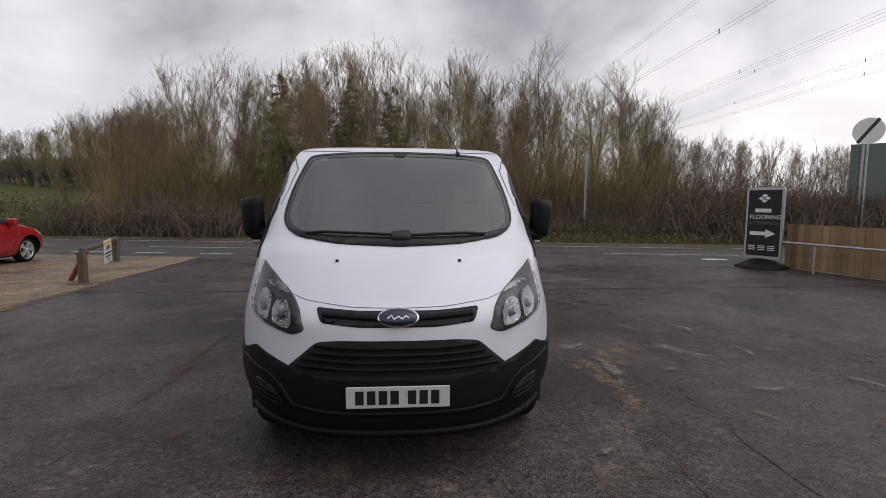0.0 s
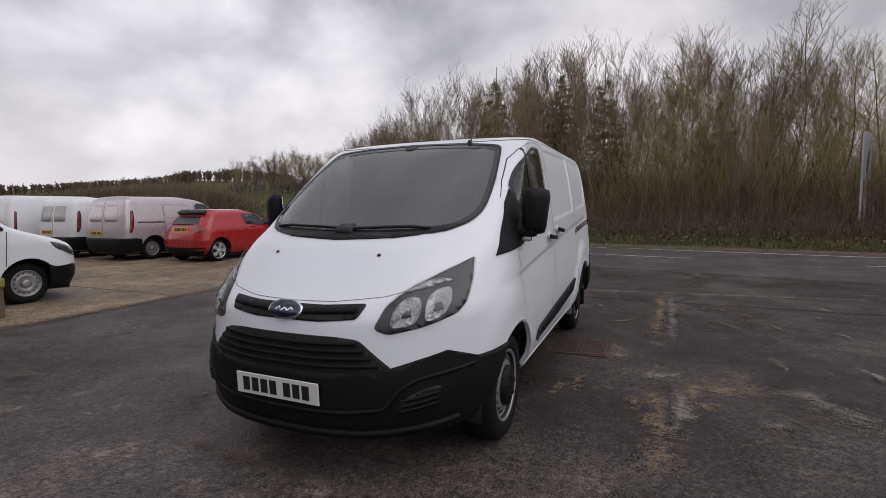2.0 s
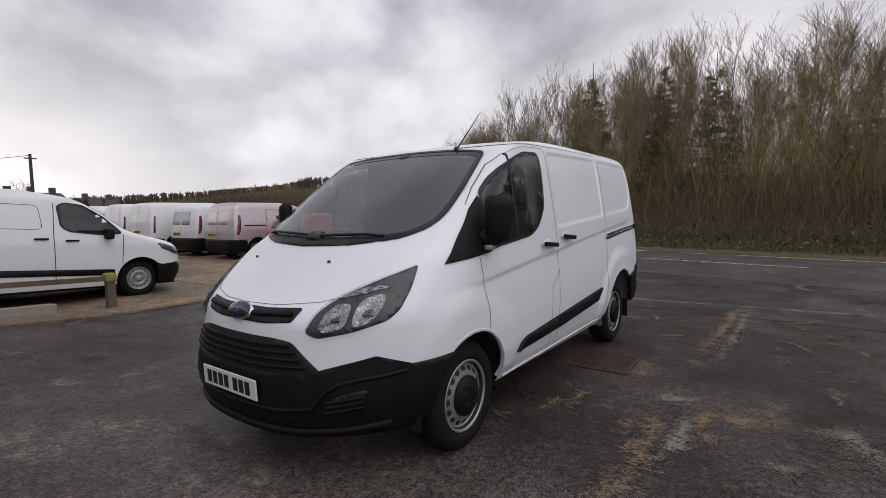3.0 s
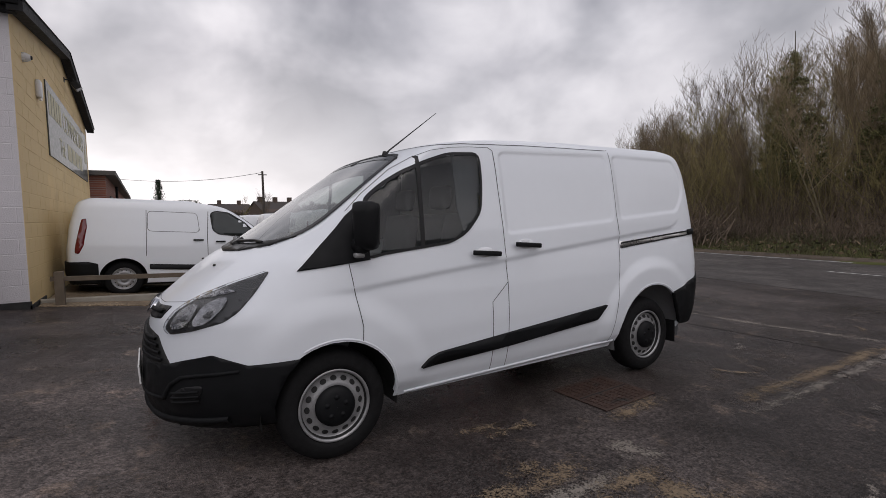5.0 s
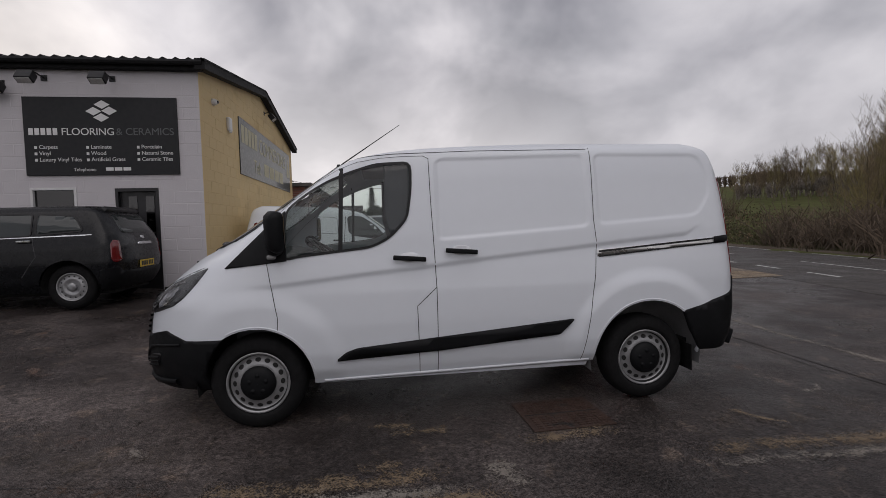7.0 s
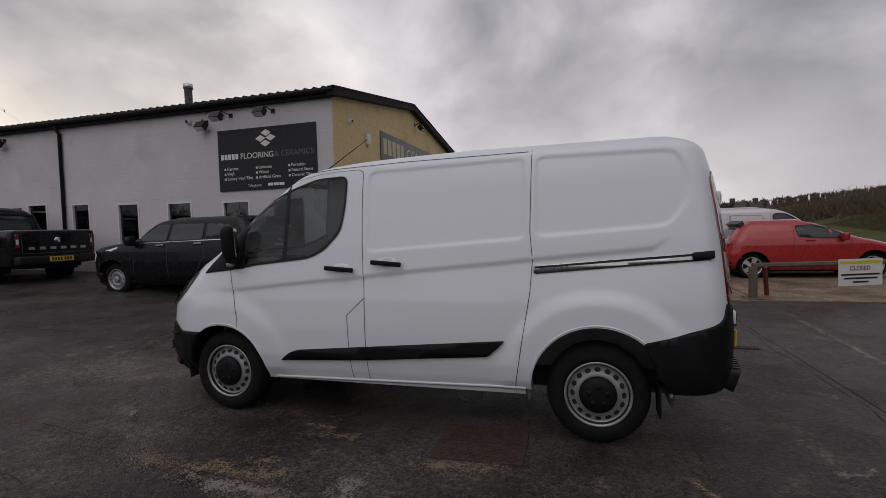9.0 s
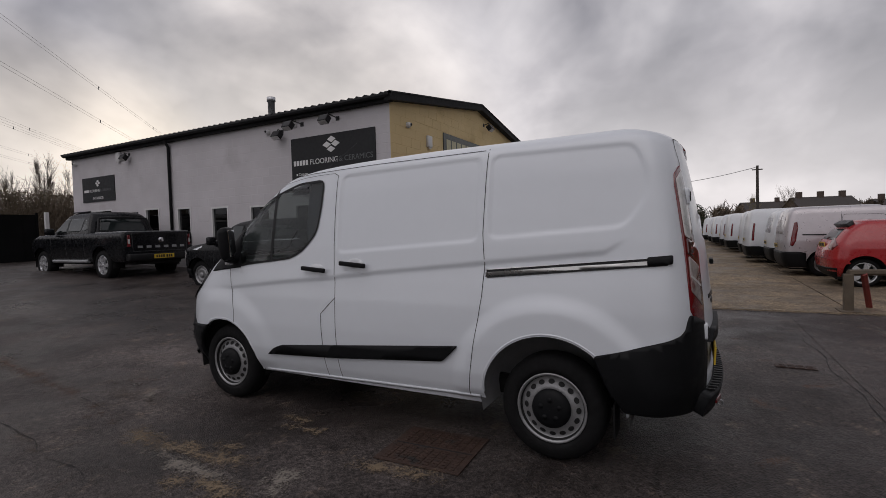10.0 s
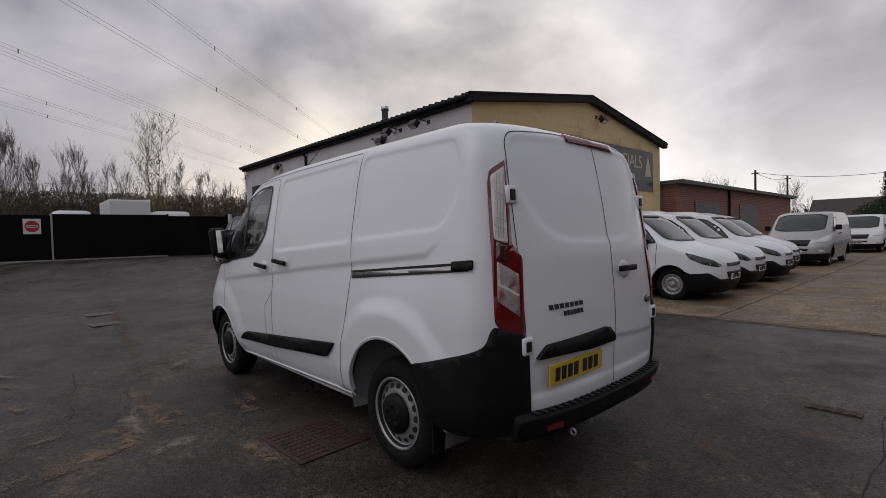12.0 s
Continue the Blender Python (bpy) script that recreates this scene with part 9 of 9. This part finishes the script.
ev2 = thing("evergreen_tree", "dark spire-shaped evergreen behind the yard", "tree", pose(-58, 0.4, 0))
part("trunk", tube([(0, 0, 0), (0, 0, 6.0)], [0.15, 0.03]), BARK, ev2)
new("crown", leaves_mesh("crown", [(rnd.gauss(0, 0.35) * (1.3 - z / 6.4), rnd.gauss(0, 0.35) * (1.3 - z / 6.4), z) for z in (rnd.uniform(0.5, 6.3) for k in range(5000))], 0.08, IVY, 15)).parent = ev2
for x, y, h in ((-60, -6, 5), (-66, -9, 6), (-57, 9, 4.2), (-70, 14, 5), (-48, -11, 5.5), (-46, -13, 6)):
    plant(KINDS[rnd.randint(0, 6)], "bare_tree", "leafless tree beyond the sales yard", x, y, 0, rnd.uniform(0, 360), h / 10.3, "far yard trees")


def far_wood(label, arc, dist, e_top, n, seed, mat):
    """A distant bare treeline: tall thin crowns against the sky."""
    rnd2 = random.Random(seed)
    segs = []
    for k in range(n):
        a = radians(rnd2.uniform(*arc))
        r = dist * rnd2.uniform(0.92, 1.15)
        x, y = r * math.sin(a), r * math.cos(a)
        z = land(x, y)
        h = max(2.0, (1.5 + r * math.tan(radians(e_top(math.degrees(a)))) - z)) * rnd2.uniform(0.78, 1.02)
        segs.append(((x, y, z), (x, y, z + h * 0.7), 0.0016 * r, 0.0009 * r))
        for q in range(34):
            z0 = z + h * rnd2.uniform(0.12, 0.72)
            l = h * rnd2.uniform(0.12, 0.34)
            b = rnd2.uniform(0, 6.283)
            e = Vector((math.cos(b) * l * 0.6, math.sin(b) * l * 0.6, l * rnd2.uniform(0.3, 1.0)))
            p = Vector((x, y, z0))
            segs.append((tuple(p), tuple(p + e), 0.0008 * r, 0.0004 * r))
            for _ in range(2):
                p2 = p + e * rnd2.uniform(0.4, 1)
                segs.append((tuple(p2), tuple(p2 + Vector((rnd2.gauss(0, 0.3), rnd2.gauss(0, 0.3), abs(rnd2.gauss(0.5, 0.3)))) * l * 0.7), 0.00055 * r, 0.0003 * r))
    return tagged(new("far_trees", segments_mesh("far_trees", segs, mat)), label, "trees", kind="stuff")


def far_row(label, arc, dist, tops, n, seed):
    """Single bare trees along a distant rise; tops gives how high they reach, in degrees over the eye."""
    rnd2 = random.Random(seed)
    for k in range(n):
        a = arc[0] + (arc[1] - arc[0]) * (k + rnd2.uniform(0.1, 0.9)) / n
        r = rnd2.uniform(*dist)
        x, y = r * math.sin(radians(a)), -3.0 + r * math.cos(radians(a))
        z = land(x, y)
        e = float(np.interp(a, [t[0] for t in tops], [t[1] for t in tops]))
        h = max(3.0, 1.5 + r * math.tan(radians(e)) - z) * rnd2.uniform(0.78, 1.04)
        plant(KINDS[rnd2.randint(0, 6)], "bare_tree", label, x, y, z, rnd2.uniform(0, 360), h / 10.3, "trees on the rise")


far_row("leafless tree in a distant row", (27, 58), (80, 105), [(27, 6.4), (31, 6.8), (36, 6.0), (41, 5.4), (48, 4.6), (58, 4.2)], 62, 51)
far_row("leafless tree on the green rise", (-46, -24), (62, 84), [(-46, 5.0), (-42, 5.6), (-39, 6.8), (-37, 5.8), (-33, 7.0), (-29, 8.0), (-24, 8.8)], 95, 52)
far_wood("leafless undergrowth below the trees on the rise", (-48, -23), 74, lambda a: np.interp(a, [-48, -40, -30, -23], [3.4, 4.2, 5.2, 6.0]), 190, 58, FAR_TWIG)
far_wood("distant dark copse on the hill", (-62, -41), 150, lambda a: np.interp(a, [-62, -56, -52, -47, -44, -41], [2.6, 3.0, 4.2, 4.6, 4.4, 4.0]), 260, 53, DARK_TWIG)
far_wood("distant trees beyond the sales yard", (-82, -60), 140, lambda a: np.interp(a, [-82, -70, -64, -60], [1.6, 2.2, 2.6, 2.8]), 200, 54, DARK_TWIG)
far_wood("distant trees behind the brick building", (-128, -84), 120, lambda a: 2.2, 180, 55, DARK_TWIG)
far_wood("distant trees behind the gates", (150, 210), 130, lambda a: 3.4, 160, 56, DARK_TWIG)
far_wood("distant trees right of the road", (62, 150), 140, lambda a: 3.0, 200, 57, DARK_TWIG)

# power lines: they come over the wood beside the yard and bend away at its corner

def power_line(x, h):
    """One long wire: two slightly sagging spans that meet at a bend, with small spacers hung on it."""
    bend = Vector((x, 4.0 - 0.414 * x, h + 1.2))
    away = bend + Vector((-math.sin(radians(46)), -math.cos(radians(46)), 0)) * 330
    back = Vector((x + 9, 330, h + 1.2))
    pts = [back.lerp(bend, k / 24) - Vector((0, 0, 5.0 * (k / 24) * (1 - k / 24))) for k in range(25)]
    pts += [bend.lerp(away, k / 24) - Vector((0, 0, 5.0 * (k / 24) * (1 - k / 24))) for k in range(1, 25)]
    w = thing("power_line", "thin grey power cable strung high across the sky", "power line", group="power lines")
    for off in (-0.2, 0.2):
        part("cable", tube([p + Vector((0, 0, off)) for p in pts], [0.014] * len(pts)), WIRE, w)
    for k in (14, 16, 18, 20, 29, 31, 33, 36):
        part("spacer", tube([pts[k] + Vector((0, 0, 0.24)), pts[k] - Vector((0, 0, 0.24))], [0.06, 0.06]), WIRE, w)


WIRE = material("grey_cable", (0.22, 0.22, 0.225), 0.6, vary=0.05)
for x, h in ((32, 24.6), (32, 19.6), (50, 22.2), (52, 22.2), (66, 23.0), (66, 21.0)):
    power_line(x, h)


# ---- painted blocks of the shop walls ----
def make_blocks():
    """Each block of the two painted walls, 3 to 4 mm proud of the joints; the far ones joined in one part."""
    W, H, J, cache = 0.45, 0.225, 0.007, {}
    far = {"f": ([], []), "g": ([], [])}
    rnd = random.Random(19)
    mats = {"f": WALL_PAINT, "g": YELLOW_WALL}

    def faces_of(w, h, d):
        e = 0.005
        v = [(0, 0, 0), (w, 0, 0), (w, h, 0), (0, h, 0), (e, e, d), (w - e, e, d), (w - e, h - e, d), (e, h - e, d)]
        return v, [(4, 5, 6, 7), (0, 1, 5, 4), (1, 2, 6, 5), (2, 3, 7, 6), (3, 0, 4, 7)]

    def lay(wall, u, z, w, h, near):
        d = rnd.choice((0.0018, 0.0026, 0.0036))
        w, h = round(w - 0.004, 3), round(h - J, 3)
        if w < 0.05 or h < 0.05:
            return
        # u runs towards +y on the front and towards -x on the gable
        m = Matrix(((0, 0, 1, BX), (1, 0, 0, u), (0, 1, 0, z), (0, 0, 0, 1))) if wall == "f" else Matrix(((-1, 0, 0, BX - u), (0, 0, 1, BY0 + 0.002), (0, 1, 0, z), (0, 0, 0, 1)))
        if near:
            key = (wall, w, h, d)
            if key not in cache:
                me = bpy.data.meshes.new("block")
                v, f = faces_of(w, h, d)
                me.from_pydata(v, [], f)
                me.materials.append(mats[wall])
                cache[key] = me
            o = new("block", cache[key])
            o.parent = shop
            o.matrix_local = m
        else:
            V, Fc = far[wall]
            v, f = faces_of(w, h, d)
            n = len(V)
            V.extend(tuple(m @ Vector(p)) for p in v)
            Fc.extend(tuple(n + k for k in q) for q in f)

    z, row = 0.38, 0
    while z < APEX - 0.1:
        if z + H < EAVE - 0.09:
            u = BY1 - (W / 2 if row % 2 else 0)
            while u < BY0:
                a, b = max(u, BY1), min(u + W, BY0)
                pieces = [(a, b, z, z + H)]
                for o in SHOP_OPENINGS:
                    cut = []
                    for (p, q, lo, hi) in pieces:
                        if q <= o[0] or p >= o[1] or hi <= o[2] or lo >= o[3]:
                            cut.append((p, q, lo, hi))
                            continue
                        if p < o[0]:
                            cut.append((p, o[0], lo, hi))
                        if q > o[1]:
                            cut.append((o[1], q, lo, hi))
                        if lo < o[2]:
                            cut.append((max(p, o[0]), min(q, o[1]), lo, o[2]))
                        if hi > o[3]:
                            cut.append((max(p, o[0]), min(q, o[1]), o[3], hi))
                    pieces = cut
                for p, q, lo, hi in pieces:
                    lay("f", p, lo, q - p, hi - lo, a > -6.7)
                u += W
        u = -(W / 2 if row % 2 else 0)
        while u < BX - BX2:
            a, b = max(u, 0.0), min(u + W, BX - BX2)
            top = min(EAVE + (APEX - EAVE) * (1 - abs((BX - e) - RIDGE_X) / (BX - RIDGE_X)) for e in (a, b)) - 0.02
            if z + H < top:
                lay("g", a, z, b - a, H, b < 2.6)
            u += W
        z += H
        row += 1
    for wall, (V, Fc) in far.items():
        me = bpy.data.meshes.new("block_course")
        me.from_pydata(V, [], Fc)
        me.materials.append(mats[wall])
        o = new("block_course", me)
        o.parent = shop
        o["kind"] = "stuff"


make_blocks()
